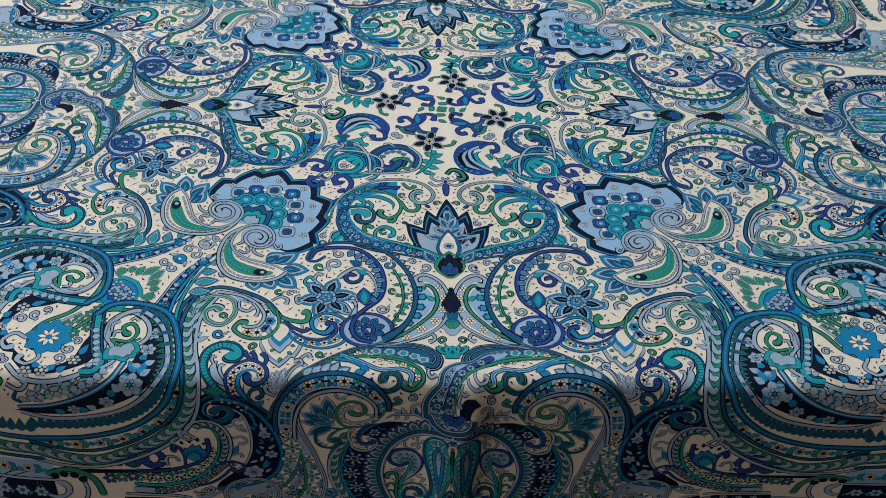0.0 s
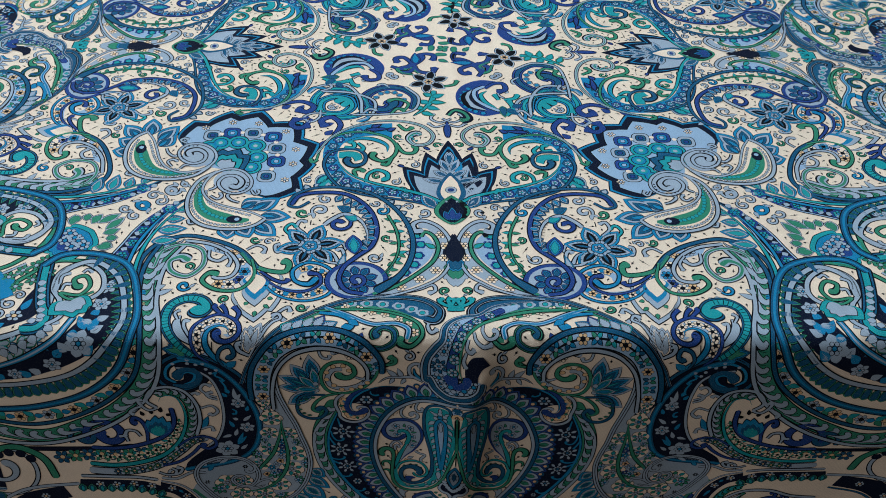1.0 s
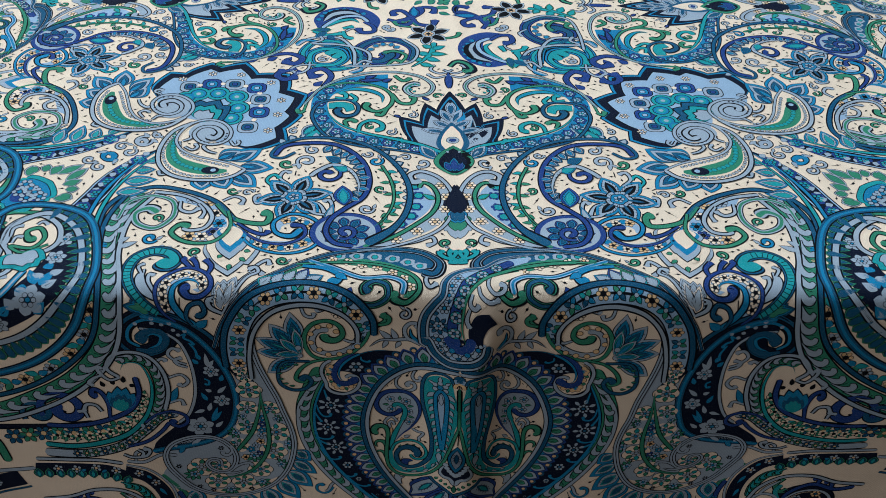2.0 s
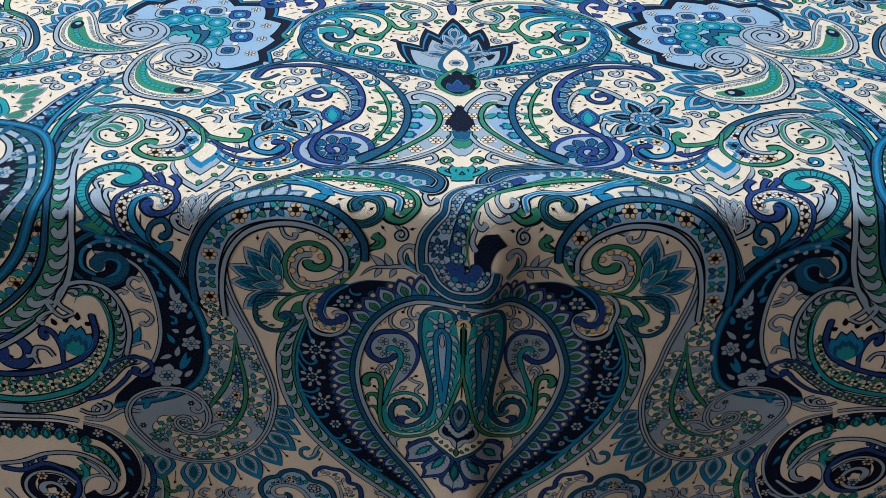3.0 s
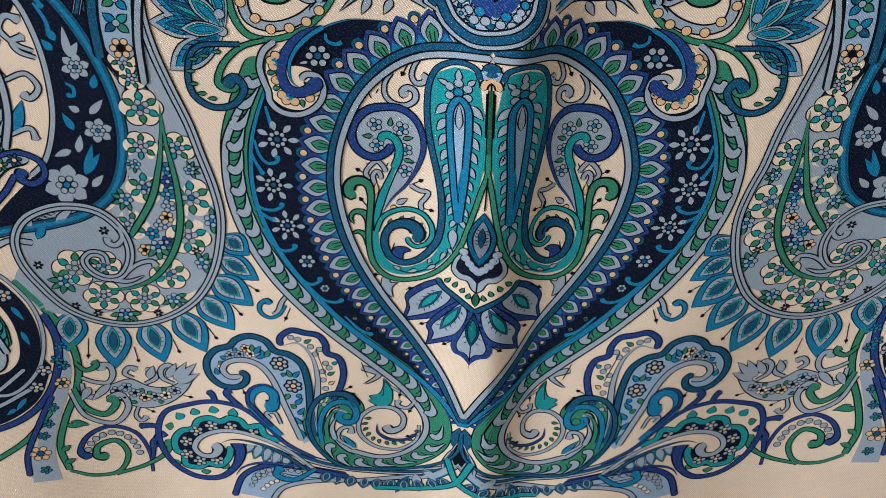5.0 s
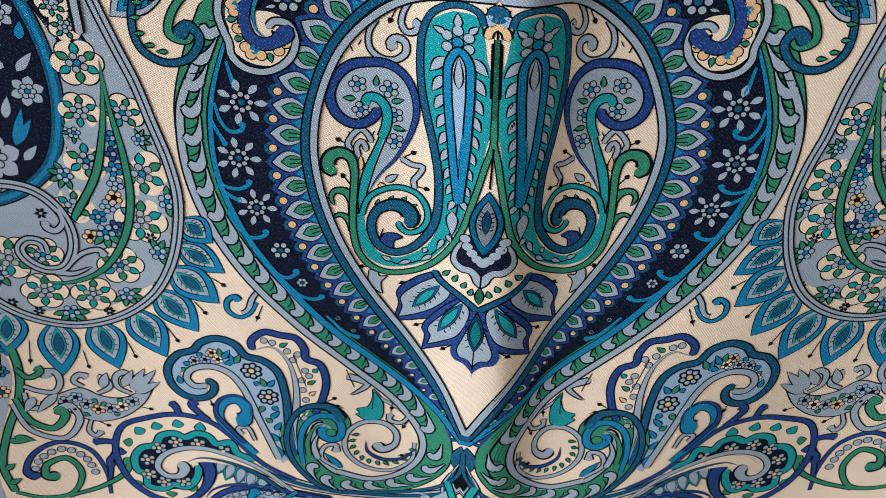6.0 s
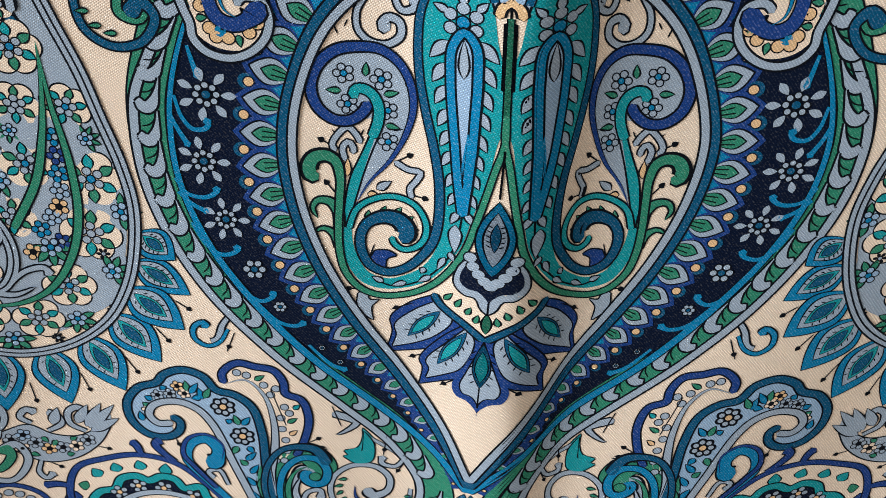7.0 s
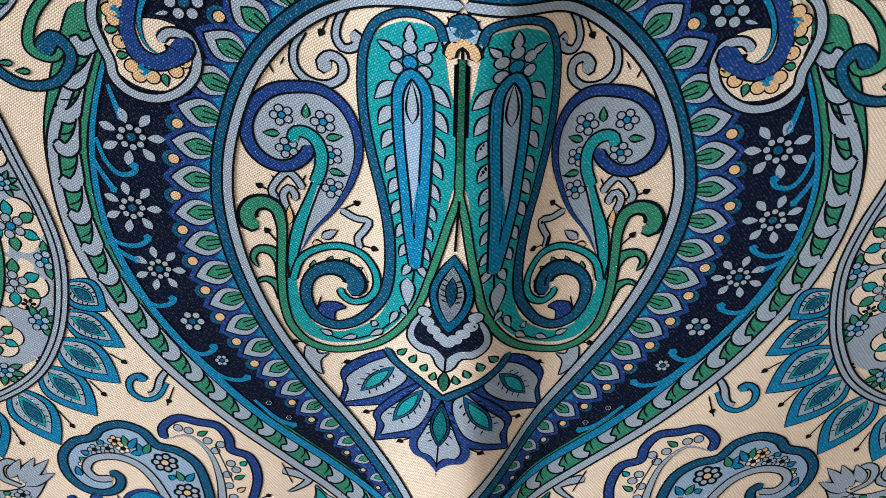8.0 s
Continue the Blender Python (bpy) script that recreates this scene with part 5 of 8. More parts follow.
for x, y in [(119.8, 568.6), (114.6, 561.9), (107.7, 558.3), (99.1, 558.6), (89.7, 561.6), (120.3, 576.8), (114.8, 581.0), (106.9, 580.1)]:
    level(8)
    posy(x, y, 3.3, 5, GY, OC)
level(9)
fill(CR, [(72.5, 570.5), (84.8, 564.8), (97.4, 562.4), (106.4, 564.2), (111.9, 569.4)], [(82.6, 570.1), (90.1, 568.6), (97.8, 568.2), (103.0, 569.8), (106.4, 573.4)])
level(10)
bands([(62.7, 583.5), (75.0, 570.7), (87.3, 563.6), (98.5, 560.7), (107.5, 562.2), (114.3, 566.9), (116.4, 572.9), (113.4, 577.2), (108.2, 576.9), (105.8, 572.2), (108.1, 569.5)], (3.2, BK), (2.5, GY), ends="k")
level(10)
bands([(66.6, 583.6), (77.6, 572.7), (88.8, 567.3), (98.9, 566.1), (105.0, 569.2)], (2.0, BK), (1.4, TE), ends="t")
level(7)
bands([(62.5, 575.8), (74.8, 567.0), (84.3, 555.1), (93.7, 546.2), (105.9, 543.5), (118.1, 546.2), (126.9, 550.0), (131.1, 559.4), (131.0, 571.5), (126.2, 583.6), (117.3, 591.1), (106.8, 591.2), (98.8, 583.2), (96.0, 572.4), (98.6, 565.4)], (3.3, BK), (2.6, RB), ends="k")
for p in ([(104.7, 543.8), (106.1, 539.1), (107.9, 537.2)], [(93.7, 545.5), (97.4, 541.8), (99.6, 537.9), (97.4, 535.7)], [(129.9, 559.5), (135.2, 558.1), (139.7, 558.4)], [(131.0, 564.9), (134.4, 568.4), (134.5, 572.8)]):
    level(7)
    hook(RB, 2.8, p)
level(10)
bands([(77.1, 561.7), (84.6, 551.6), (89.6, 543.4), (87.7, 536.1), (82.7, 533.7), (79.0, 538.1), (80.7, 543.7), (83.7, 543.9)], (4.8, BK), (4.2, AZ), ends="k")
level(12)
bands([(80.6, 556.6), (87.6, 546.7), (90.7, 541.2), (88.5, 534.2), (82.6, 531.7), (77.4, 535.9), (78.3, 543.4)], (1.9, BK), (1.4, RB), ends="t")
for p, d in (([(90.0, 566.4), (93.1, 574.7)], AZ), ([(86.3, 567.9), (90.2, 578.2)], TQ), ([(82.5, 569.4), (85.7, 580.1)], AZ), ([(78.9, 572.0), (81.6, 581.3)], LB), ([(74.7, 574.8), (76.8, 582.1)], TQ), ([(70.2, 578.3), (71.7, 583.7)], AZ)):
    level(6)
    leafto(p, 6.0, d, GY)
level(6)
hook(GY, 1.7, [(76.8, 554.5), (79.5, 547.7), (83.0, 548.7), (81.7, 552.1)])
level(6)
hair([(89.8, 543.5), (92.5, 534.6)])
level(8)
bands([(99.3, 589.7), (95.8, 584.0), (88.3, 580.3), (72.9, 580.7), (60.2, 584.3), (47.5, 588.5)], (2.9, BK), (2.2, RB), ends="s")
level(8)
bands([(93.2, 597.7), (90.0, 588.1), (83.3, 584.4), (70.5, 586.0), (55.1, 588.3)], (3.4, BK), (2.8, LB), ends="s")
level(10)
dots([(91.6, 592.1), (86.0, 585.4), (75.5, 583.9), (65.3, 585.9)], 3.4, 1.2, GY)
end("wedge", "round scalloped paisley in blue and turquoise")

begin("fern_fan")
fill(LB, [(92.8, 533.2), (101.8, 533.6), (106.6, 527.5), (106.3, 519.5), (101.7, 513.4), (95.7, 510.9), (93.4, 507.6), (87.5, 505.1), (81.3, 507.0), (77.9, 511.7), (72.4, 513.8), (67.1, 519.0), (64.7, 531.1), (64.3, 545.0), (62.7, 562.5)], [(93.3, 527.8), (97.6, 528.3), (99.8, 525.0), (98.8, 521.5), (95.3, 519.3), (90.4, 518.6), (85.5, 520.2), (82.3, 523.5), (79.9, 527.5), (78.0, 532.1), (76.1, 538.5), (74.2, 545.1), (72.2, 551.2), (69.8, 559.3), (67.2, 566.4)])
level(3)
for x, y, r in ((*(76.0, 519.2), 3.9), (*(70.7, 531.5), 3.9)):
    level(3)
    blob(BK, x, y, r + 0.3, lobes=7, depth=0.2)
    posy(x, y, r, 7, GY, OC)
for x, y, d in ((*(89.7, 511.8), OC), (*(92.3, 515.2), GY), (*(87.7, 514.7), CR), (*(96.3, 516.1), GY), (*(100.1, 522.7), CR)):
    level(3)
    posy(x, y, 2.1, 5, d, BK)
for i, p in enumerate(([(86.5, 514.1), (87.1, 509.1)], [(86.1, 514.6), (83.0, 509.7)], [(82.1, 516.7), (83.2, 511.7)], [(81.7, 516.2), (79.4, 511.4)], [(82.4, 515.7), (85.9, 516.6)], [(98.1, 518.3), (100.8, 517.0)], [(99.4, 521.6), (101.7, 519.7)], [(102.3, 527.9), (103.0, 523.5)], [(93.7, 513.8), (95.0, 511.8)], [(71.4, 526.7), (73.0, 522.1)], [(70.6, 526.7), (67.7, 522.7)], [(73.6, 525.8), (75.8, 524.5)], [(72.4, 536.0), (74.6, 540.1)], [(69.2, 535.8), (67.5, 539.0)], [(70.4, 542.5), (66.6, 538.3)], [(69.8, 544.7), (72.4, 542.1)], [(69.2, 548.7), (66.2, 543.9)], [(67.9, 554.4), (70.5, 549.9)], [(66.8, 555.5), (65.3, 549.6)], [(66.8, 562.7), (68.9, 556.8)], [(65.2, 563.2), (64.1, 556.6)])):
    level(3 + 2 * (i % 2))
    leafto(p, 2.9, (GN, AZ, AZ)[i % 3])
level(6)
bands([(93.3, 524.7), (90.4, 527.0), (91.2, 531.4), (95.5, 534.3), (101.4, 533.5), (105.9, 528.0), (106.4, 520.0), (102.1, 513.5), (96.1, 510.9), (93.4, 507.4), (87.5, 504.9), (81.3, 507.0), (77.6, 512.2), (72.0, 513.8), (67.0, 518.5), (64.4, 529.7), (63.9, 544.9), (62.3, 562.5)], (3.0, BK), (2.3, TE), ends="r")
level(6)
bands([(92.5, 527.8), (97.6, 528.3), (100.0, 524.8), (98.4, 520.9), (94.2, 518.7), (89.2, 518.5), (84.0, 521.1), (80.2, 526.5), (77.3, 534.3), (74.8, 542.9), (71.8, 552.4), (68.1, 564.6)], (2.8, BK), (2.2, GY), ends="r")
level(1)
fill(CR, [(74.6, 507.9), (73.6, 503.9), (69.1, 501.1), (63.7, 502.2), (58.9, 503.7), (56.6, 511.1), (51.2, 515.3), (50.0, 523.9), (52.0, 533.3), (55.0, 539.5)], [(74.3, 508.9), (70.9, 507.6), (66.8, 508.3), (63.7, 512.2), (61.8, 518.2), (61.0, 526.9), (61.4, 535.0), (62.1, 540.6), (62.6, 543.7), (63.1, 545.5)])
for x, y in [(70.7, 504.6), (67.8, 505.4), (62.8, 509.1), (60.9, 513.0), (59.2, 510.4), (56.9, 518.0), (58.2, 522.7), (55.5, 520.6), (58.0, 527.5), (57.1, 532.4), (59.6, 536.9), (56.9, 537.3), (60.6, 541.9), (57.9, 541.8)]:
    level(3)
    dot(x, y, 1.15, GY)
for p, d in (([(65.6, 507.3), (62.2, 505.1)], GN), ([(56.4, 524.8), (52.9, 522.6)], GN), ([(54.3, 518.9), (52.0, 516.8)], TQ), ([(55.9, 530.2), (53.1, 527.9)], OC)):
    level(3)
    leafto(p, 2.4, d)
level(5)
bands([(74.9, 509.5), (75.1, 505.0), (70.4, 500.7), (65.0, 501.8), (59.6, 503.0), (56.8, 507.8), (56.3, 512.3), (51.7, 514.8), (49.6, 522.5), (50.9, 531.1), (54.3, 540.1)], (2.7, BK), (2.1, RB), ends="r")
level(5)
bands([(74.9, 509.5), (68.2, 507.4), (63.0, 513.1), (60.5, 524.2), (60.7, 536.4), (62.4, 547.7), (62.2, 559.5)], (2.8, BK), (2.2, GY), ends="s")
level(7)
bands([(59.3, 566.1), (60.0, 554.9), (57.6, 545.3), (52.8, 540.6), (47.4, 541.1), (44.4, 546.3), (45.7, 552.1), (49.2, 552.7), (51.1, 549.2), (49.4, 546.8)], (3.6, BK), (2.9, AZ), ends="k")
level(9)
bands([(56.9, 562.3), (57.2, 554.0), (54.5, 546.9), (50.1, 544.0)], (2.2, BK), (1.6, GN), ends="t")
level(9)
dot(*(48.3, 549.2), 1.8, GN)
level(7)
st(GY, 2.0, [(53.5, 563.8), (54.9, 556.3), (53.1, 549.8)], "t")
for p in ([(51.9, 537.8), (43.4, 536.1)], [(49.9, 533.3), (46.2, 531.1)]):
    level(5)
    hair(p)
level(4)
patch(TQ, [(39.2, 539.5), (33.9, 538.4), (32.7, 533.3), (32.7, 528.4), (32.7, 528.4), (29.7, 533.9), (30.4, 541.8), (34.8, 542.9)])
end("wedge", "fern fan of scalloped blue plumes")

begin("spiral_eye")
st(GY, 2.4, [(42.5, 520.2), (35.0, 524.3), (40.6, 529.5), (41.5, 529.5)], "t")
level(0)
patch(TQ, [(38.9, 537.0), (34.8, 535.7), (33.0, 531.0), (33.1, 526.9), (33.1, 526.9), (29.7, 532.3), (30.5, 539.2), (34.7, 541.9)])
level(0)
bands([(30.6, 531.3), (21.4, 538.8), (15.7, 550.0), (16.1, 564.0), (23.3, 574.0), (35.3, 576.4), (47.4, 570.7), (54.2, 560.2), (55.1, 551.5), (52.1, 545.8), (48.7, 548.7)], (2.7, BK), (2.0, GY), ends="k")
level(3)
bands([(17.5, 553.9), (18.6, 563.7), (26.4, 570.3), (36.4, 568.0), (42.9, 559.6), (42.4, 549.5), (36.6, 544.0), (28.9, 544.4), (24.4, 549.6), (25.2, 556.1), (29.6, 558.4), (32.1, 554.8)], (2.7, BK), (2.0, GY), ends="k")
for i, (x, y, a, s) in enumerate(along([(19.1, 557.1), (23.1, 563.4), (30.0, 565.1), (36.5, 562.0), (39.5, 554.6), (37.1, 548.9)], 3.2)):
    level(5)
    leaf(x, y, 3.4, 2.0, a + 125, GN)
level(6)
bands([(16.9, 556.8), (22.1, 563.3), (29.5, 564.0), (35.0, 559.5), (35.6, 553.3)], (1.6, BK), (1.1, RB), ends="b")
level(4)
hook(GY, 1.8, [(46.1, 569.2), (52.3, 562.7), (50.7, 556.6), (46.8, 555.9), (46.8, 560.3)])
level(4)
leafto([(44.4, 569.2), (51.3, 560.2)], 3.2, AZ)
level(4)
hook(GY, 1.7, [(19.0, 537.8), (22.7, 543.8), (27.0, 542.6), (26.6, 539.1)])
for p in ([(25.5, 529.5), (26.6, 539.1)], [(19.4, 541.0), (22.6, 547.3)], [(17.7, 560.6), (23.6, 561.9)], [(50.5, 535.5), (44.3, 535.5)]):
    level(4)
    hair(p)
for p in ([(60.9, 510.2), (56.6, 526.2)], [(42.5, 517.0), (39.6, 526.2)]):
    level(4)
    st(BK, 0.4, p, "r", 0)
end("wedge", "grey spiral in a green curl")

begin("grey_hook")
st(GY, 2.0, [(70.6, 482.0), (73.5, 486.3), (75.2, 491.5), (77.2, 493.5)], "k")
level(2)
bands([(72.0, 487.8), (74.9, 492.9), (78.7, 494.6), (82.2, 492.0), (82.1, 487.8), (79.4, 485.8), (78.2, 488.0)], (2.2, BK), (1.6, AZ), ends="k")
level(2)
hair([(70.1, 488.8), (73.0, 496.6)])
end("wedge", "grey and azure hook")

begin("foot_knot")
leafto([(-2.6, 563.8), (-0.9, 550.3)], 5.5, TE, base=0.5)
level(2)
leafto([(-0.0, 557.9), (-1.4, 577.7)], 6.5, GY, BK, base=0.6)
level(2)
leafto([(1.0, 561.8), (6.6, 581.6)], 5.0, GY, TE, base=0.6)
level(2)
bands([(-1.0, 563.7), (4.0, 577.6), (14.3, 587.6), (30.6, 590.2)], (2.4, BK), (1.8, GY))
level(2)
leafto([(1.5, 575.7), (11.5, 589.8)], 5, AZ, GY)
end("wedge", "small knot at the foot of the drop")

begin("foot_plume")
bands([(-3.6, 565.9), (4.5, 578.7), (19.4, 584.8), (39.7, 583.6), (59.9, 578.5), (77.2, 569.5)], (4.6, BK), (3.8, GY), (1.6, BK), (1.2, TE))
level(4)
fringe([(4.1, 584.4), (19.2, 590.2), (39.7, 589.0), (60.1, 583.8)], 6.0, 8.0, 6.0, 90, AZ, GY, TE, base=0.5)
level(12)
bands([(-5.1, 571.5), (1.4, 588.4), (16.4, 595.8), (37.1, 596.1)], (3.0, BK), (2.3, TQ))
level(12)
hook(AZ, 3.0, [(62.6, 583.0), (73.0, 590.5), (80.5, 587.2), (77.8, 581.9)])
end("wedge", "blue plume below the drop")

begin("foot_feather")
fill(LB, [(98.8, 601.4), (93.5, 589.2), (83.8, 582.9), (67.8, 583.6), (50.0, 587.6)], [(84.3, 604.2), (78.7, 595.8), (69.4, 591.5), (59.0, 590.2), (49.5, 590.0)])
level(2)
dots([(92.9, 596.9), (88.3, 589.5), (78.2, 586.4), (65.4, 587.1), (55.1, 588.3)], 3.2, 1.2, GY)
level(2)
dots([(87.7, 598.4), (82.7, 592.9), (73.2, 589.2)], 3.2, 1.1, CR)
level(3)
bands([(100.8, 603.6), (95.0, 588.5), (84.2, 581.5), (67.8, 582.1), (48.7, 586.8)], (2.9, BK), (2.2, RB), ends="r")
level(5)
bands([(83.4, 606.1), (78.2, 596.6), (69.4, 592.3), (57.7, 590.6), (42.3, 591.0), (21.8, 588.7)], (2.8, BK), (2.1, GY), ends="r")
end("wedge", "scalloped blue feather")

begin("foot_leaf")
leafto([(14.9, 581.4), (7.5, 590.6)], 6.5, AZ, GY)
level(3)
leafto([(18.1, 585.9), (15.8, 598.4)], 5.0, GY)
level(5)
leafto([(21.3, 587.8), (26.7, 600.2)], 5.5, AZ, TE)
level(3)
leafto([(26.4, 588.9), (34.5, 596.9)], 4.0, GY)
end("wedge", "blue and grey leaf")

begin("side_scroll")
fill(NV, [(262, 466), (292, 474), (312, 496), (314, 524), (298, 546)], [(258, 478), (282, 486), (297, 502), (298, 520), (286, 534)])
level(2)
bands([(250, 464), (292, 470), (318, 494), (320, 528), (300, 552), (270, 556)], (3.0, BK), (2.3, GY))
level(2)
bands([(256, 480), (282, 488), (296, 504), (296, 520), (284, 532), (268, 530), (262, 518), (272, 510)], (3.0, BK), (2.3, TE), ends="k")
for x, y in ((276, 476), (296, 488), (306, 508), (304, 530)):
    level(4)
    posy(x, y, 3.4, 6, GY, OC)
level(4)
fringe([(322, 490), (328, 526), (308, 556), (276, 566)], 6.6, 9, 6.6, -90, GN, TE, base=0.4)
end("wedge", "navy side scroll with a green fringe")

# ---- the part of the design that lies on the table ----
motif["pen"] = 1.0
begin("axis_palmette")
foot = [(1.4, 207.2)][0]
tips = [(0.3, 132.7), (16.8, 147.7), (33.8, 164.3), (28.6, 187), (17.6, 196.3)]
fan(foot, tips, 20, (1.0, NV), (0.9, AZ), (0.86, NV), (0.74, GY))
level(6)
for p in ([(0.3, 177.1), (12.2, 169.3)], [(0.6, 183.5), (19.9, 178.6)], [(-0.2, 163.8), (1.2, 146.8)], [(0.1, 171.8), (6.9, 155.8)]):
    level(6)
    leafto(p, 7, GY, LB, TE, base=0.6)
level(10)
fill(TE, [(0.9, 171.8), (7.7, 183.6), (10.2, 196.3), (4, 207.2)], [(-0.6, 171.8), (-0.6, 183.5), (-0.1, 196.1), (0.3, 207.2)])
level(12)
fill(CR, [(0.7, 175.7), (5.5, 184.8), (7.2, 195), (3.1, 203.6)], [(-0.5, 175.7), (-0.5, 184.8), (-0.1, 194.9), (0.2, 203.5)])
level(14)
dot([(0.5, 191.1)][0][0], [(0.5, 191.1)][0][1], 3.4, GY, BK)
dot([(0.5, 191.1)][0][0], [(0.5, 191.1)][0][1], 1.5, RB, BK)
level(8)
leafto([(9.5, 211.5), (21.3, 195.1)], 11, AZ, GY, TE, base=0.5)
level(12)
leafto([(1.1, 227.4), (-0.1, 196.1)], 24, GN, NV, NV, base=0.45)
for p in ([(0.6, 223.3), (0.1, 209.6)], [(2, 223.3), (5.6, 213.3)]):
    level(17)
    leafto(p, 6, AZ, RB, base=0.5)
level(17)
dot([(3.8, 203.6)][0][0], [(3.8, 203.6)][0][1], 1.0, GY, None)
for p in ([(18.2, 140.7), (13.6, 144.9)], [(36.9, 163), (32.3, 165.6)]):
    level(2)
    st(RB, 2.0, p, "b")
level(2)
st(RB, 2.6, [(-0.2, 106.9), (1, 118.1), (0.6, 129.1)], "b")
end("wedge", "navy edged grey palmette leaf")

begin("axis_tear")
leafto([(-1.3, 270.1), (-0.7, 236.5)], 15, NV, base=0.35)
for p, w in (([(-1.6, 264.9), (7.4, 281.4)], 9), ([(-1.6, 264.9), (3.4, 286.5)], 9), ([(-1.6, 264.9), (-1.2, 288.4)], 9)):
    level(2)
    leafto(p, w, GY, base=0.7)
for p, w in (([(-1.7, 262.2), (6, 275.3)], 9), ([(-1.7, 262.2), (2, 280.4)], 9), ([(-1.7, 262.2), (-1.3, 281.4)], 8)):
    level(4)
    leafto(p, w, GN, base=0.7)
for p, w in (([(-1.8, 258.5), (4, 270.2)], 8), ([(-1.8, 258.5), (-1.3, 274.2)], 8)):
    level(7)
    leafto(p, w, AZ, TE, base=0.7)
level(11)
leafto([(-1.6, 264.9), (-0.6, 238.7)], 10, NV, base=0.35)
end("wedge", "navy tear with green scalloped foot")
begin("tendril")
hook(TQ, 2.4, [(-2.1, 302.5), (4.4, 305), (9.2, 301.2), (7.6, 297.8)])
level(2)
leafto([(-2.1, 302.5), (6, 308.7)], 4, TQ)
level(2)
hook(GY, 2.0, [(35.4, 294.6), (22.4, 290.5), (14.3, 286.5), (12.6, 291.5), (17.4, 294.5)])
for p in ([(-3.6, 103), (5.5, 108.4), (11.9, 103.2), (9.3, 95.5)], [(-0.1, 110.6), (8.9, 114.5), (14.9, 108.6)]):
    level(2)
    hook(GY, 2.0, p)
end("wedge")

begin("axis_lobe")
fill(GY, [(24.2, 227.5), (15.2, 224), (4.9, 236.5), (2.4, 254.2), (6, 267.5), (12.7, 277.9), (24.1, 286.6), (38.6, 294.6), (54.7, 298.6)], [(22.4, 231), (17.1, 232.1), (13.9, 243.3), (14.2, 257), (17.8, 267.6), (24.4, 275.5), (34.1, 284.7), (45.3, 291.7), (54.7, 298.6)])
level(2)
fill(LB, [(28.8, 240.6), (27.2, 254.4), (30.3, 267.7), (37.6, 280.6), (48.5, 293.2)], [(20.7, 235), (13.9, 246.1), (15.3, 259.7), (24.5, 272.9), (45.3, 291.7)])
level(4)
for x, y in ((8.5, 237.7), (6, 248.8), (6.8, 260.7), (12.8, 272.8), (22.6, 281.5), (34, 288.7)):
    level(4)
    posy(x, y, 4.0, 6, CR, OC)
for x, y in ((24.3, 238.9), (21.9, 247.8), (23.4, 258.7), (26.2, 267.7), (32.1, 275.5), (39.1, 283.7)):
    level(4)
    blob(RB, x, y, 4.2, lobes=6, depth=0.2)
    dot(x, y, 2.4, TQ, BK)
level(7)
bands([(21.8, 240.6), (19, 235), (14.4, 237.7), (10.5, 248.8), (13.3, 262.3), (23.4, 275.4), (37.3, 288.2), (51.6, 295.6)], (2.6, BK), (2.0, GN))
level(8)
leafto([(12.3, 251.6), (19.8, 246.1)], 5, GN, TQ)
level(8)
bands([(54.6, 299.6), (38.6, 296.1), (20.8, 288), (8.7, 277.9), (2.3, 260.7), (2.7, 243.3), (10, 229.1), (20.6, 223.5), (26.6, 227.6), (25.3, 234.4), (19.6, 233.2)], (3.2, BK), (2.4, GY), ends="k")
end("wedge", "grey lobe with posies beside the tear")

begin("crescent_plume")
outer = [(96.9, 204.5), (104.8, 210.6), (111.2, 208.2), (107.4, 197.2), (94.3, 189.6), (73.9, 189.4), (53.3, 196.7), (35.9, 215.9), (27.4, 238.9), (28.2, 260.8), (36, 279.6), (50.1, 293.7)]
inner = [(109.4, 208.2), (104.7, 198.4), (92.1, 194.6), (71.7, 196.9), (56.6, 211.9), (50.7, 232.3), (53.7, 250.2), (63, 261.1), (70.9, 271.6), (72.9, 283.4), (67.5, 292.8), (56.5, 295.7)]
fringe([(106.7, 197.2), (94.3, 190.9), (73.8, 191.3), (55.1, 198.6), (38.4, 216), (31.3, 237.9), (32.3, 259.8)], 6.4, 8.0, 6.4, 90, TE, GY, base=0.5)
level(8)
fringe([(77.3, 195.7), (58.5, 207.8), (50.1, 226.6), (50.4, 244.7), (57, 257.3)], 6.4, 9.5, 6.8, -90, TE, GY, AZ, base=0.5)
level(16)
bands(outer, (3.8, BK), (3.1, TE), ends="k")
level(16)
bands(inner, (3.2, BK), (2.5, RB), ends="r")
level(19)
leafto([(68.4, 215), (78.4, 209.2)], 8, AZ, TE)
level(19)
leafto([(63.3, 223.8), (73.2, 219.8)], 8, AZ, TQ)
for x, y, a in ((40.2, 223.6, 40), (38.3, 235.1, 60), (36.5, 246.2, 70), (36.4, 257.1, 80), (39.1, 265.2, 100), (42.3, 273, 120), (46, 279.7, 140)):
    for t, d in ((a - 55, GN), (a + 125, TQ), (a + 60, GN)):
        level(3)
        leaf(x, y, 6.5, 3.6, t, d)
level(6)
st(GN, 1.4, [(43.8, 217.8), (37.6, 235.1), (36.4, 254.4), (41.4, 270.4), (50.7, 283.3)], "t", 0.3)
level(19)
bands([(86.1, 230.3), (81.2, 224), (72.5, 218), (62.3, 223.8), (56.9, 236.9), (57.2, 250.2)], (3.4, BK), (2.6, GY), ends="t")
level(21)
hairs([(74.3, 218), (62.3, 223.8), (56.8, 239.2)], 3.0, 2.6, -90)
level(19)
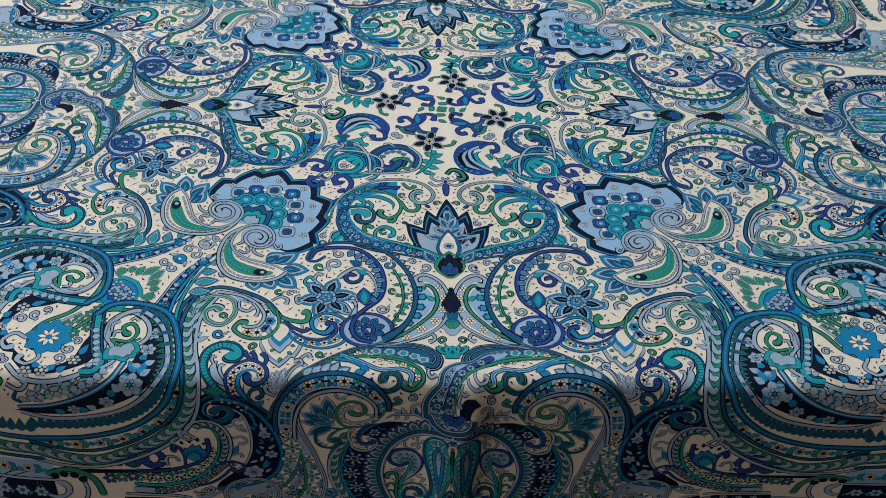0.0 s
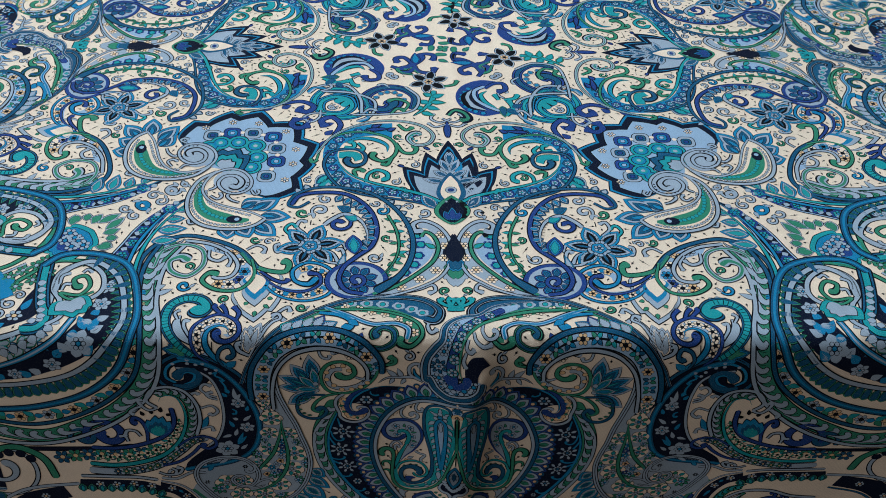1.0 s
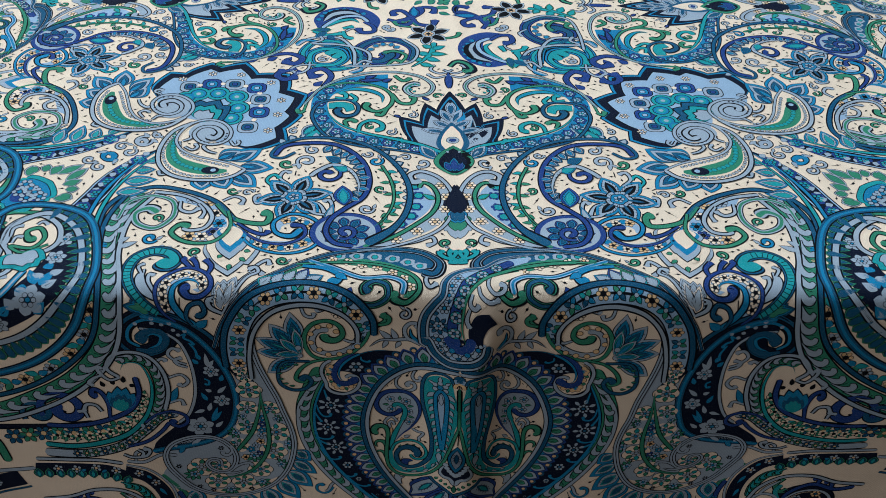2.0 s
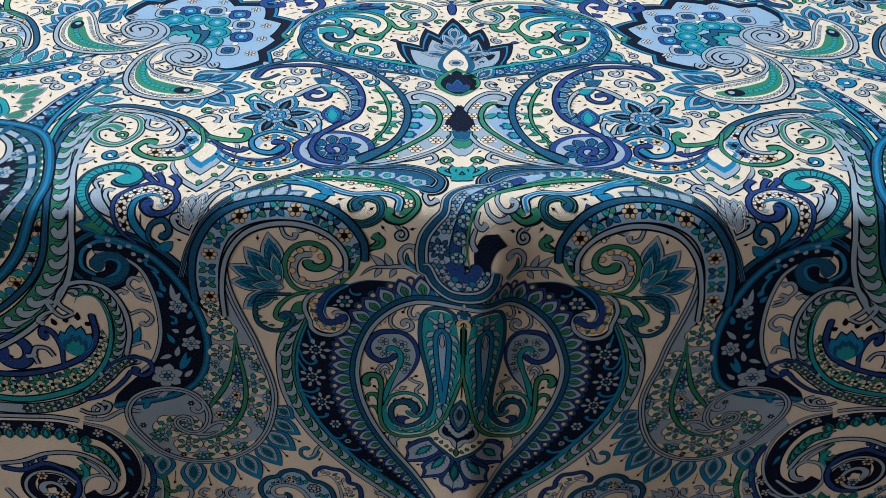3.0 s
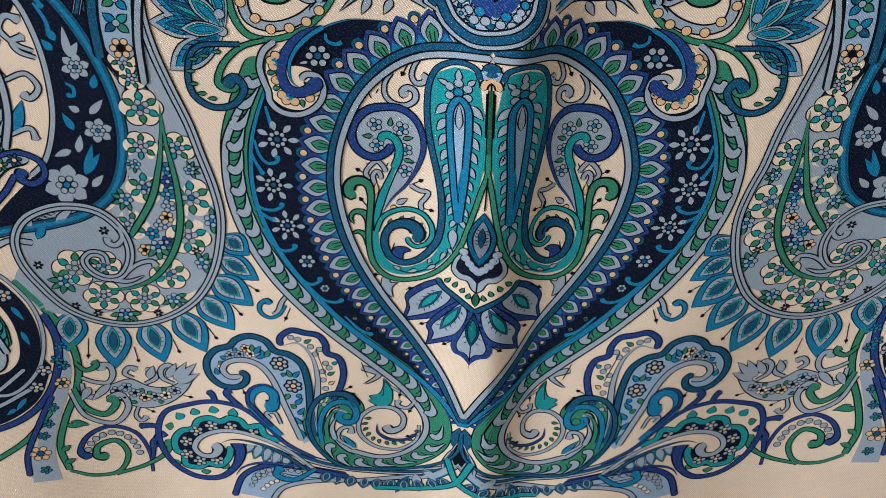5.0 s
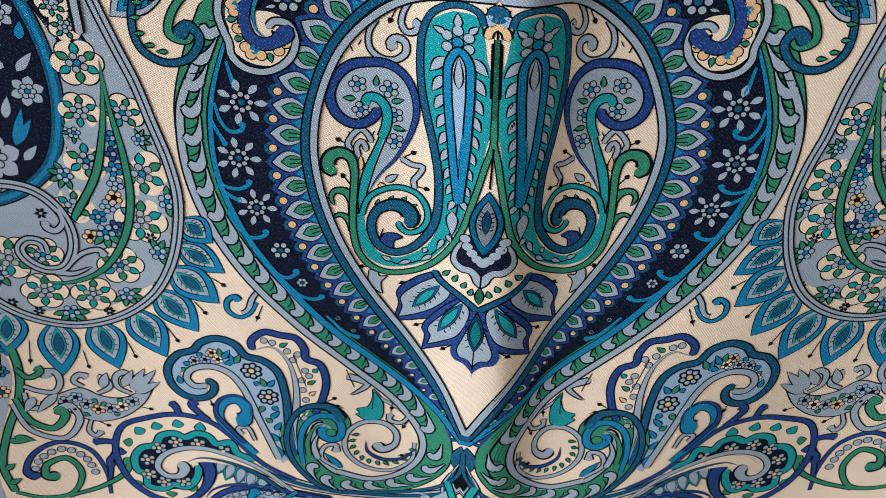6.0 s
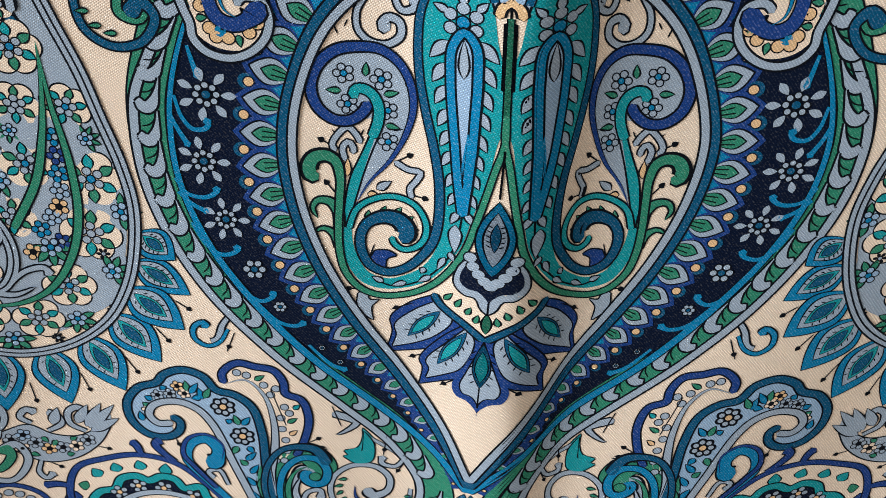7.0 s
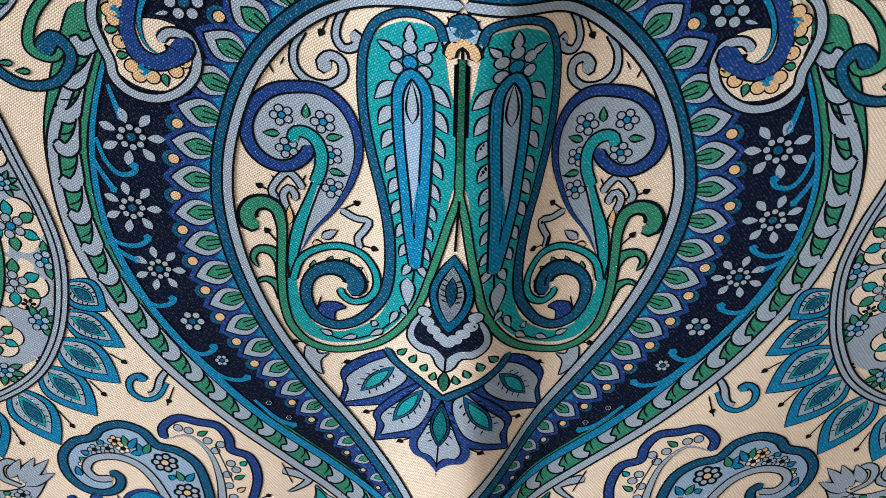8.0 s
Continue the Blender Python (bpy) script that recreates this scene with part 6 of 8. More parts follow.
curl(RB, 3.0, 75.6, 227.9, 8, 200, -1.1)
level(19)
leafto([(64.4, 258.9), (66.3, 239.2)], 12, RB, AZ, TQ, base=0.5)
# the round head
level(6)
blob(BK, 62, 283.3, 17.6, 1.15)
blob(RB, 62, 283.3, 17.0, 1.15)
blob(GY, 62, 283.3, 14.4, 1.15)
head = (62, 283.3)
for i in range(9):
    level(9)
    leaf(head[0] + 4.5 * math.cos(i * 0.698), head[1] + 4 * math.sin(i * 0.698), 9.5, 6.5, i * 40, RB, AZ, TE, base=0.6)
level(14)
curl(RB, 3.0, head[0], head[1], 6.5, 60, 1.2)
end("wedge", "royal blue crescent plume with round head")

begin("star_flower")
mid = (93.7, 251)
for i in range(6):
    level(0)
    leaf(mid[0], mid[1], 23, 13, 12 + i * 60, AZ, GY, BK, TE, base=0.55)
level(5)
blob(BK, mid[0], mid[1], 8.6, 1, 12, 5, 0.16)
blob(GY, mid[0], mid[1], 7.8, 1, 12, 5, 0.16)
blob(BK, mid[0], mid[1], 5.6, 1, 12, 5, 0.16)
blob(AZ, mid[0], mid[1], 5.0, 1, 12, 5, 0.16)
posy(mid[0], mid[1], 3.4, 5, GY, TE)
for p, d in (([(106.4, 241.2), (111.2, 233.9), (107.5, 228.2), (102.9, 232.7)], TQ), ([(97.9, 238.4), (103.7, 231.6), (101.4, 224.7), (97, 227)], GY), ([(110.3, 254.9), (114.4, 257.7), (115.9, 250.6), (112.5, 249.5)], GY), ([(79.7, 248.2), (72.8, 248.1), (70.8, 253.6), (74.8, 255.8)], GY)):
    level(0)
    hook(d, 2.2, p)
for p in ([(95, 229.8), (94.7, 224)], [(113.9, 242.9), (117.6, 240.7)], [(79.1, 259), (75.5, 262.2)], [(104.2, 264.5), (106.6, 268.8)], [(85.5, 239.4), (83, 234.8)]):
    level(0)
    st(BK, 0.8, p, "r", 0)
end("wedge", "blue star flower with black hearts")

begin("grey_sprig")
st(GY, 2.6, [(72.6, 279.9), (75.4, 265.4), (79.2, 257.4), (84.5, 254.7)], "t")
level(2)
hook(GY, 2.4, [(75.2, 268), (81.1, 266.5), (84.8, 261.2), (80.8, 259)])
level(2)
hook(GY, 2.2, [(74, 270.6), (71.2, 260.1), (73.6, 253.6), (76.9, 255.8)])
level(3)
leafto([(73.6, 275.8), (70.7, 257.4)], 6, AZ, GY)
for p in ([(134.3, 255.1), (127.9, 250.7), (122.4, 253.9), (123.5, 259.3)], [(110.3, 318.3), (105, 310.3), (101.5, 308), (99.9, 312.6)], [(115.8, 329.2), (110.1, 320.9), (105.7, 317.1), (102.2, 320.9)], [(72.8, 295.8), (68.3, 290.9), (70.4, 285.9)]):
    end("wedge") if motif["grids"] else None
    begin("tendril")
    hook(GY, 2.2, p)
end("wedge")
begin("grey_leaf_sprig")
for p, w in (([(120.6, 340.5), (122.4, 324.4)], 10), ([(120.6, 340.5), (116.3, 322)], 10), ([(120.6, 340.5), (127.7, 329.3)], 9)):
    level(2)
    leafto(p, w, GY, GY, base=0.4)
end("wedge", "grey sprig")

begin("azure_boteh")
fill(LB, [(121.9, 283.7), (108.7, 295), (93.5, 299.8), (81, 294.9), (76.5, 283.4), (82.5, 273.8), (93.6, 270.7), (101.2, 277), (99.4, 283.6)], [(122.3, 281.2), (107.8, 290.1), (94.4, 292), (86.6, 288.5), (85.6, 282), (89.4, 277.9), (94.5, 276.9), (97.6, 279), (98.2, 282.1)])
for x, y, d in ((117.8, 289.2, OC), (108.8, 294.6, CR), (100.3, 296.9, OC), (91.6, 296.9, CR), (84.4, 293.9, OC), (79.8, 287, CR), (81.6, 278.9, OC), (88.2, 273.8, CR), (95.9, 273.9, OC)):
    level(3)
    posy(x, y, 3.0, 5, d, BK)
for x, y in ((113, 292.6), (104.4, 296), (96, 297.9), (87.8, 295.9), (81.7, 290.9), (79.2, 282.9), (84.6, 275.8), (92.4, 272.3)):
    level(3)
    dot(x, y, 1.9, AZ, BK)
level(5)
bands([(125.7, 276.1), (111.9, 296), (93.2, 302.2), (79.2, 296.8), (74.2, 283.9), (81.3, 271.7), (93.8, 267.6), (102.5, 274.9), (100.2, 284.6), (91.6, 287.5), (86.4, 281)], (2.8, BK), (2.1, AZ), ends="k")
level(5)
bands([(122.4, 280.2), (107.5, 292.1), (93.5, 294), (84.5, 287), (86, 278.9), (93.5, 277.4)], (2.6, BK), (2.0, RB), ends="k")
level(5)
hook(RB, 2.4, [(123, 276.1), (113.6, 283.7), (106.7, 286.1), (103.8, 282.6)])
level(5)
hook(GN, 3.6, [(137.4, 257.8), (127.2, 270.9), (116.4, 276), (107, 276), (105.9, 268.7), (110.9, 265.6)])
end("wedge", "small azure curled boteh")

begin("shield_leaf")
foot = [(126, 278.7)][0]
fan(foot, [(130.6, 301), (120.9, 322.7), (111.1, 312.7), (110.2, 296), (126, 315.1)], 24, (1.0, BK), (0.97, GY), (0.88, BK), (0.86, CR))
fan(foot, [(127.6, 293.7), (122, 308.1), (116.7, 300.9)], 16, (1.0, BK), (0.96, GY), (0.78, AZ), (0.6, CR))
level(10)
for p in ([(127, 303.4), (128.7, 306.7)], [(121.5, 311.4), (121.3, 317.2)], [(116.9, 305.7), (113.2, 309.5)], [(115.5, 299.9), (111.5, 300.9)]):
    level(10)
    leafto(p, 3.4, GN)
end("wedge", "cream shield leaf")

begin("green_end_scroll")
fill(LB, [(164.9, 246.6), (146.7, 252.4), (131.6, 268.4), (128.7, 282.2), (137.1, 291.3), (150.6, 289.4)], [(160, 255.3), (147.2, 260.6), (138, 271), (136.6, 278.7), (141.7, 283.8), (150.7, 285.4)])
for x, y, d in ((151.6, 254.1, GY), (143, 258.9, OC), (136.2, 266.8, CR), (133.1, 276.2, AZ), (135.1, 283.8, RB), (141, 287.8, CR), (147.7, 287.4, OC)):
    level(3)
    posy(x, y, 4.2, 6, d, BK)
level(5)
bands([(200.3, 281.7), (200.2, 263.5), (192.2, 248.9), (176.3, 241.1), (156.4, 245.4), (137.6, 256.2), (124.8, 273.5)], (3.2, BK), (2.5, TE))
level(7)
bands([(129.7, 264.7), (126.4, 280.2), (133.7, 292.3), (148.4, 292.4), (158.3, 283.9), (154.6, 277.3), (148.5, 279.3)], (3.4, BK), (2.6, GN), ends="k")
level(7)
bands([(175.5, 245.6), (157.4, 249.8), (144, 259.5), (138, 271), (140.7, 280.3), (148.6, 282.4), (153, 280.4)], (2.8, BK), (2.1, GY), ends="r")
level(5)
bands([(191.1, 271.4), (187.5, 255.4), (174.7, 249.9), (162.8, 255.3), (160.4, 270.1), (168.4, 280), (179.4, 275.4), (182, 266.1), (175.3, 261.8), (169.2, 266)], (4.6, BK), (3.9, GY), (2.0, GN), ends="k")
level(9)
hook(GY, 2.4, [(158.3, 255.2), (157, 263.3), (150.9, 265.9), (146.1, 261.6)])
level(9)
hook(GY, 2.0, [(147.6, 257.9), (143.1, 265.8), (144.5, 272.1)])
for p in ([(189.9, 276.5), (184.7, 266.1)], [(188.1, 284.1), (183.9, 276.5)], [(186.3, 291.6), (180, 287.6)], [(184.5, 296.5), (174.8, 291.5)]):
    level(4)
    leafto(p, 5, GY)
end("wedge", "scroll with a green hook")

begin("column_band")
mid = [(181.4, 247), (190.9, 267.8), (190.2, 293.3), (182.8, 319.5), (180.4, 339.7), (189.1, 368), (209.5, 392.8), (235.3, 409.1), (260.5, 419.3), (285.0, 415.7), (307.5, 405.1)]
bands(mid, (11.5, BK), (10.8, GN))
level(2)
vine(mid, 9.5, 10, GY)
level(5)
bands([(189.9, 247.1), (197, 270.9), (194.7, 298.9), (188.6, 323.7), (187.5, 339.8), (195.8, 364.3), (215.8, 386.2), (242.3, 402.3), (266.5, 408.4), (288.6, 404.7), (307.4, 397)], (3.0, BK), (2.3, TE))
level(5)
bands([(172.9, 246.8), (183.8, 270.6), (183.5, 298.7), (177.6, 323.6), (175.7, 340.5), (184.2, 372.4), (205.7, 399.5), (232.7, 417.4), (259.9, 426.5), (287.3, 425.0), (312.3, 415.6)], (3.0, BK), (2.3, GY))
end("wedge", "green column band with grey leaf scrolls")

begin("ladder_comma")
body = [(156.1, 344.5), (164.9, 337.4), (171.6, 328.3), (174.7, 317.3), (172.6, 305.3), (163.9, 299.9), (154.7, 302.3), (151.2, 308.9), (154.5, 311.9), (159, 307)]
level(0)
fringe([(175.4, 310.4), (169.6, 297.4), (158, 294.6), (149.8, 302.2), (149.3, 310.8), (153.5, 315.7)], 5.2, 5.0, 6.0, -90, GY, base=0.7)
level(4)
bands(body, (9.0, BK), (8.4, TE), (5.4, BK), (5.0, TQ), ends="k")
level(9)
lay = 9
for x, y, a, s in along([(156.1, 344.5), (164.9, 337.4), (171.6, 328.3), (174.7, 317.3), (172.6, 305.3), (163.9, 299.9), (156.3, 300.8)], 3.0):
    level(lay)
    c, e = math.cos(radians(a + 90)), math.sin(radians(a + 90))
    st(BK, 0.5, [(x - 2.4 * c, y - 2.4 * e), (x + 2.4 * c, y + 2.4 * e)], "r", 0)
level(2)
st(GY, 5, [(156.7, 337.3), (163.9, 330.2), (166.9, 322.3), (165.6, 315.1)], "b")
level(4)
hook(GY, 2.2, [(157.9, 332.6), (162.1, 325.1), (162, 319.7), (159.2, 321.6)])
level(4)
hook(GY, 2.0, [(166.9, 319.1), (169.4, 312.8), (166.3, 310.2)])
for p in ([(159.7, 344.5), (168.7, 340.9)], [(161.7, 342.1), (174.4, 339.8)], [(159.5, 343.3), (170.7, 336.9)]):
    level(1)
    leafto(p, 8, TE, AZ, GN)
end("wedge", "petrol blue comma with ladder stripes")

begin("royal_ring_scroll")
level(0)
fill(LB, [(153.8, 344.4), (155.7, 335.4), (155.6, 328.2), (151, 321.4), (141.7, 318), (133.1, 322.4), (131, 329.9), (135.1, 332.8)], [(146.9, 345.6), (148.5, 337.2), (148.2, 330.1), (145.1, 325.4), (139.9, 324.3), (135.5, 326.9), (134.3, 329.9), (138, 331.2)])
for x, y in ((153.1, 336.1), (153.7, 331.4), (152, 327.1), (148.8, 322.9), (144.5, 320.7), (139.2, 321), (134.5, 323.9), (133, 328.7), (151.7, 340.7)):
    level(2)
    posy(x, y, 3.2, 5, CR, BK)
level(4)
bands([(137.4, 352.4), (144.4, 344.3), (148.5, 336.7), (147.5, 329.1), (141, 324.8), (135.5, 327.4), (135.2, 331.2)], (3.6, BK), (2.9, AZ), ends="t")
level(7)
bands([(147.6, 349.7), (154.2, 342.5), (157.1, 334.9), (156.7, 327.1), (151.4, 319.5), (142.5, 314.6), (131.8, 320.5), (128.7, 329.4), (133.2, 334.7), (140.2, 334.8), (142.7, 330.7), (139.1, 329)], (3.0, BK), (2.4, RB), ends="k")
for p in ([(140.4, 315.5), (144.5, 310.7), (146.8, 307.3), (144.8, 305.7)], [(131.8, 320.5), (130.8, 313.4), (135.2, 307)], [(137.3, 316.7), (139.9, 309.6), (142.9, 305.7)]):
    level(7)
    hook(RB, 2.8, p)
level(7)
bands([(139.3, 352.5), (141.5, 345.6), (139.2, 339.9), (133.7, 338.4), (131.7, 343), (134.4, 345.5), (136, 343.8)], (3.0, BK), (2.4, TE), ends="k")
level(3)
st(BK, 0.6, [(144.5, 335.3), (144.4, 344.3)], "r", 0)
level(5)
leafto([(137.1, 353.9), (130.7, 348.1)], 6, AZ)
for p, w in (([(121.7, 341.6), (125.5, 326)], 9), ([(121.7, 341.6), (116.5, 323.1)], 9), ([(122.3, 342.9), (126.2, 332.3)], 8)):
    level(2)
    leafto(p, w, GY, CR, GY, base=0.4)
level(4)
hook(GY, 2.6, [(122.4, 344.1), (128.7, 340.5), (129.7, 337), (126.2, 336.5)])
level(4)
bands([(122.4, 344.1), (115.7, 332.2), (109.6, 321.5), (105.4, 318.1), (107.3, 313.9), (111.1, 316.3)], (2.4, BK), (1.8, GY), ends="k")
end("wedge", "royal blue ring scroll with horns")

begin("dark_curl")
bands([(112.9, 403.9), (124.6, 378.8), (136.2, 359.6), (150.9, 348.4), (164.6, 345.9), (175.6, 352.9), (178.3, 365.1), (171.5, 372.7), (160.3, 369.6), (156.4, 361.9), (160.9, 357), (166.4, 360)], (12, BK), (11, NV), ends="k")
level(2)
bands([(112.5, 400.6), (122.9, 375.7), (134.5, 356.7), (149.3, 345.7), (164.3, 343.8), (176.5, 351.5), (180.2, 366), (171.9, 374.8), (159, 371.7), (153.9, 361.8), (158.1, 355)], (2.8, BK), (2.2, TE))
level(2)
bands([(142.9, 356.8), (152.6, 351.2), (164, 348.5), (173, 354.3), (175.2, 363.9), (169.9, 368.8)], (2.4, BK), (1.8, AZ))
for x, y in ((169.3, 351.4), (160.2, 347.7), (151.4, 351.2), (144.1, 356.8)):
    level(4)
    dot(x, y, 1.2, GY, None)
end("wedge", "dark petrol curl")

begin("shoulder_arch")
fill(TE, [(123.3, 350.5), (111, 332.3), (91.7, 314.9), (67.3, 302.5), (38.4, 299), (18.9, 302.7), (11.7, 310.7), (14.8, 317.8)], [(116.9, 350.4), (103.1, 332.3), (85.4, 314.9), (63.7, 307.7), (38, 309), (23.4, 316.6), (18.6, 318.6), (16.1, 317.8)])
level(2)
fill(GN, [(94.7, 317), (79.6, 309.2), (60.7, 305.3), (38, 309), (25, 316.6), (20, 327.2), (23.1, 335.1)], [(91.3, 319), (77.7, 312.5), (60.2, 311), (40.9, 315.4), (29.6, 322.3), (27.2, 328.8), (28.5, 335.1)])
for x, y in ((66.9, 307.3), (58.8, 308.6), (50.6, 311.4), (42.6, 313.2), (34.4, 317.5), (28.6, 322.3), (24.7, 328.8)):
    level(4)
    posy(x, y, 3.0, 5, CR, OC)
for x, y in ((64, 303.9), (54.3, 303.8), (44.6, 304.3), (34.9, 305.6), (26.8, 308.4), (20.3, 311.7)):
    level(4)
    blob(GY, x, y, 3.2, 1.3, 0, 5, 0.2)
    dot(x, y, 1.6, TQ)
level(6)
bands([(130.6, 369.3), (123.3, 350.5), (111, 333), (91.6, 315.8), (67.4, 302), (38.5, 297.5), (18.3, 300.7), (9.8, 309.7), (12.9, 318.5), (19.3, 316.2)], (4.8, BK), (4.0, GY), (2.4, BK), (2.0, TE), ends="k")
level(10)
bands([(85.8, 311.1), (60.4, 309.1), (37.8, 312.2), (23.3, 320.5), (20, 330.4), (27.2, 337.7), (33.5, 335.1), (31.6, 331.3)], (2.8, BK), (2.1, GN), ends="k")
level(10)
bands([(79.7, 307.8), (66.4, 313.8), (50, 322.4), (35.9, 321.6), (28.5, 326.3), (29.1, 333.5)], (3.6, BK), (2.8, LB), (1.4, AZ), ends="r")
level(10)
hook(AZ, 4.0, [(82.4, 312.5), (69.5, 314.7), (62.1, 320.7), (64.1, 325.8), (68.2, 324.2)])
level(12)
leafto([(64.4, 318.8), (57.8, 324.1)], 6, AZ)
level(10)
bands([(53, 337.8), (43.5, 339.1), (36.6, 334.5), (37.3, 327.6), (43.6, 325), (48.3, 328.9), (46, 332.7)], (5.4, BK), (4.6, GN), (2.6, BK), (2.2, TE), ends="k")
level(10)
fill(TE, [(114.8, 346), (103.2, 330.7), (87.6, 325.9), (68.6, 330.6), (53, 341.9)], [(113.9, 351.3), (100, 335.4), (85.9, 330.7), (68.6, 335.3), (54.8, 346.5)])
level(12)
leafto([(59.2, 338.5), (55.5, 328.9)], 7, RB)
for p, d in (([(103.2, 329.2), (97.4, 320.8)], TQ), ([(97, 327.5), (91.4, 318.2)], AZ), ([(90.8, 325.9), (85.3, 315.7)], GN), ([(84.5, 325.9), (79, 314.8)], RB), ([(79.8, 325.9), (70.6, 320.7)], AZ)):
    level(12)
    leafto(p, 9, d, GY)
level(12)
for x, y in ((100.1, 338.7), (93.7, 335.4), (85.9, 334.4), (78.1, 336.3), (70.3, 339.2), (62.6, 343.8)):
    level(12)
    posy(x, y, 3.6, 6, GN if x > 85 else CR, OC)
level(6)
hook(GY, 2.2, [(13.9, 316.6), (16.9, 323.9), (14.7, 328.8), (10.6, 326.2)])
level(6)
hook(GN, 2.4, [(53.1, 343.7), (44, 352.3), (37.4, 347.7), (39.9, 343.6)])
end("wedge", "shoulder arch of blue and green plumes")

begin("arch_flower_band")
level(22)
mid = [(118.6, 385.1), (118.3, 369.6), (115.0, 354.8), (108.7, 342.5), (99.1, 335.6), (86.2, 332.5), (72.2, 333.2), (60.1, 338.1), (51.9, 346.3), (48.1, 356.9)]
bands(mid, (10.6, BK), (10.0, LB))
for i, (x, y, a, s) in enumerate(along(mid, 8.5)):
    level(24)
    if i % 3 == 0:
        posy(x, y, 4.0, 6, OC, BK)
    else:
        for j, t in enumerate((50, -50, 130, -130)):
            level(24 + 2 * (j % 2))
            leaf(x, y, 5.2, 3.4, a + t, (GN, AZ, TQ, TE)[(i + j) % 4], base=0.5)
        level(28)
        dot(x, y, 1.1, GY)
level(28)
bands([(113.4, 394.7), (112.3, 375.6), (107.3, 356.2), (98.3, 344.2), (85.1, 339.5), (70.4, 340.3), (58.9, 345.8), (53.3, 355.5), (53.3, 365.1)], (2.6, BK), (1.9, GY))
level(28)
bands([(126.0, 385.1), (125.4, 368.2), (120.8, 350.6), (110.5, 336.3), (96.2, 328.9), (79.5, 326.5), (64.8, 329.5), (52.1, 337.1), (44.8, 347.2), (44.3, 359.7)], (3.4, BK), (2.7, TE))
end("wedge", "pale blue arch band with small flowers")

begin("mint_spray")
for p in ([(-4.5, 309.0), (1.6, 306.0), (6.0, 304.9), (10.0, 301.0), (9.0, 299.0)], [(-5.2, 309.0), (-0.0, 308.9), (4.7, 300.1), (2.6, 298.1)], [(-4.5, 308.1), (-1.1, 300.2), (-2.2, 298.2)]):
    level(8)
    hook(TQ, 2.6, p)
end("wedge", "turquoise spray")

begin("heart_scroll")
fill(AZ, [(0.5, 212.6), (22.1, 202.9), (40.4, 198.4), (58.8, 195.6), (75.8, 186.3), (85.3, 172.2), (90.8, 157.0), (89.0, 136.2), (77.1, 120.7), (57.4, 111.4), (41.2, 109.8)], [(0.3, 207.4), (22.0, 195.7), (40.4, 190.0), (59.1, 183.9), (72.7, 173.7), (79.0, 160.5), (80.5, 148.3), (76.4, 136.3), (66.8, 129.0), (52.9, 126.8), (41.0, 129.8)])
for i, (x, y, a, s) in enumerate(along([(11.2, 205.1), (40.4, 194.2), (59.0, 190.1), (74.2, 180.6), (82.5, 167.0), (85.8, 150.3), (80.5, 132.6), (67.1, 121.5), (53.1, 119.2)], 9.0)):
    level(2)
    blob(BK, x, y, 4.5, 1, 0, 6, 0.25)
    blob((TE, RB)[i % 2], x, y, 4.0, 1, 0, 6, 0.25)
    posy(x, y, 2.6, 5, LB, TQ)
level(8)
bands([(0.6, 214.4), (22.1, 205.2), (40.3, 200.8), (58.7, 197.4), (76.8, 188.7), (86.7, 173.4), (89.8, 160.3), (85.5, 148.2), (76.0, 144.2), (65.8, 145.0), (60.1, 152.7), (62.1, 162.1), (69.7, 164.0), (73.8, 157.9), (70.9, 153.9)], (2.9, BK), (2.2, TE), ends="k")
level(8)
fill(TQ, [(79.7, 148.3), (71.9, 147.0), (64.1, 149.9), (62.3, 156.7)], [(79.3, 155.1), (73.9, 155.2), (70.1, 153.9), (67.6, 159.3)], 0.5)
level(9)
bands([(0.4, 208.6), (18.3, 196.9), (36.7, 189.9), (55.4, 183.3), (70.8, 173.7), (79.0, 160.5), (80.4, 149.7)], (3.0, BK), (2.3, TQ), ends="t")
level(8)
bands([(95.4, 156.9), (92.6, 141.2), (84.7, 128.9), (71.1, 122.2), (55.0, 123.8), (42.6, 131.3), (37.7, 142.9), (40.8, 154.0), (48.4, 158.8), (55.4, 153.4), (53.3, 147.2)], (3.0, BK), (2.3, GN), ends="k")
level(8)
bands([(76.4, 136.3), (64.7, 130.5), (52.8, 132.8), (44.8, 140.1), (44.7, 148.5)], (4.0, BK), (3.2, TQ), (1.4, AZ), ends="b")
level(10)
bands([(95.9, 150.1), (86.6, 129.7), (72.5, 116.1), (53.4, 107.4), (33.1, 107.4), (17.8, 114.3), (10.8, 126.5), (15.0, 136.8), (24.4, 138.4), (29.1, 130.4), (24.3, 123.6), (19.1, 125.0)], (3.6, BK), (2.8, GY), (0.8, GN), ends="k")
level(10)
fringe([(23.2, 135.5), (28.3, 129.7), (24.3, 122.1), (17.9, 125.0)], 3.6, 3.2, 2.6, -90, TQ)
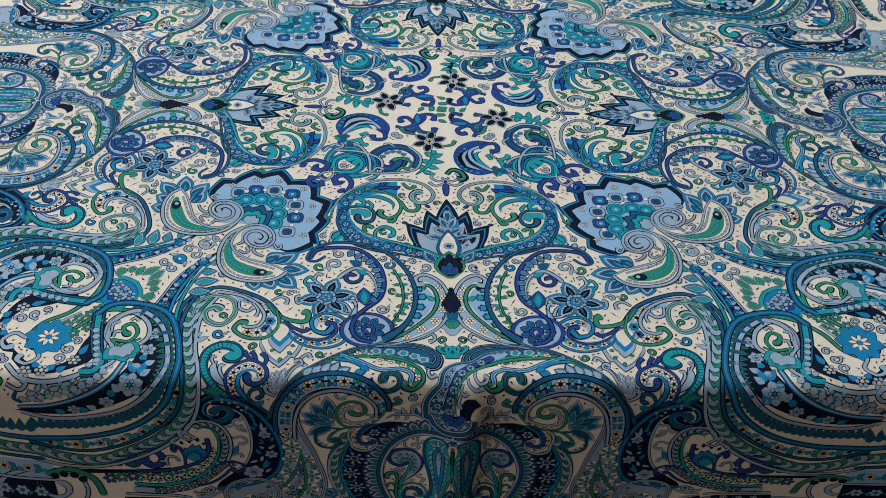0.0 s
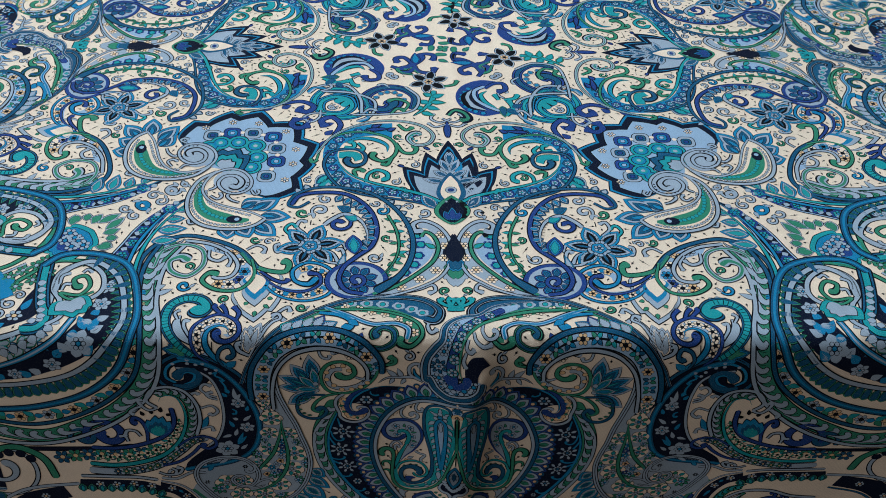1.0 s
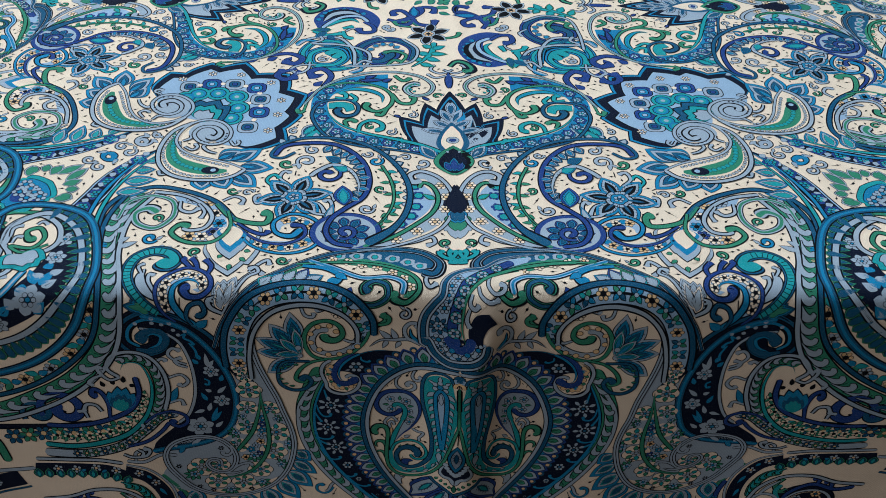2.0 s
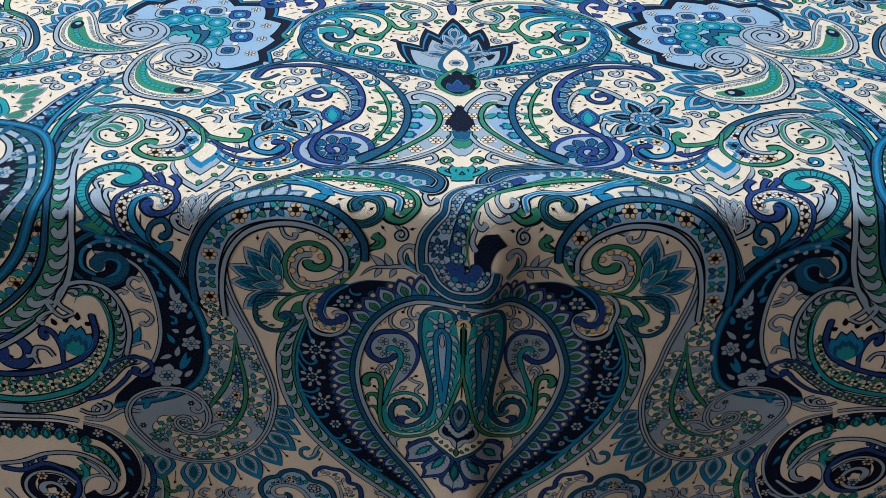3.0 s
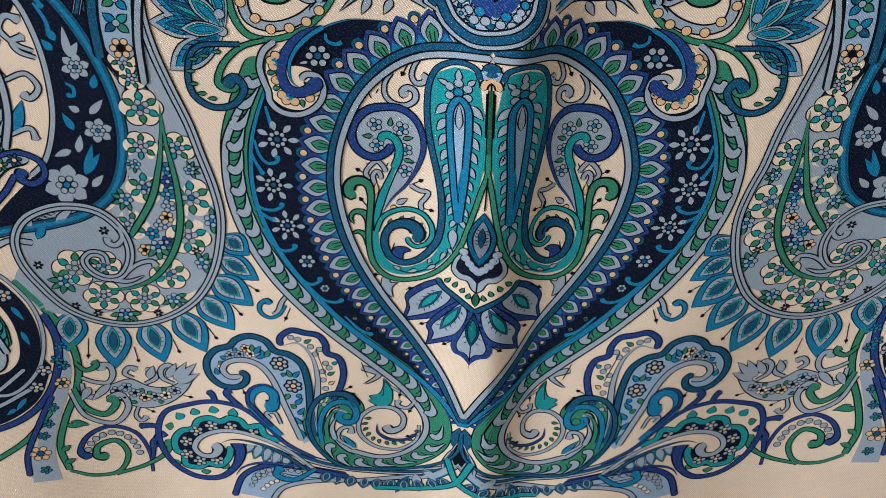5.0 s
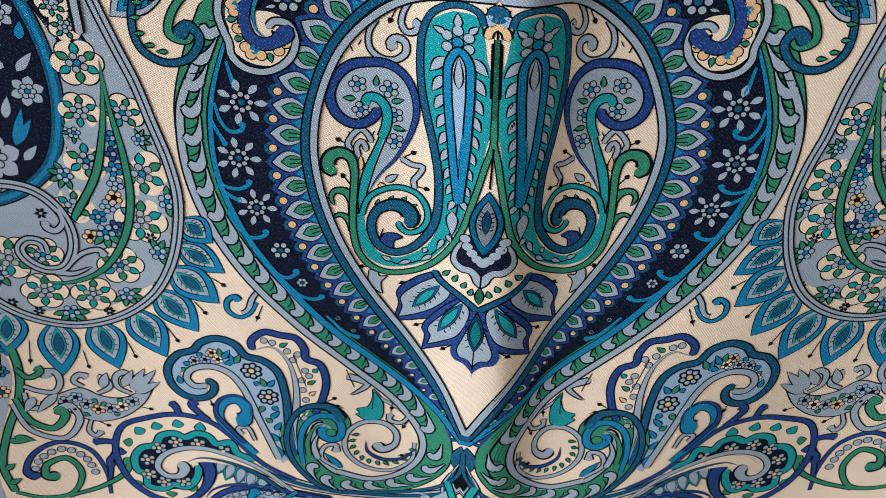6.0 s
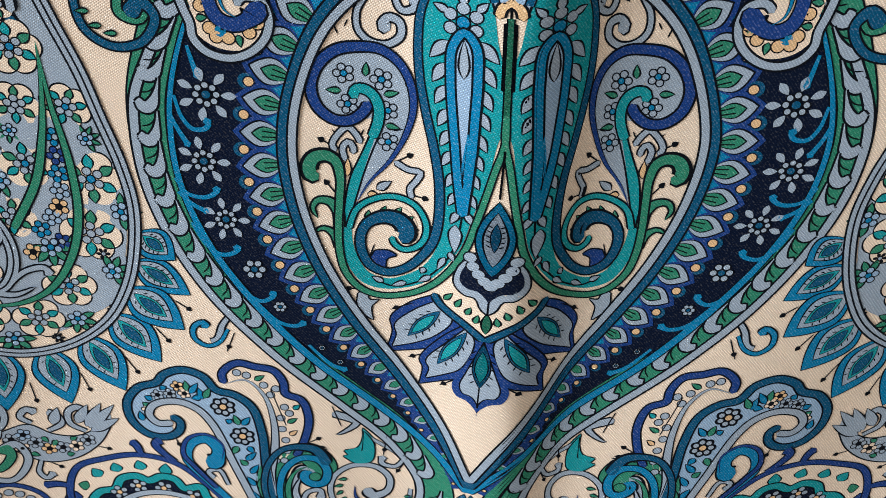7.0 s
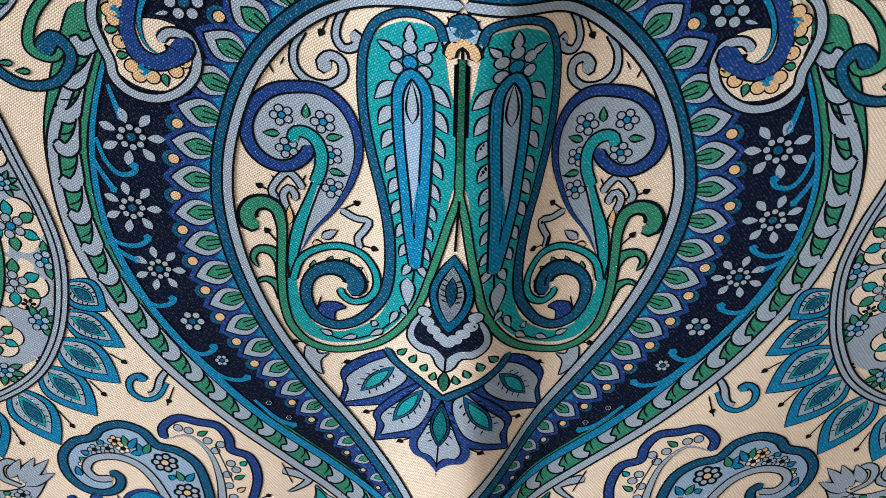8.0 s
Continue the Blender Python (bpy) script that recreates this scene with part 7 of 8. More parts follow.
for p, d in (([(59.2, 183.3), (57.6, 173.8), (51.2, 169.3), (44.3, 173.8), (45.0, 180.1), (48.8, 178.9)], TQ), ([(66.2, 176.3), (67.9, 169.9), (62.6, 168.6), (61.0, 172.5)], GN), ([(76.1, 141.3), (69.0, 142.1), (70.1, 135.6), (74.0, 136.3)], TQ), ([(66.5, 136.4), (62.0, 142.9), (64.2, 147.1)], TQ), ([(38.6, 136.4), (32.3, 148.5), (25.3, 148.4), (23.7, 141.3), (27.6, 139.9)], GN), ([(40.8, 154.0), (45.2, 163.4), (49.1, 160.8)], GN), ([(37.1, 111.4), (30.7, 119.1), (25.0, 114.4)], GN), ([(94.6, 156.9), (98.3, 160.2), (100.2, 154.8)], GN), ([(40.4, 191.2), (33.0, 189.9), (30.1, 194.7)], TQ)):
    level(8)
    hook(d, 3.2, p)
for p in ([(61.2, 119.2), (41.1, 117.6)], [(57.2, 116.1), (48.5, 111.4)], [(45.1, 120.7), (37.9, 116.0)]):
    level(14)
    leafto(p, 6, NV, RB)
for p, w in ([(94.3, 189.1), (74.5, 174.9)], 13), ([(94.5, 186.0), (84.1, 172.2)], 11):
    level(1)
    leafto(p, w, GY, TE, TQ, base=0.5)
for p in ([(58.5, 140.0), (54.7, 136.4)], [(40.7, 160.8), (34.9, 166.0)], [(36.9, 155.4), (25.3, 156.6)], [(23.3, 143.4), (15.6, 148.2)], [(69.3, 116.1), (72.8, 109.8)]):
    level(3)
    hair(p)
end("wedge", "heart scroll of azure bands with turquoise hooks")

begin("corner_rosette")
foot = [(167.8, 162.2)][0]
tips = [(191.6, 102.1), (162.7, 94.8), (136.9, 93.2), (109, 108), (93.4, 140), (95.4, 163.7), (109.6, 190.9)]
fan(foot, tips, 36, (1.0, BK), (0.985, AZ), (0.955, NV), (0.875, BK), (0.86, LB), base=0.74)
fan(foot, tips, 44, (0.84, LB), base=0.55)
for x, y, d in ((*(176.0, 129.8), GY), (*(158.8, 124.3), RB), (*(143.2, 125.2), GY), (*(129.2, 129.2), RB), (*(124.8, 144.5), GY), (*(125.2, 159.9), RB), (*(128.7, 174.1), GY)):
    for k, (r, dye) in enumerate(((7.6, BK), (6.9, RB if d == RB else GY), (4.6, BK), (4.0, AZ if d == RB else TE), (2.2, BK), (1.7, RB if d == GY else LB))):
        level(8 + k)
        blob(dye, x, y, r, 1.0, 45, 4, 0.12, 1.5)
for x, y in [(180.0, 116.4), (161.7, 112.0), (144.4, 111.3), (122.1, 120.3), (112.2, 141.7), (111.6, 161.3), (119.3, 180.5)]:
    level(8)
    flower(x, y, 3.4, 6, CR, LB, 0)
for x, y in [(151.3, 124.0), (135.8, 126.5), (126.8, 136.9), (124.4, 152.6), (126.7, 167.7), (167.7, 126.7), (147.9, 132.4), (134.5, 138.4), (131.9, 151.3), (133.1, 165.1)]:
    level(8)
    dot(x, y, 1.9, CR, TE)
for r, d in ((8.2, BK), (7.5, TQ), (5.6, BK), (5.0, AZ), (3.4, TQ), (1.6, GY)):
    for x, y in [(165.5, 141.8), (154.1, 138.8), (140.5, 141.2), (136.7, 154.0), (137.5, 167.0), (142.7, 174.1)]:
        blob(d, x, y, r, 1.0, 45)
        motif["layer"] -= 1
    motif["layer"] += 1
fan(foot, [(162, 144.2), (151.4, 143.2), (144, 151.6), (144.6, 164.4)], 16, (1.0, BK), (0.95, TE), (0.75, BK), (0.7, TQ), (0.5, BK), (0.45, GY), base=0.6)
end("axis", "navy edged pale blue corner rosette")

begin("comma_paisley")
for i, p in enumerate(([(129.8, 219.5), (108.1, 221.4)], [(135.9, 213.4), (117.4, 200.0)], [(132.4, 227.3), (116.6, 241.5)], [(141.1, 228.5), (133.9, 243.1)], [(149.8, 229.6), (148.3, 244.7)], [(143.4, 211.5), (128.3, 201.1)])):
    level(8 * (i % 2))
    leafto(p, 15, AZ, base=0.45)
    (x0, y0), (x1, y1) = p
    leafto([p[0], (x0 + 0.85 * (x1 - x0), y0 + 0.85 * (y1 - y0))], 11, GY, base=0.45)
    leafto([p[0], (x0 + 0.7 * (x1 - x0), y0 + 0.7 * (y1 - y0))], 7.5, TE, base=0.45)
    leafto([p[0], (x0 + 0.5 * (x1 - x0), y0 + 0.5 * (y1 - y0))], 4.0, AZ, base=0.45)
level(18)
fill(CR, [(168.4, 174.4), (177.8, 185.9), (181.1, 201.6), (177.6, 216.7), (169.9, 226.2), (158.1, 231.4), (142.4, 232.0), (132.2, 228.5), (125.8, 223.1)], [(166.5, 176.9), (170.4, 185.7), (170.4, 195.1), (165.7, 203.7), (156.6, 208.5), (148.9, 211.5), (143.1, 214.0), (133.6, 217.6), (125.9, 221.9)])
level(19)
fill(GN, [(175.4, 182.7), (177.2, 198.4), (173.9, 213.6), (165.1, 223.2), (151.9, 227.9), (141.2, 227.9), (136.2, 225.5)], [(172.4, 182.7), (171.3, 198.2), (166.6, 209.2), (158.5, 214.6), (149.7, 218.2), (143.2, 221.3), (136.5, 223.1)])
level(20)
dots([(173.0, 185.8), (173.0, 201.4), (168.5, 213.5), (159.0, 220.7), (147.0, 224.3)], 3.4, 1.5, TQ)
level(20)
dots([(170.5, 178.2), (176.8, 192.1), (178.1, 205.8), (172.0, 220.3), (160.6, 228.5), (146.2, 230.2), (134.2, 227.3)], 2.6, 0.9, GY)
level(20)
dots([(170.1, 192.0), (166.1, 205.6), (156.0, 212.2), (144.6, 216.4), (135.1, 220.1)], 2.6, 0.9, GY)
level(22)
blob(NV, *(146.4, 223.7), 4.0, 1.4)
dot(*(144.6, 223.7), 1.8, LB)
level(20)
blob(GY, *(153.1, 181.1), 11.5, 1.15)
level(22)
bands([(125.8, 222.5), (135.6, 216.4), (147.0, 212.1), (158.5, 207.9), (167.1, 201.9), (172.4, 192.0), (171.1, 181.4), (165.0, 171.8), (155.7, 167.8), (146.2, 170.9), (139.7, 180.4), (140.7, 190.5), (148.9, 195.5), (158.3, 191.8), (162.5, 183.7), (159.0, 176.7), (151.5, 176.0), (146.2, 182.3), (149.1, 188.6), (154.7, 186.1)], (2.9, BK), (2.2, GY), ends="k")
level(22)
bands([(164.1, 170.5), (175.7, 180.8), (180.9, 198.5), (178.9, 215.6), (170.8, 227.4), (157.8, 233.2), (141.5, 233.8), (131.4, 229.7), (125.1, 222.5)], (2.9, BK), (2.2, GY))
level(24)
dots([(141.7, 182.3), (143.5, 191.7), (151.3, 194.2), (158.5, 190.6)], 2.8, 0.7, NV, None)
for p in ([(166.2, 198.1), (160.5, 201.8), (158.1, 198.0), (160.9, 194.3)], [(145.3, 205.4), (150.8, 202.9), (154.5, 198.0), (152.7, 194.9)], [(168.3, 192.0), (164.0, 188.8), (163.9, 184.4)], [(138.7, 191.7), (135.4, 196.7), (132.8, 194.2), (134.7, 190.5)], [(171.5, 227.4), (175.5, 228.6), (177.1, 223.9)]):
    level(20)
    hook(GY, 2.0, p)
end("wedge", "grey and green comma paisley on azure petals")

begin("lance_strip")
mid = [(179.3, 199.2), (190.6, 211.4), (201.5, 228.9), (209.2, 250.1), (217, 268.9)]
bands(mid, (13.5, BK), (12.8, LB), (10.0, BK), (9.2, NV), ends="s")
level(5)
for x, y, a, s in along([(187.7, 207.8), (201.5, 228.9), (209.2, 250.1), (216.3, 267.4)], 13):
    level(5)
    blob(RB, x, y, 5.4, 1, a, 6, 0.2)
    posy(x, y, 3.8, 6, TQ, AZ)
level(3)
fringe([(188.6, 202.9), (200.3, 217.4), (210.2, 238), (218.6, 262.1)], 5.6, 5, 5.4, 90, GY, base=0.7)
level(8)
bands([(174.8, 197.9), (184.9, 213.1), (194.1, 230.6), (200.6, 250.1), (202.8, 271.5), (199.4, 291.7)], (2.6, BK), (2.0, TQ), ends="s")
level(8)
bands([(177.3, 197.9), (188.8, 211.4), (198.8, 230.1), (205.8, 250.1), (208.5, 268.9)], (2.6, BK), (2.0, AZ), ends="s")
for p, w in (([(186.2, 216.1), (176.4, 210)], 7), ([(191.7, 224.8), (178.8, 223)], 9), ([(195.4, 236.3), (175.9, 233.3)], 11), ([(197.7, 247.3), (179.2, 244.5)], 11)):
    level(4)
    leafto(p, w, AZ, GY, TQ, base=0.4)
end("wedge", "navy flowered lance strip")

begin("lance_heart")
foot = [(248.2, 253.1)][0]
fan(foot, [(236.9, 236.6), (256.7, 235), (266.4, 244), (234.1, 247.6)], 26, (1.0, BK), (0.97, TQ), (0.8, BK), (0.77, AZ), (0.5, RB))
for x, y in ((244.5, 247.7), (253.2, 247.7), (251.6, 240.6)):
    level(8)
    posy(x, y, 5, 6, GY, AZ)
for p, w in (([(229.9, 236.5), (219, 222.2)], 8), ([(230.7, 240.4), (219.7, 234.8)], 8), ([(227.8, 244.8), (219.4, 243.6)], 8), ([(240.8, 228.1), (237.2, 221.2)], 6), ([(249.4, 229.3), (251.5, 221.3)], 6), ([(258.2, 229.4), (261.9, 222.5)], 6), ([(231.9, 228), (230, 221.1)], 6), ([(232.8, 253), (220.7, 252.9)], 8)):
    level(2)
    leafto(p, w, GY, GN, base=0.5)
end("wedge", "leafy heart between the lances")

begin("corner_paisley")
fill(NV, [(224.1, 268.5), (210.9, 285.3), (203.4, 315.1), (207.6, 333.9), (221.3, 346.2), (241.4, 357.7), (265.2, 365.8), (289.4, 366.3), (308.4, 362.3)], [(226.3, 271.5), (219.7, 288.3), (222.2, 307.5), (230.2, 328.3), (244.1, 340.7), (261.3, 348.8), (283.2, 357.3), (295.8, 360.1), (308.4, 362.3)])
level(1)
fill(CR, [(234.9, 260), (211.9, 271.2), (200, 299), (196.2, 325.9), (205.7, 347.6), (227.2, 366.9), (259.7, 377.3), (300.5, 378.2)], [(234.9, 255.8), (209.6, 265.3), (195.3, 296.1), (191, 327.8), (202.3, 355.6), (227.3, 377.9), (262.3, 389.3), (303.6, 390.2)])
level(3)
fringe([(233.1, 258.1), (209.7, 269.9), (197.9, 298.9), (193.8, 327), (204.5, 351.9), (227.1, 372.7), (260.8, 382.6), (301.9, 383.5)], 6.0, 14.0, 7.2, -90, GN, TE, base=0.25)
level(9)
bands([(261.4, 272.1), (251.3, 261.4), (230.7, 259.8), (209.1, 268.8), (196.1, 296.2), (192.2, 327), (203.1, 355.6), (227.5, 379.2), (262.9, 392), (306.7, 394.2)], (5.0, BK), (4.2, TE), (1.6, AZ))
level(9)
bands([(247.4, 294.4), (245.8, 276.4), (231.4, 266.9), (213.7, 278.1), (203.6, 299), (200.4, 323.9), (209.6, 341), (231.2, 360.6), (257.9, 369.5), (284.6, 371.3), (304.9, 364.1)], (4.0, BK), (3.2, GY))
for x, y, r in ((215.4, 289.4, 6), (216, 304.7, 6), (223.4, 337.3, 9.5), (241.5, 352.7, 6), (266.2, 361.4, 5)):
    level(4)
    flower(x, y, r, 6, GY, TE, 15, NV, 1.0)
    posy(x, y, r * 0.5, 6, GY, AZ)
for p, d in (([(218.4, 328.9), (213.6, 315.3)], AZ), ([(220.4, 328.2), (227, 315.5)], AZ), ([(217.1, 330.1), (209.8, 324.1)], GY), ([(224.2, 330.2), (231.2, 332.2)], AZ), ([(215.5, 319.9), (208.5, 315.2)], GY), ([(230.6, 342.8), (236, 336.3)], GY), ([(221.1, 345.1), (214.5, 338.1)], AZ), ([(239.1, 346.5), (233.1, 340.5)], AZ), ([(250.1, 361), (257.1, 356.8)], GY), ([(256.8, 364.3), (263.4, 358.2)], AZ), ([(219.6, 310.1), (215.2, 315.3)], AZ), ([(273.2, 366), (280.2, 361.7)], AZ), ([(217.1, 322.1), (227.3, 320.1)], GY)):
    level(4)
    leafto(p, 7, d, ink=NV)
level(6)
fill(CR, [(245.4, 294.4), (246.9, 280.4), (236.4, 272.8), (223.2, 280), (219.4, 289.4), (224.6, 296.7)], [(245.4, 294.4), (239.8, 300.8), (233.4, 302.3), (228.7, 301.7), (226, 299.5), (224.6, 296.7)])
level(8)
bands([(245.1, 324.6), (238.1, 315.7), (242.6, 300.9), (248.9, 291.7), (248.4, 277.6), (236.5, 268.7), (221.9, 278.2), (218.7, 292.7), (225.8, 300.6), (240, 299.7)], (3.4, BK), (2.7, GY), ends="r")
level(10)
bands([(223.3, 293.9), (235.8, 300.7), (243.9, 295.4), (231.5, 296.8), (227, 288.5), (232.2, 280.1), (238, 283.1), (234.8, 289.7), (231, 288.5)], (3.2, BK), (2.5, GN), ends="k")
for p in ([(245.9, 287.7), (246.1, 280.4), (241.4, 277.5)], [(243.7, 293.2), (242.6, 287.7), (238.6, 287.6)], [(234.5, 277.3), (231.9, 274.4), (227.9, 277.2)]):
    level(10)
    hook(GY, 2.2, p)
fan([(235.4, 302.3)][0], [(220.5, 305.9), (222.9, 312.8), (229.7, 317.9), (238.1, 315.7), (246, 315.8)], 14, (1.0, BK), (0.95, TQ), (0.7, BK), (0.66, GY), base=0.5)
level(6)
fringe([(235.2, 320.3), (241.8, 332.4), (258.2, 343.2), (279.6, 351), (302.2, 354)], 6.5, 7, 6.5, -90, GY, base=0.7)
level(9)
bands([(229.4, 315.6), (235.9, 332.3), (254.7, 345.7), (281, 356.6), (305.5, 359.1)], (4.0, BK), (3.3, AZ), (1.2, GY))
level(4)
bands([(259.4, 266.3), (256.8, 286.2), (251.8, 305.4), (246.2, 318.2), (250, 326.6), (259.7, 327.9)], (9, BK), (8, TE), (4.6, BK), (4.0, TQ))
level(9)
fringe([(255.1, 283.4), (249.5, 305.3), (247, 320.4), (256.1, 324.7)], 6, 6, 6, -90, GY, base=0.6)
end("wedge", "large navy corner paisley with toothed rim")

begin("corner_leaves")
for x, y, a in ((247.7, 336.5, 20), (255.5, 332.6, 60), (263.5, 336.7, 10), (256, 340.9, 40), (271.5, 338.9, 30), (279.6, 341.3, 70), (287.9, 343.8, 10), (264.2, 343.3, 80), (249.8, 329.4, 40), (293.1, 349.4, 30)):
    for t, d in ((a, GN), (a + 120, TE), (a + 240, TQ)):
        level(0)
        leaf(x, y, 9, 5, t, d, GY)
end("wedge", "cluster of small green leaves")

begin("corner_comma")
fill(NV, [(308.9, 316.9), (296.9, 328.4), (275.3, 328.9), (253.8, 316), (251.5, 294.5), (248.9, 280.5)], [(310.2, 306.5), (294.1, 321.1), (279.9, 323), (267.9, 315.2), (262.8, 297.4), (253.7, 277.7)])
level(2)
bands([(269.6, 272.3), (287.6, 295.2), (295.2, 303.5), (290.8, 314.1), (298, 321.2), (305, 316.8), (302.9, 310.6)], (3.6, BK), (2.8, GY), ends="k")
level(2)
bands([(311.7, 321.4), (298.6, 333.2), (275.2, 335.2), (252.2, 324.7), (247.9, 305.3), (250.3, 283.3)], (3.6, BK), (2.8, GY))
for x, y in ((296.9, 328.4), (265.6, 316.2), (285.3, 327.1)):
    level(3)
    posy(x, y, 5.5, 6, GY, OC)
for p in ([(281.3, 327.1), (276.4, 320.9)], [(275.3, 328.1), (269, 322.9)], [(263.1, 310.9), (258.9, 300.1)], [(289.4, 325.2), (292.6, 319)]):
    level(3)
    leafto(p, 6, AZ, ink=NV)
level(3)
hook(GY, 3, [(308.6, 337.3), (299.3, 341.6), (294.9, 337.1), (297.9, 333.9)])
level(3)
bands([(301.3, 341.6), (305, 349.7), (300.2, 353.9)], (3, BK), (2.3, TE), ends="k")
end("wedge", "navy comma in the corner")

begin("corner_pear")
bands([(266.8, 233.6), (267.5, 254.7), (282.6, 270.2), (299, 284.3), (305.4, 296.6), (293.4, 302.9), (281, 297.2), (269.5, 280.3), (250.3, 266.1), (221.7, 263.2), (200.2, 277.8)], (3.2, BK), (2.4, GN))
level(3)
mid = (294.3, 289.2)
flower(mid[0], mid[1], 17, 8, AZ, GY, 10, BK, 1.1)
level(6)
flower(mid[0], mid[1], 8, 8, CR, AZ, 10)
for x, y in ((282, 279.4), (275.8, 272.4), (271.3, 265.4), (266.2, 260.6), (290.2, 272.7), (284.2, 263.9), (277.7, 256.1)):
    level(3)
    flower(x, y, 5, 6, GN, GY, 0)
end("axis", "green edged pear with a blue flower")

begin("flower_track")
mid = [(193, 293.3), (190.2, 323.8), (190.6, 339.9), (200.6, 364.4), (219.5, 384.3), (245.4, 397), (277.4, 401), (305, 395.5)]
for i, (x, y, a, s) in enumerate(along(mid, 9)):
    level(0)
    if i % 2:
        posy(x, y, 4.6, 6, OC if i % 4 == 1 else GY, BK)
    else:
        leaf(x, y, 8, 5, a + 40, GN)
        level(0)
        leaf(x, y, 8, 5, a - 40, TQ)
        level(0)
        leaf(x, y, 7, 5, a + 180, AZ)
end("wedge", "track of small flowers")

begin("green_round_paisley")
bands([(185.4, 380.2), (175.9, 376.4), (167.3, 382.4), (164.4, 398.1), (168.5, 416.3), (180.2, 433.5)], (6.6, BK), (6.0, GN))
level(2)
vine([(185.4, 380.2), (175.9, 376.4), (167.3, 382.4), (164.4, 398.1), (168.5, 416.3), (180.2, 433.5)], 5.4, 5.4, GY)
level(5)
bands([(185.8, 392.6), (191.5, 385.8), (186.7, 375.9), (177.1, 372.8), (167.3, 376.3), (161.4, 387.9), (161.1, 404.5), (165.5, 419.5)], (2.6, BK), (2.0, GY))
level(5)
bands([(184.6, 387.3), (181, 381.3), (173.4, 381.8), (169.5, 393.4), (170.7, 407.9), (177.3, 424.6), (189.0, 437.3), (206.6, 444.2), (223.5, 446.7), (239.5, 445.1)], (3.4, BK), (2.7, TQ), ends="s")
level(5)
bands([(177.3, 391.9), (177.8, 406.4), (184.5, 418.2), (199.5, 426.7), (219.7, 431.3), (235.5, 430.8)], (3.0, BK), (2.4, RB))
level(5)
bands([(197.6, 424.8), (196.4, 413.3), (198.7, 404.4), (202.4, 401.8), (203.9, 406.1), (200.7, 407.7)], (3.4, BK), (2.7, RB), ends="k")
for p in ([(195.8, 400.1), (197.2, 395.3)], [(190.4, 398.4), (190.8, 393.7)], [(184.7, 396.8), (183.7, 391.3)], [(181.6, 399.9), (178.5, 397.6)]):
    level(3)
    leafto(p, 3, BK)
fan([(190.6, 419.8)][0], [(194.6, 403.3), (188.5, 399.1), (183.6, 400), (179.5, 404.8)], 9, (1.0, BK), (0.94, AZ), (0.7, TE), (0.5, TQ))
for i, (x, y, a, s) in enumerate(along([(174.4, 404.7), (179.3, 418.1), (190.4, 431.0), (205.1, 437.4), (221.7, 439.3), (234.7, 438.1)], 6.5)):
    level(3)
    posy(x, y, 3.0, 5, CR, BK)
    for t, d in ((a + 60, GN), (a - 60, TQ), (a + 180, GN)):
        level(3)
        leaf(x, y, 5.5, 3, t, d)
bands([(158.4, 421.8), (168.1, 424.5), (178.2, 434.2), (193.5, 446.2), (211.0, 451.5), (224.9, 452.4), (241.2, 451.2)], (6.0, BK), (5.3, GY))
for i, (x, y, a, s) in enumerate(along([(161.2, 423.1), (168.2, 425.1), (178.2, 434.2), (193.5, 446.2), (211.0, 451.5), (224.9, 452.4)], 5.4)):
    level(12)
    flower(x, y, 2.9, 6, GN if i % 3 else TE, OC, 10)
for p in ([(185.8, 392.6), (191.3, 394.6), (195.3, 390.5), (196.7, 385.9), (193.9, 384.3)], [(194.1, 390.5), (199.7, 392.8), (203.7, 397), (201.2, 399.2)], [(201.1, 420.0), (203.8, 415), (208.8, 414.5), (211.6, 420.2)], [(210.2, 425.0), (211.6, 420.2), (215.5, 420.2)]):
    level(6)
    hook(GY, 2.2, p)
for p in ([(186.1, 450.0), (183.2, 452.7), (184.4, 456.0)], [(194.9, 453.3), (190.0, 455.9), (181.5, 455.1), (179.3, 450.8), (183.2, 449.5)]):
    level(6)
    hook(GY, 2.0, p)
end("wedge", "round green paisley with berries")

begin("lower_spiral_rest")
fill(NV, [(249.1, 459.9), (235.2, 460.1), (218.6, 460.4), (205.0, 461.9), (194.8, 467.1)], [(251.7, 470.0), (237.7, 470.2), (223.5, 469.7), (209.6, 470.7), (199.2, 475.4)])
level(1)
bands([(248.3, 456.6), (226.2, 457.3), (209.7, 457.8), (196.3, 460.6)], (2.4, BK), (1.8, GY))
for x, y in ((225.2, 464.9), (213.3, 463.9), (201.7, 466.3), (236.4, 464.6)):
    level(3)
    posy(x, y, 3.4, 5, GY, OC)
for x, y in ((219.6, 464.9), (207.1, 465.5)):
    level(3)
    leaf(x, y, 4.5, 3, 30, AZ, ink=NV)
level(2)
fringe([(252.3, 472.3), (229.8, 472.6), (212.9, 472.9), (194.2, 479.6)], 6.6, 8.5, 6.6, 90, GN, TE, TQ, base=0.5)
level(9)
bands([(251.4, 492.2), (233.4, 489.5), (217.7, 483.2), (200.7, 484.3), (188.7, 495.1), (183.9, 508.7)], (2.6, BK), (2.0, GY))
level(2)
hook(GN, 3.2, [(201.6, 485.9), (197.9, 492.9), (202.0, 499.1), (206.5, 496.9)])
level(2)
curl(NV, 9, 219.8, 511.6, 19, 200, 1.4)
level(5)
curl(GY, 2.4, 222.1, 512.4, 17, 200, 1.6)
level(5)
bands([(246.1, 494.3), (234.9, 496.6), (219.4, 491.3), (206.7, 501.1), (206.0, 513.9), (213.9, 524.0), (226.2, 525.6)], (3.2, BK), (2.5, RB))
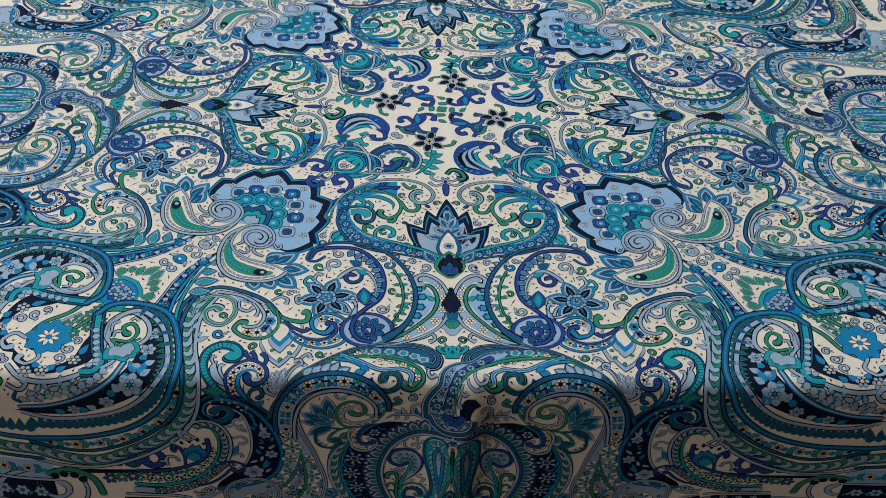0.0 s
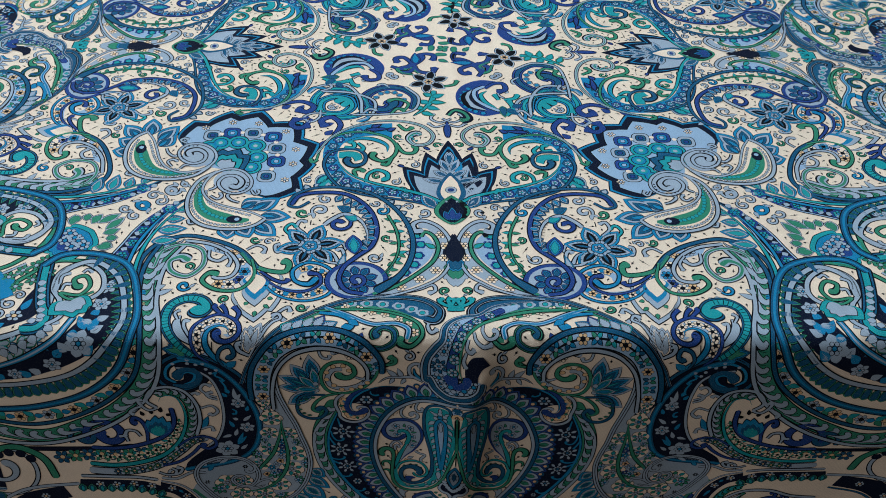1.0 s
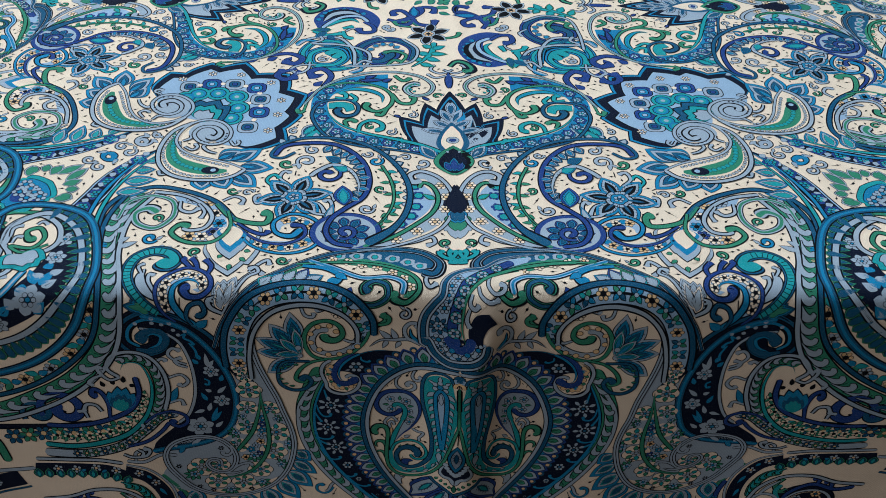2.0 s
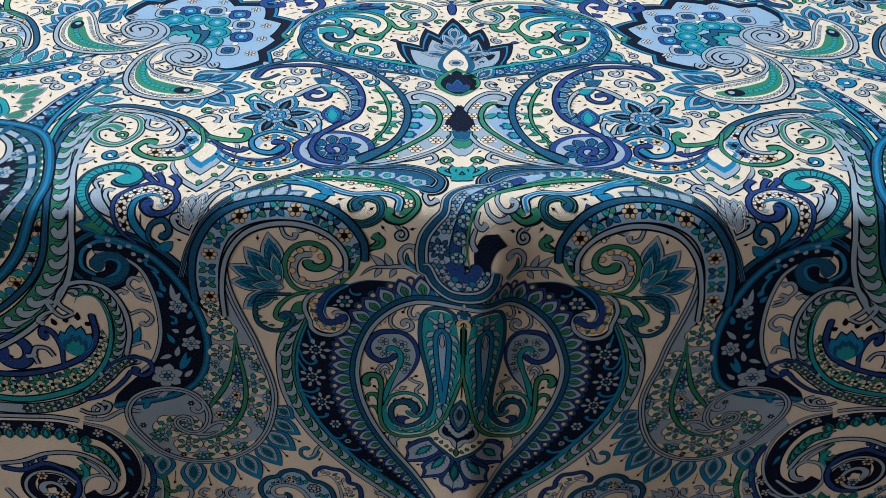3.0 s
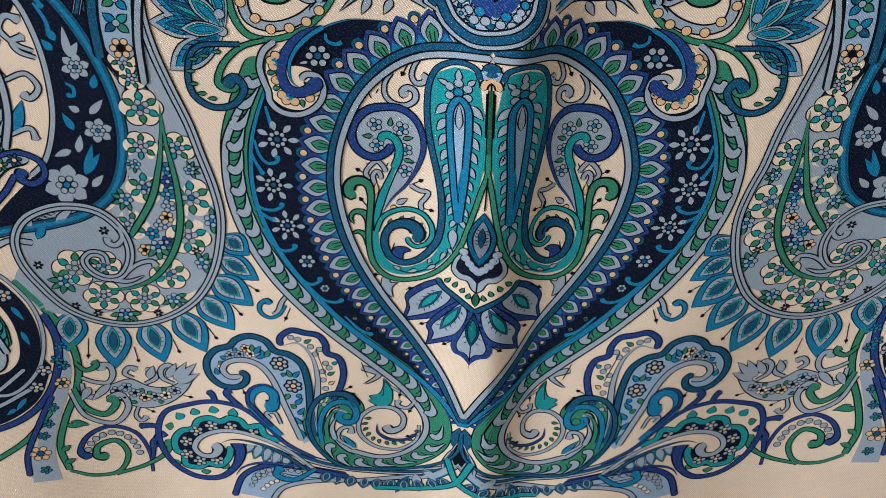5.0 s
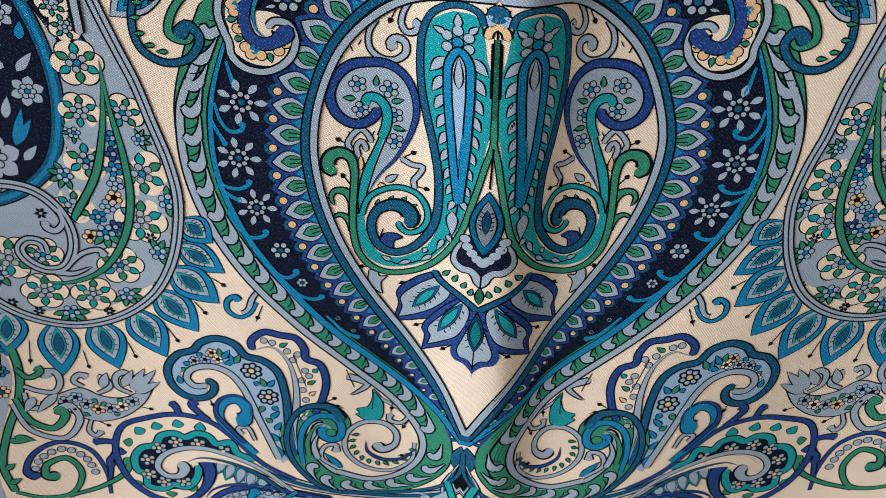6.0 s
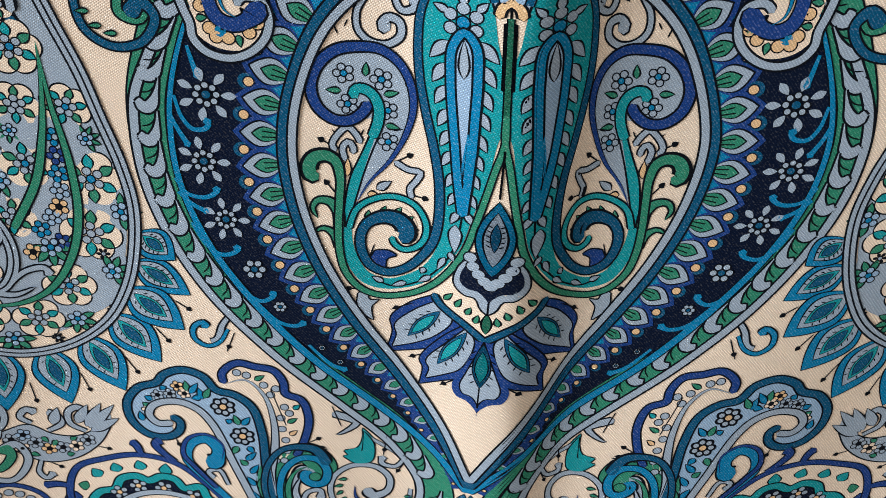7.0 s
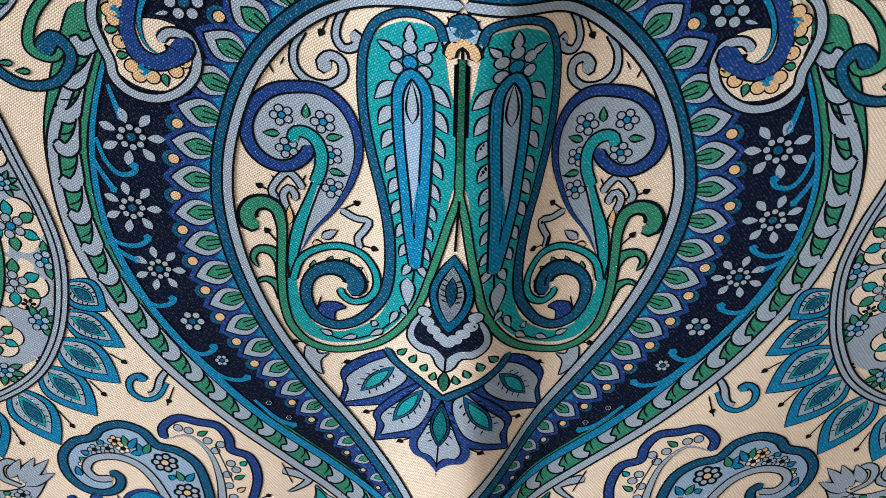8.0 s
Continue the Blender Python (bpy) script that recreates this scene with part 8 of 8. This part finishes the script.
for p in ([(222.5, 492.5), (222.5, 485.6), (218.4, 486.4)], [(232.0, 496.5), (230.3, 488.3), (226.4, 490.4)]):
    level(5)
    hook(RB, 3, p)
for x, y, d in ((224.1, 500.9, OC), (213.3, 505.3, GY), (213.8, 516.1, OC), (221.1, 518.2, GY), (238.0, 524.6, GY), (234.8, 531.4, TQ), (241.4, 533.5, GY)):
    level(8)
    posy(x, y, 3.4, 6, d, TE)
level(2)
bands([(247.0, 511.3), (236.1, 529.9), (219.7, 539.3), (198.3, 538.7), (178.6, 528.8)], (2.4, BK), (1.8, GY))
for p in ([(210.3, 537.6), (205.8, 525.8)], [(205.9, 538.5), (199.3, 527.3)], [(208.7, 537.5), (211.8, 529.3)], [(224.7, 533.8), (224.7, 525.6)], [(220.6, 536.1), (217.4, 527.1)]):
    level(4)
    leafto(p, 6, TQ, GN)
end("wedge", "navy scalloped spiral")

begin("corner_drape_paisley")
curl(GY, 3.2, 297.0, 447.9, 26, 60, 1.6)
level(3)
bands([(304.4, 434.4), (284.1, 430.0), (269.1, 440.0), (264.2, 458.8)], (5, BK), (4.2, GN))
level(5)
dots([(300.8, 437.3), (285.2, 434.8), (274.1, 443.1)], 8, 3, NV)
level(1)
bands([(313.6, 428.6), (338.3, 441.2), (347.8, 467.6)], (4, BK), (3.2, GY))
level(1)
bands([(284.4, 431.2), (254.6, 432.1), (228.9, 431.6), (207.1, 428.8)], (3.2, BK), (2.5, NV))
for i, (x, y, a, s) in enumerate(along([(260.5, 440.0), (234.0, 436.8), (208.1, 436.5), (190.3, 431.1)], 9)):
    level(1)
    flower(x, y, 6, 6, GN if i % 2 else TE, OC, 0)
level(3)
curl(RB, 6, 222.4, 418.4, 15, 30, -1.3)
level(3)
curl(TE, 4, 237.7, 421.5, 10, 30, -1.2)
end("wedge", "grey spiral by the side fold")

begin("corner_border")
bands([(298, 408), (330, 402), (356, 388), (373.5, 372.5)], (11.5, BK), (10.8, GN))
level(2)
vine([(298, 408), (330, 402), (356, 388), (373, 373)], 9.5, 10, GY)
level(8)
bands([(300, 418), (338, 411), (366, 396), (381.5, 380.5)], (3.2, BK), (2.5, TE))
level(1)
fill(LB, [(296, 421), (340, 416), (370, 399), (386, 384)], [(298, 440), (348, 434), (382, 412), (399, 397)])
level(3)
for i, (x, y, a, s) in enumerate(along([(302, 430), (345, 424), (376, 405), (391, 391)], 9)):
    level(3)
    if i % 2:
        posy(x, y, 4.4, 6, OC, BK)
    else:
        for t, d in ((45, GN), (-45, AZ), (150, TQ)):
            level(3)
            leaf(x, y, 7.5, 4.6, a + t, d)
level(1)
fill(NV, [(299, 442), (350, 436), (384, 414), (402, 400)], [(300, 466), (360, 458), (398, 432), (419, 417)])
level(3)
for x, y, a, s in along([(305, 454), (354, 447), (390, 424), (405, 409)], 14):
    level(3)
    flower(x, y, 5.6, 6, GY, TE, a, NV, 1.0)
    level(3)
    leaf(x + 7 * math.cos(radians(a)), y + 7 * math.sin(radians(a)), 6, 4, a + 60, AZ, ink=NV)
level(6)
bands([(298, 441), (349, 435), (383, 413), (400.5, 398.5)], (2.8, BK), (2.1, GY))
level(6)
bands([(300, 467), (360, 459), (398, 433), (419.5, 417.5)], (3.4, BK), (2.6, GY), (1.0, TE))
level(7)
fringe([(302, 470), (362, 462), (401, 436), (422, 421)], 6.6, 12, 7.4, 90, GN, TE, base=0.3)
level(1)
fill(CR, [(296, 366), (322, 362), (336, 350), (341, 341)], [(298, 394), (328, 388), (350, 374), (363, 362)])
level(2)
fringe([(300, 388), (326, 383), (346, 370), (358, 359)], 6.4, 15, 7.2, -90, GN, TE, base=0.25)
level(9)
bands([(300, 395), (329, 389), (351, 375), (364.5, 363.5)], (5.0, BK), (4.2, TE), (1.6, AZ))
end("wedge", "corner border of green leaves and dark flowers")

# the turning middle
begin("azure_ring")
bands([(64.9, 91.5), (68.9, 71.3), (80.8, 60.9), (95.7, 64), (102.3, 80.7), (94.2, 94.9), (79.5, 96), (72.4, 85.4), (77.7, 75.7), (86.5, 80.2)], (8.5, BK), (7.6, AZ), (4.0, BK), (3.4, TQ), ends="k")
level(4)
bands([(64.7, 97.9), (66.8, 73.7), (78.4, 55.7), (98.6, 57.3), (108, 68.6)], (2.8, BK), (2.1, GY))
level(4)
bands([(108.1, 66.9), (103.5, 60), (93.3, 61.3)], (3, BK), (2.3, AZ))
level(5)
hook(GY, 2.4, [(64.7, 97.9), (58.5, 89.7), (52.6, 92.7)])
for p in ([(101.9, 104.6), (109.9, 116.5), (117.4, 112.9), (113.2, 102.7)],):
    level(5)
    hook(RB, 4.5, p)
level(5)
hook(RB, 5.0, [(84.5, 127.1), (80.3, 111.7), (87.5, 101.8), (95, 106.7), (90.7, 115.9)])
level(5)
hook(GY, 2.2, [(91.7, 96.4), (102.4, 96.8), (108.4, 102.5), (103.1, 110.1)])
level(3)
for p in ([(140.8, 94.1), (131.5, 87.4)], [(126.3, 91.2), (119.3, 85.3)], [(113.9, 93.2), (109.5, 85)]):
    level(3)
    leafto(p, 6, RB)
end("wedge", "azure ring scroll")

begin("royal_ring")
bands([(25.6, 90.2), (24, 72.2), (35.4, 60.1), (50.5, 59.8), (61.9, 71.1), (60.1, 84.9), (47.7, 91), (40.4, 82.6), (43.9, 74.6)], (11, BK), (10, RB), (5.5, BK), (4.8, TE), ends="k")
level(4)
fringe([(28, 78.1), (36.9, 64.3), (50.5, 64), (58.8, 75.1)], 7, 6, 6, 90, GY, AZ, base=0.6)
level(8)
bands([(33, 94.4), (29, 82.2), (37.9, 76), (45.4, 78.7)], (3.6, BK), (2.8, GN), ends="k")
level(8)
bands([(72.1, 98.1), (47.7, 97.3), (25.6, 91.8), (21, 73.8), (31.9, 57.4)], (2.4, BK), (1.8, GY))
level(8)
hook(GN, 3.0, [(42.8, 97.2), (36.9, 89), (32, 92)])
end("turn", "royal blue fringed ring")

begin("black_star")
mid = (12.6, 50.7)
for i in range(6):
    level(0)
    leaf(mid[0], mid[1], 17, 9, 20 + i * 60, GY, BK, base=0.6)
level(4)
dot(mid[0], mid[1], 5, GY)
posy(mid[0], mid[1], 4, 6, OC, BK)
end("turn", "black petalled star flower")
for p in ([(25.1, 39.9), (35.4, 36), (38, 29.9)], [(20, 38), (27.6, 29.5), (32.8, 33.2)], [(2.6, 58), (-7.6, 56), (-10.4, 49)]):
    begin("tendril")
    hook(GN, 3.0, p)
    end("turn")

begin("leaf_branch")
st(TQ, 3.6, [(8.8, 63.3), (10.6, 77.5), (17.3, 89.9), (25.7, 99.8)], "t")
for p, d in (([(10.5, 73.4), (0.4, 68.9)], TQ), ([(12.1, 80), (-0.7, 81.2)], GN), ([(14.7, 86.6), (4.5, 91.1)], TQ), ([(10.5, 71.7), (17.9, 67)], GN), ([(13.2, 81.7), (22, 77.1)], TQ), ([(17.3, 89.9), (25.6, 85.4)], GN), ([(19.3, 94), (8.6, 99.2)], GN)):
    level(3)
    leafto(p, 7, d, TQ)
end("turn", "turquoise leaf branch")

begin("turning_boteh")
fill(RB, [(-43.3, 50.3), (-28.2, 48.3), (-13.6, 57.4), (-7.9, 74.4), (-13.7, 90.5), (-28, 98), (-41.4, 94.3)], [(-44.2, 52.9), (-32.8, 56.7), (-26.3, 65.4), (-29.2, 76.1), (-37, 86.5), (-41.5, 92.8), (-42.4, 94.3)])
level(2)
fringe([(-17.6, 57.3), (-9.9, 74.3), (-15.1, 90.4), (-30.4, 97.9)], 6, 5, 5, 90, AZ, base=0.6)
level(6)
bands([(-21.4, 62.2), (-16.9, 72.4), (-20.4, 83.8), (-31.8, 90.7)], (10, BK), (9, NV), (4.5, GY), ends="b")
level(9)
bands([(-31.8, 56.8), (-23.3, 63.8), (-23.8, 75.5), (-32.2, 85), (-41.6, 91.1)], (3.6, BK), (2.8, LB))
level(9)
bands([(-31.6, 60.2), (-39.1, 53.1), (-46.2, 52.8), (-47.6, 61.3), (-40.3, 64.9)], (5, BK), (4.2, RB), ends="k")
level(9)
bands([(-33.4, 63.5), (-28.1, 68.7), (-30.5, 78.5), (-39.9, 88)], (4, BK), (3.2, TQ), ends="b")
for p in ([(-46.1, 97.4), (-51.7, 87.6), (-49.1, 75.4)], [(-45.6, 75.5), (-54.3, 72.8), (-57.3, 66.8)], [(-41.6, 75.7), (-38.2, 67.5)]):
    level(4)
    hook(TQ, 4, p)
level(4)
for p, d in (([(-45.8, 87.8), (-57.5, 95.4)], AZ), ([(-50.8, 86), (-60.1, 80.8)], RB), ([(-43.6, 83.8), (-44.9, 99.8)], GN)):
    level(4)
    leafto(p, 8, d, TE)
level(4)
bands([(-1.1, 98.9), (-6.2, 92.3), (-13.5, 95.3), (-16.5, 103.1), (-9.6, 106.5)], (8, BK), (7, NV), (3.5, GN), ends="k")
end("turn", "royal blue boteh with navy heart")

begin("royal_knot")
for p in ([(35.4, 29.8), (23.4, 24), (17, 12.9), (22.2, 8.5)], [(25, 24), (20, 35.3), (9.7, 37.6), (6.9, 28.6)], [(22.3, 14.9), (15.9, 8.2), (7.6, 10.6), (8.8, 19.8)], [(25, 24), (32.8, 13.5), (39, 15.5), (36.9, 22.7)], [(43.1, 27.4), (32.8, 31.4), (25, 24)], [(22.4, 26.6), (27.7, 35.6), (35.4, 36.8)]):
    level(0)
    hook(RB, 4.6, p)
level(2)
leafto([(22.4, 23.9), (23.2, 5.7)], 9, RB, AZ)
for p in ([(6.4, 7.8), (-1.3, 12.1)], [(4.1, 16.9), (-4.6, 22.8)], [(5.3, 3.2), (-1.7, -0.9)], [(11.6, 3.4), (6.2, -4.3)]):
    level(2)
    leafto(p, 5.5, TQ, GN)
level(2)
for p in ([(43, 59.5), (49.1, 53.8), (54.1, 56.5)], [(73.6, 46.1), (68.7, 41.6), (62.5, 44.8), (65.9, 50.1)]):
    level(2)
    hook(GY, 2.2, p)
end("turn", "royal blue scroll knot")

# ---- small tendrils, leaves and hairs in the cream ground that the motifs leave free ----
CELL = 1.5
free = np.ones((430, 430), dtype=bool)
for spots in motif["taken"]:
    q = np.sort(np.abs(spots), axis=1) / CELL
    q = np.clip(q.astype(int), 0, 429)
    free[q[:, 0], q[:, 1]] = False
room = np.zeros(free.shape)
grown = ~free
for step in range(1, 9):
    wider = grown.copy()
    wider[1:] |= grown[:-1]
    wider[:-1] |= grown[1:]
    if step % 2:
        wider[:, 1:] |= grown[:, :-1]
        wider[:, :-1] |= grown[:, 1:]
    else:
        wider[:, 1:] |= wider[:, :-1]
        wider[:, :-1] |= wider[:, 1:]
    room[grown] += 0
    room[~wider] = step * CELL
    grown = wider
dice = random.Random(7)
order = [(i, j) for i in range(4, 320) for j in range(i, 232) if room[i, j] >= 1.5]
dice.shuffle(order)
order.sort(key=lambda ij: -round(room[ij] / 3))
placed = []
begin("tendril_print")
for i, j in order:
    x, y, r = (i + 0.5) * CELL, (j + 0.5) * CELL, min(room[i, j] + 1.2, 7.5)
    if any((x - px) ** 2 + (y - py) ** 2 < (0.85 * (r + pr)) ** 2 for px, py, pr in placed):
        continue
    placed.append((x, y, r))
    a = dice.uniform(0, 360)
    level(0)
    pick = dice.random()
    if r > 3.2 and pick < 0.85:
        curl(dice.choice((GY, GY, GY, GN, AZ)), 0.3 * r + 0.3, x, y, 0.8 * r, a, dice.choice((-1.15, 1.15)), 0.42)
        level(0)
        c0, s0 = math.cos(radians(a)), math.sin(radians(a))
        leaf(x + 0.7 * r * c0, y + 0.7 * r * s0, 0.9 * r, 0.5 * r, a + 70, GY)
    else:
        c0, s0 = math.cos(radians(a)), math.sin(radians(a))
        st(BK, 0.55, [(x - 0.8 * r * c0, y - 0.8 * r * s0), (x + 0.8 * r * c0, y + 0.8 * r * s0)], "t", 0)
        level(0)
        dot(x - 0.2 * r * c0, y - 0.2 * r * s0, 0.75, BK, None)
end("wedge", "small grey and green tendrils and hairs")
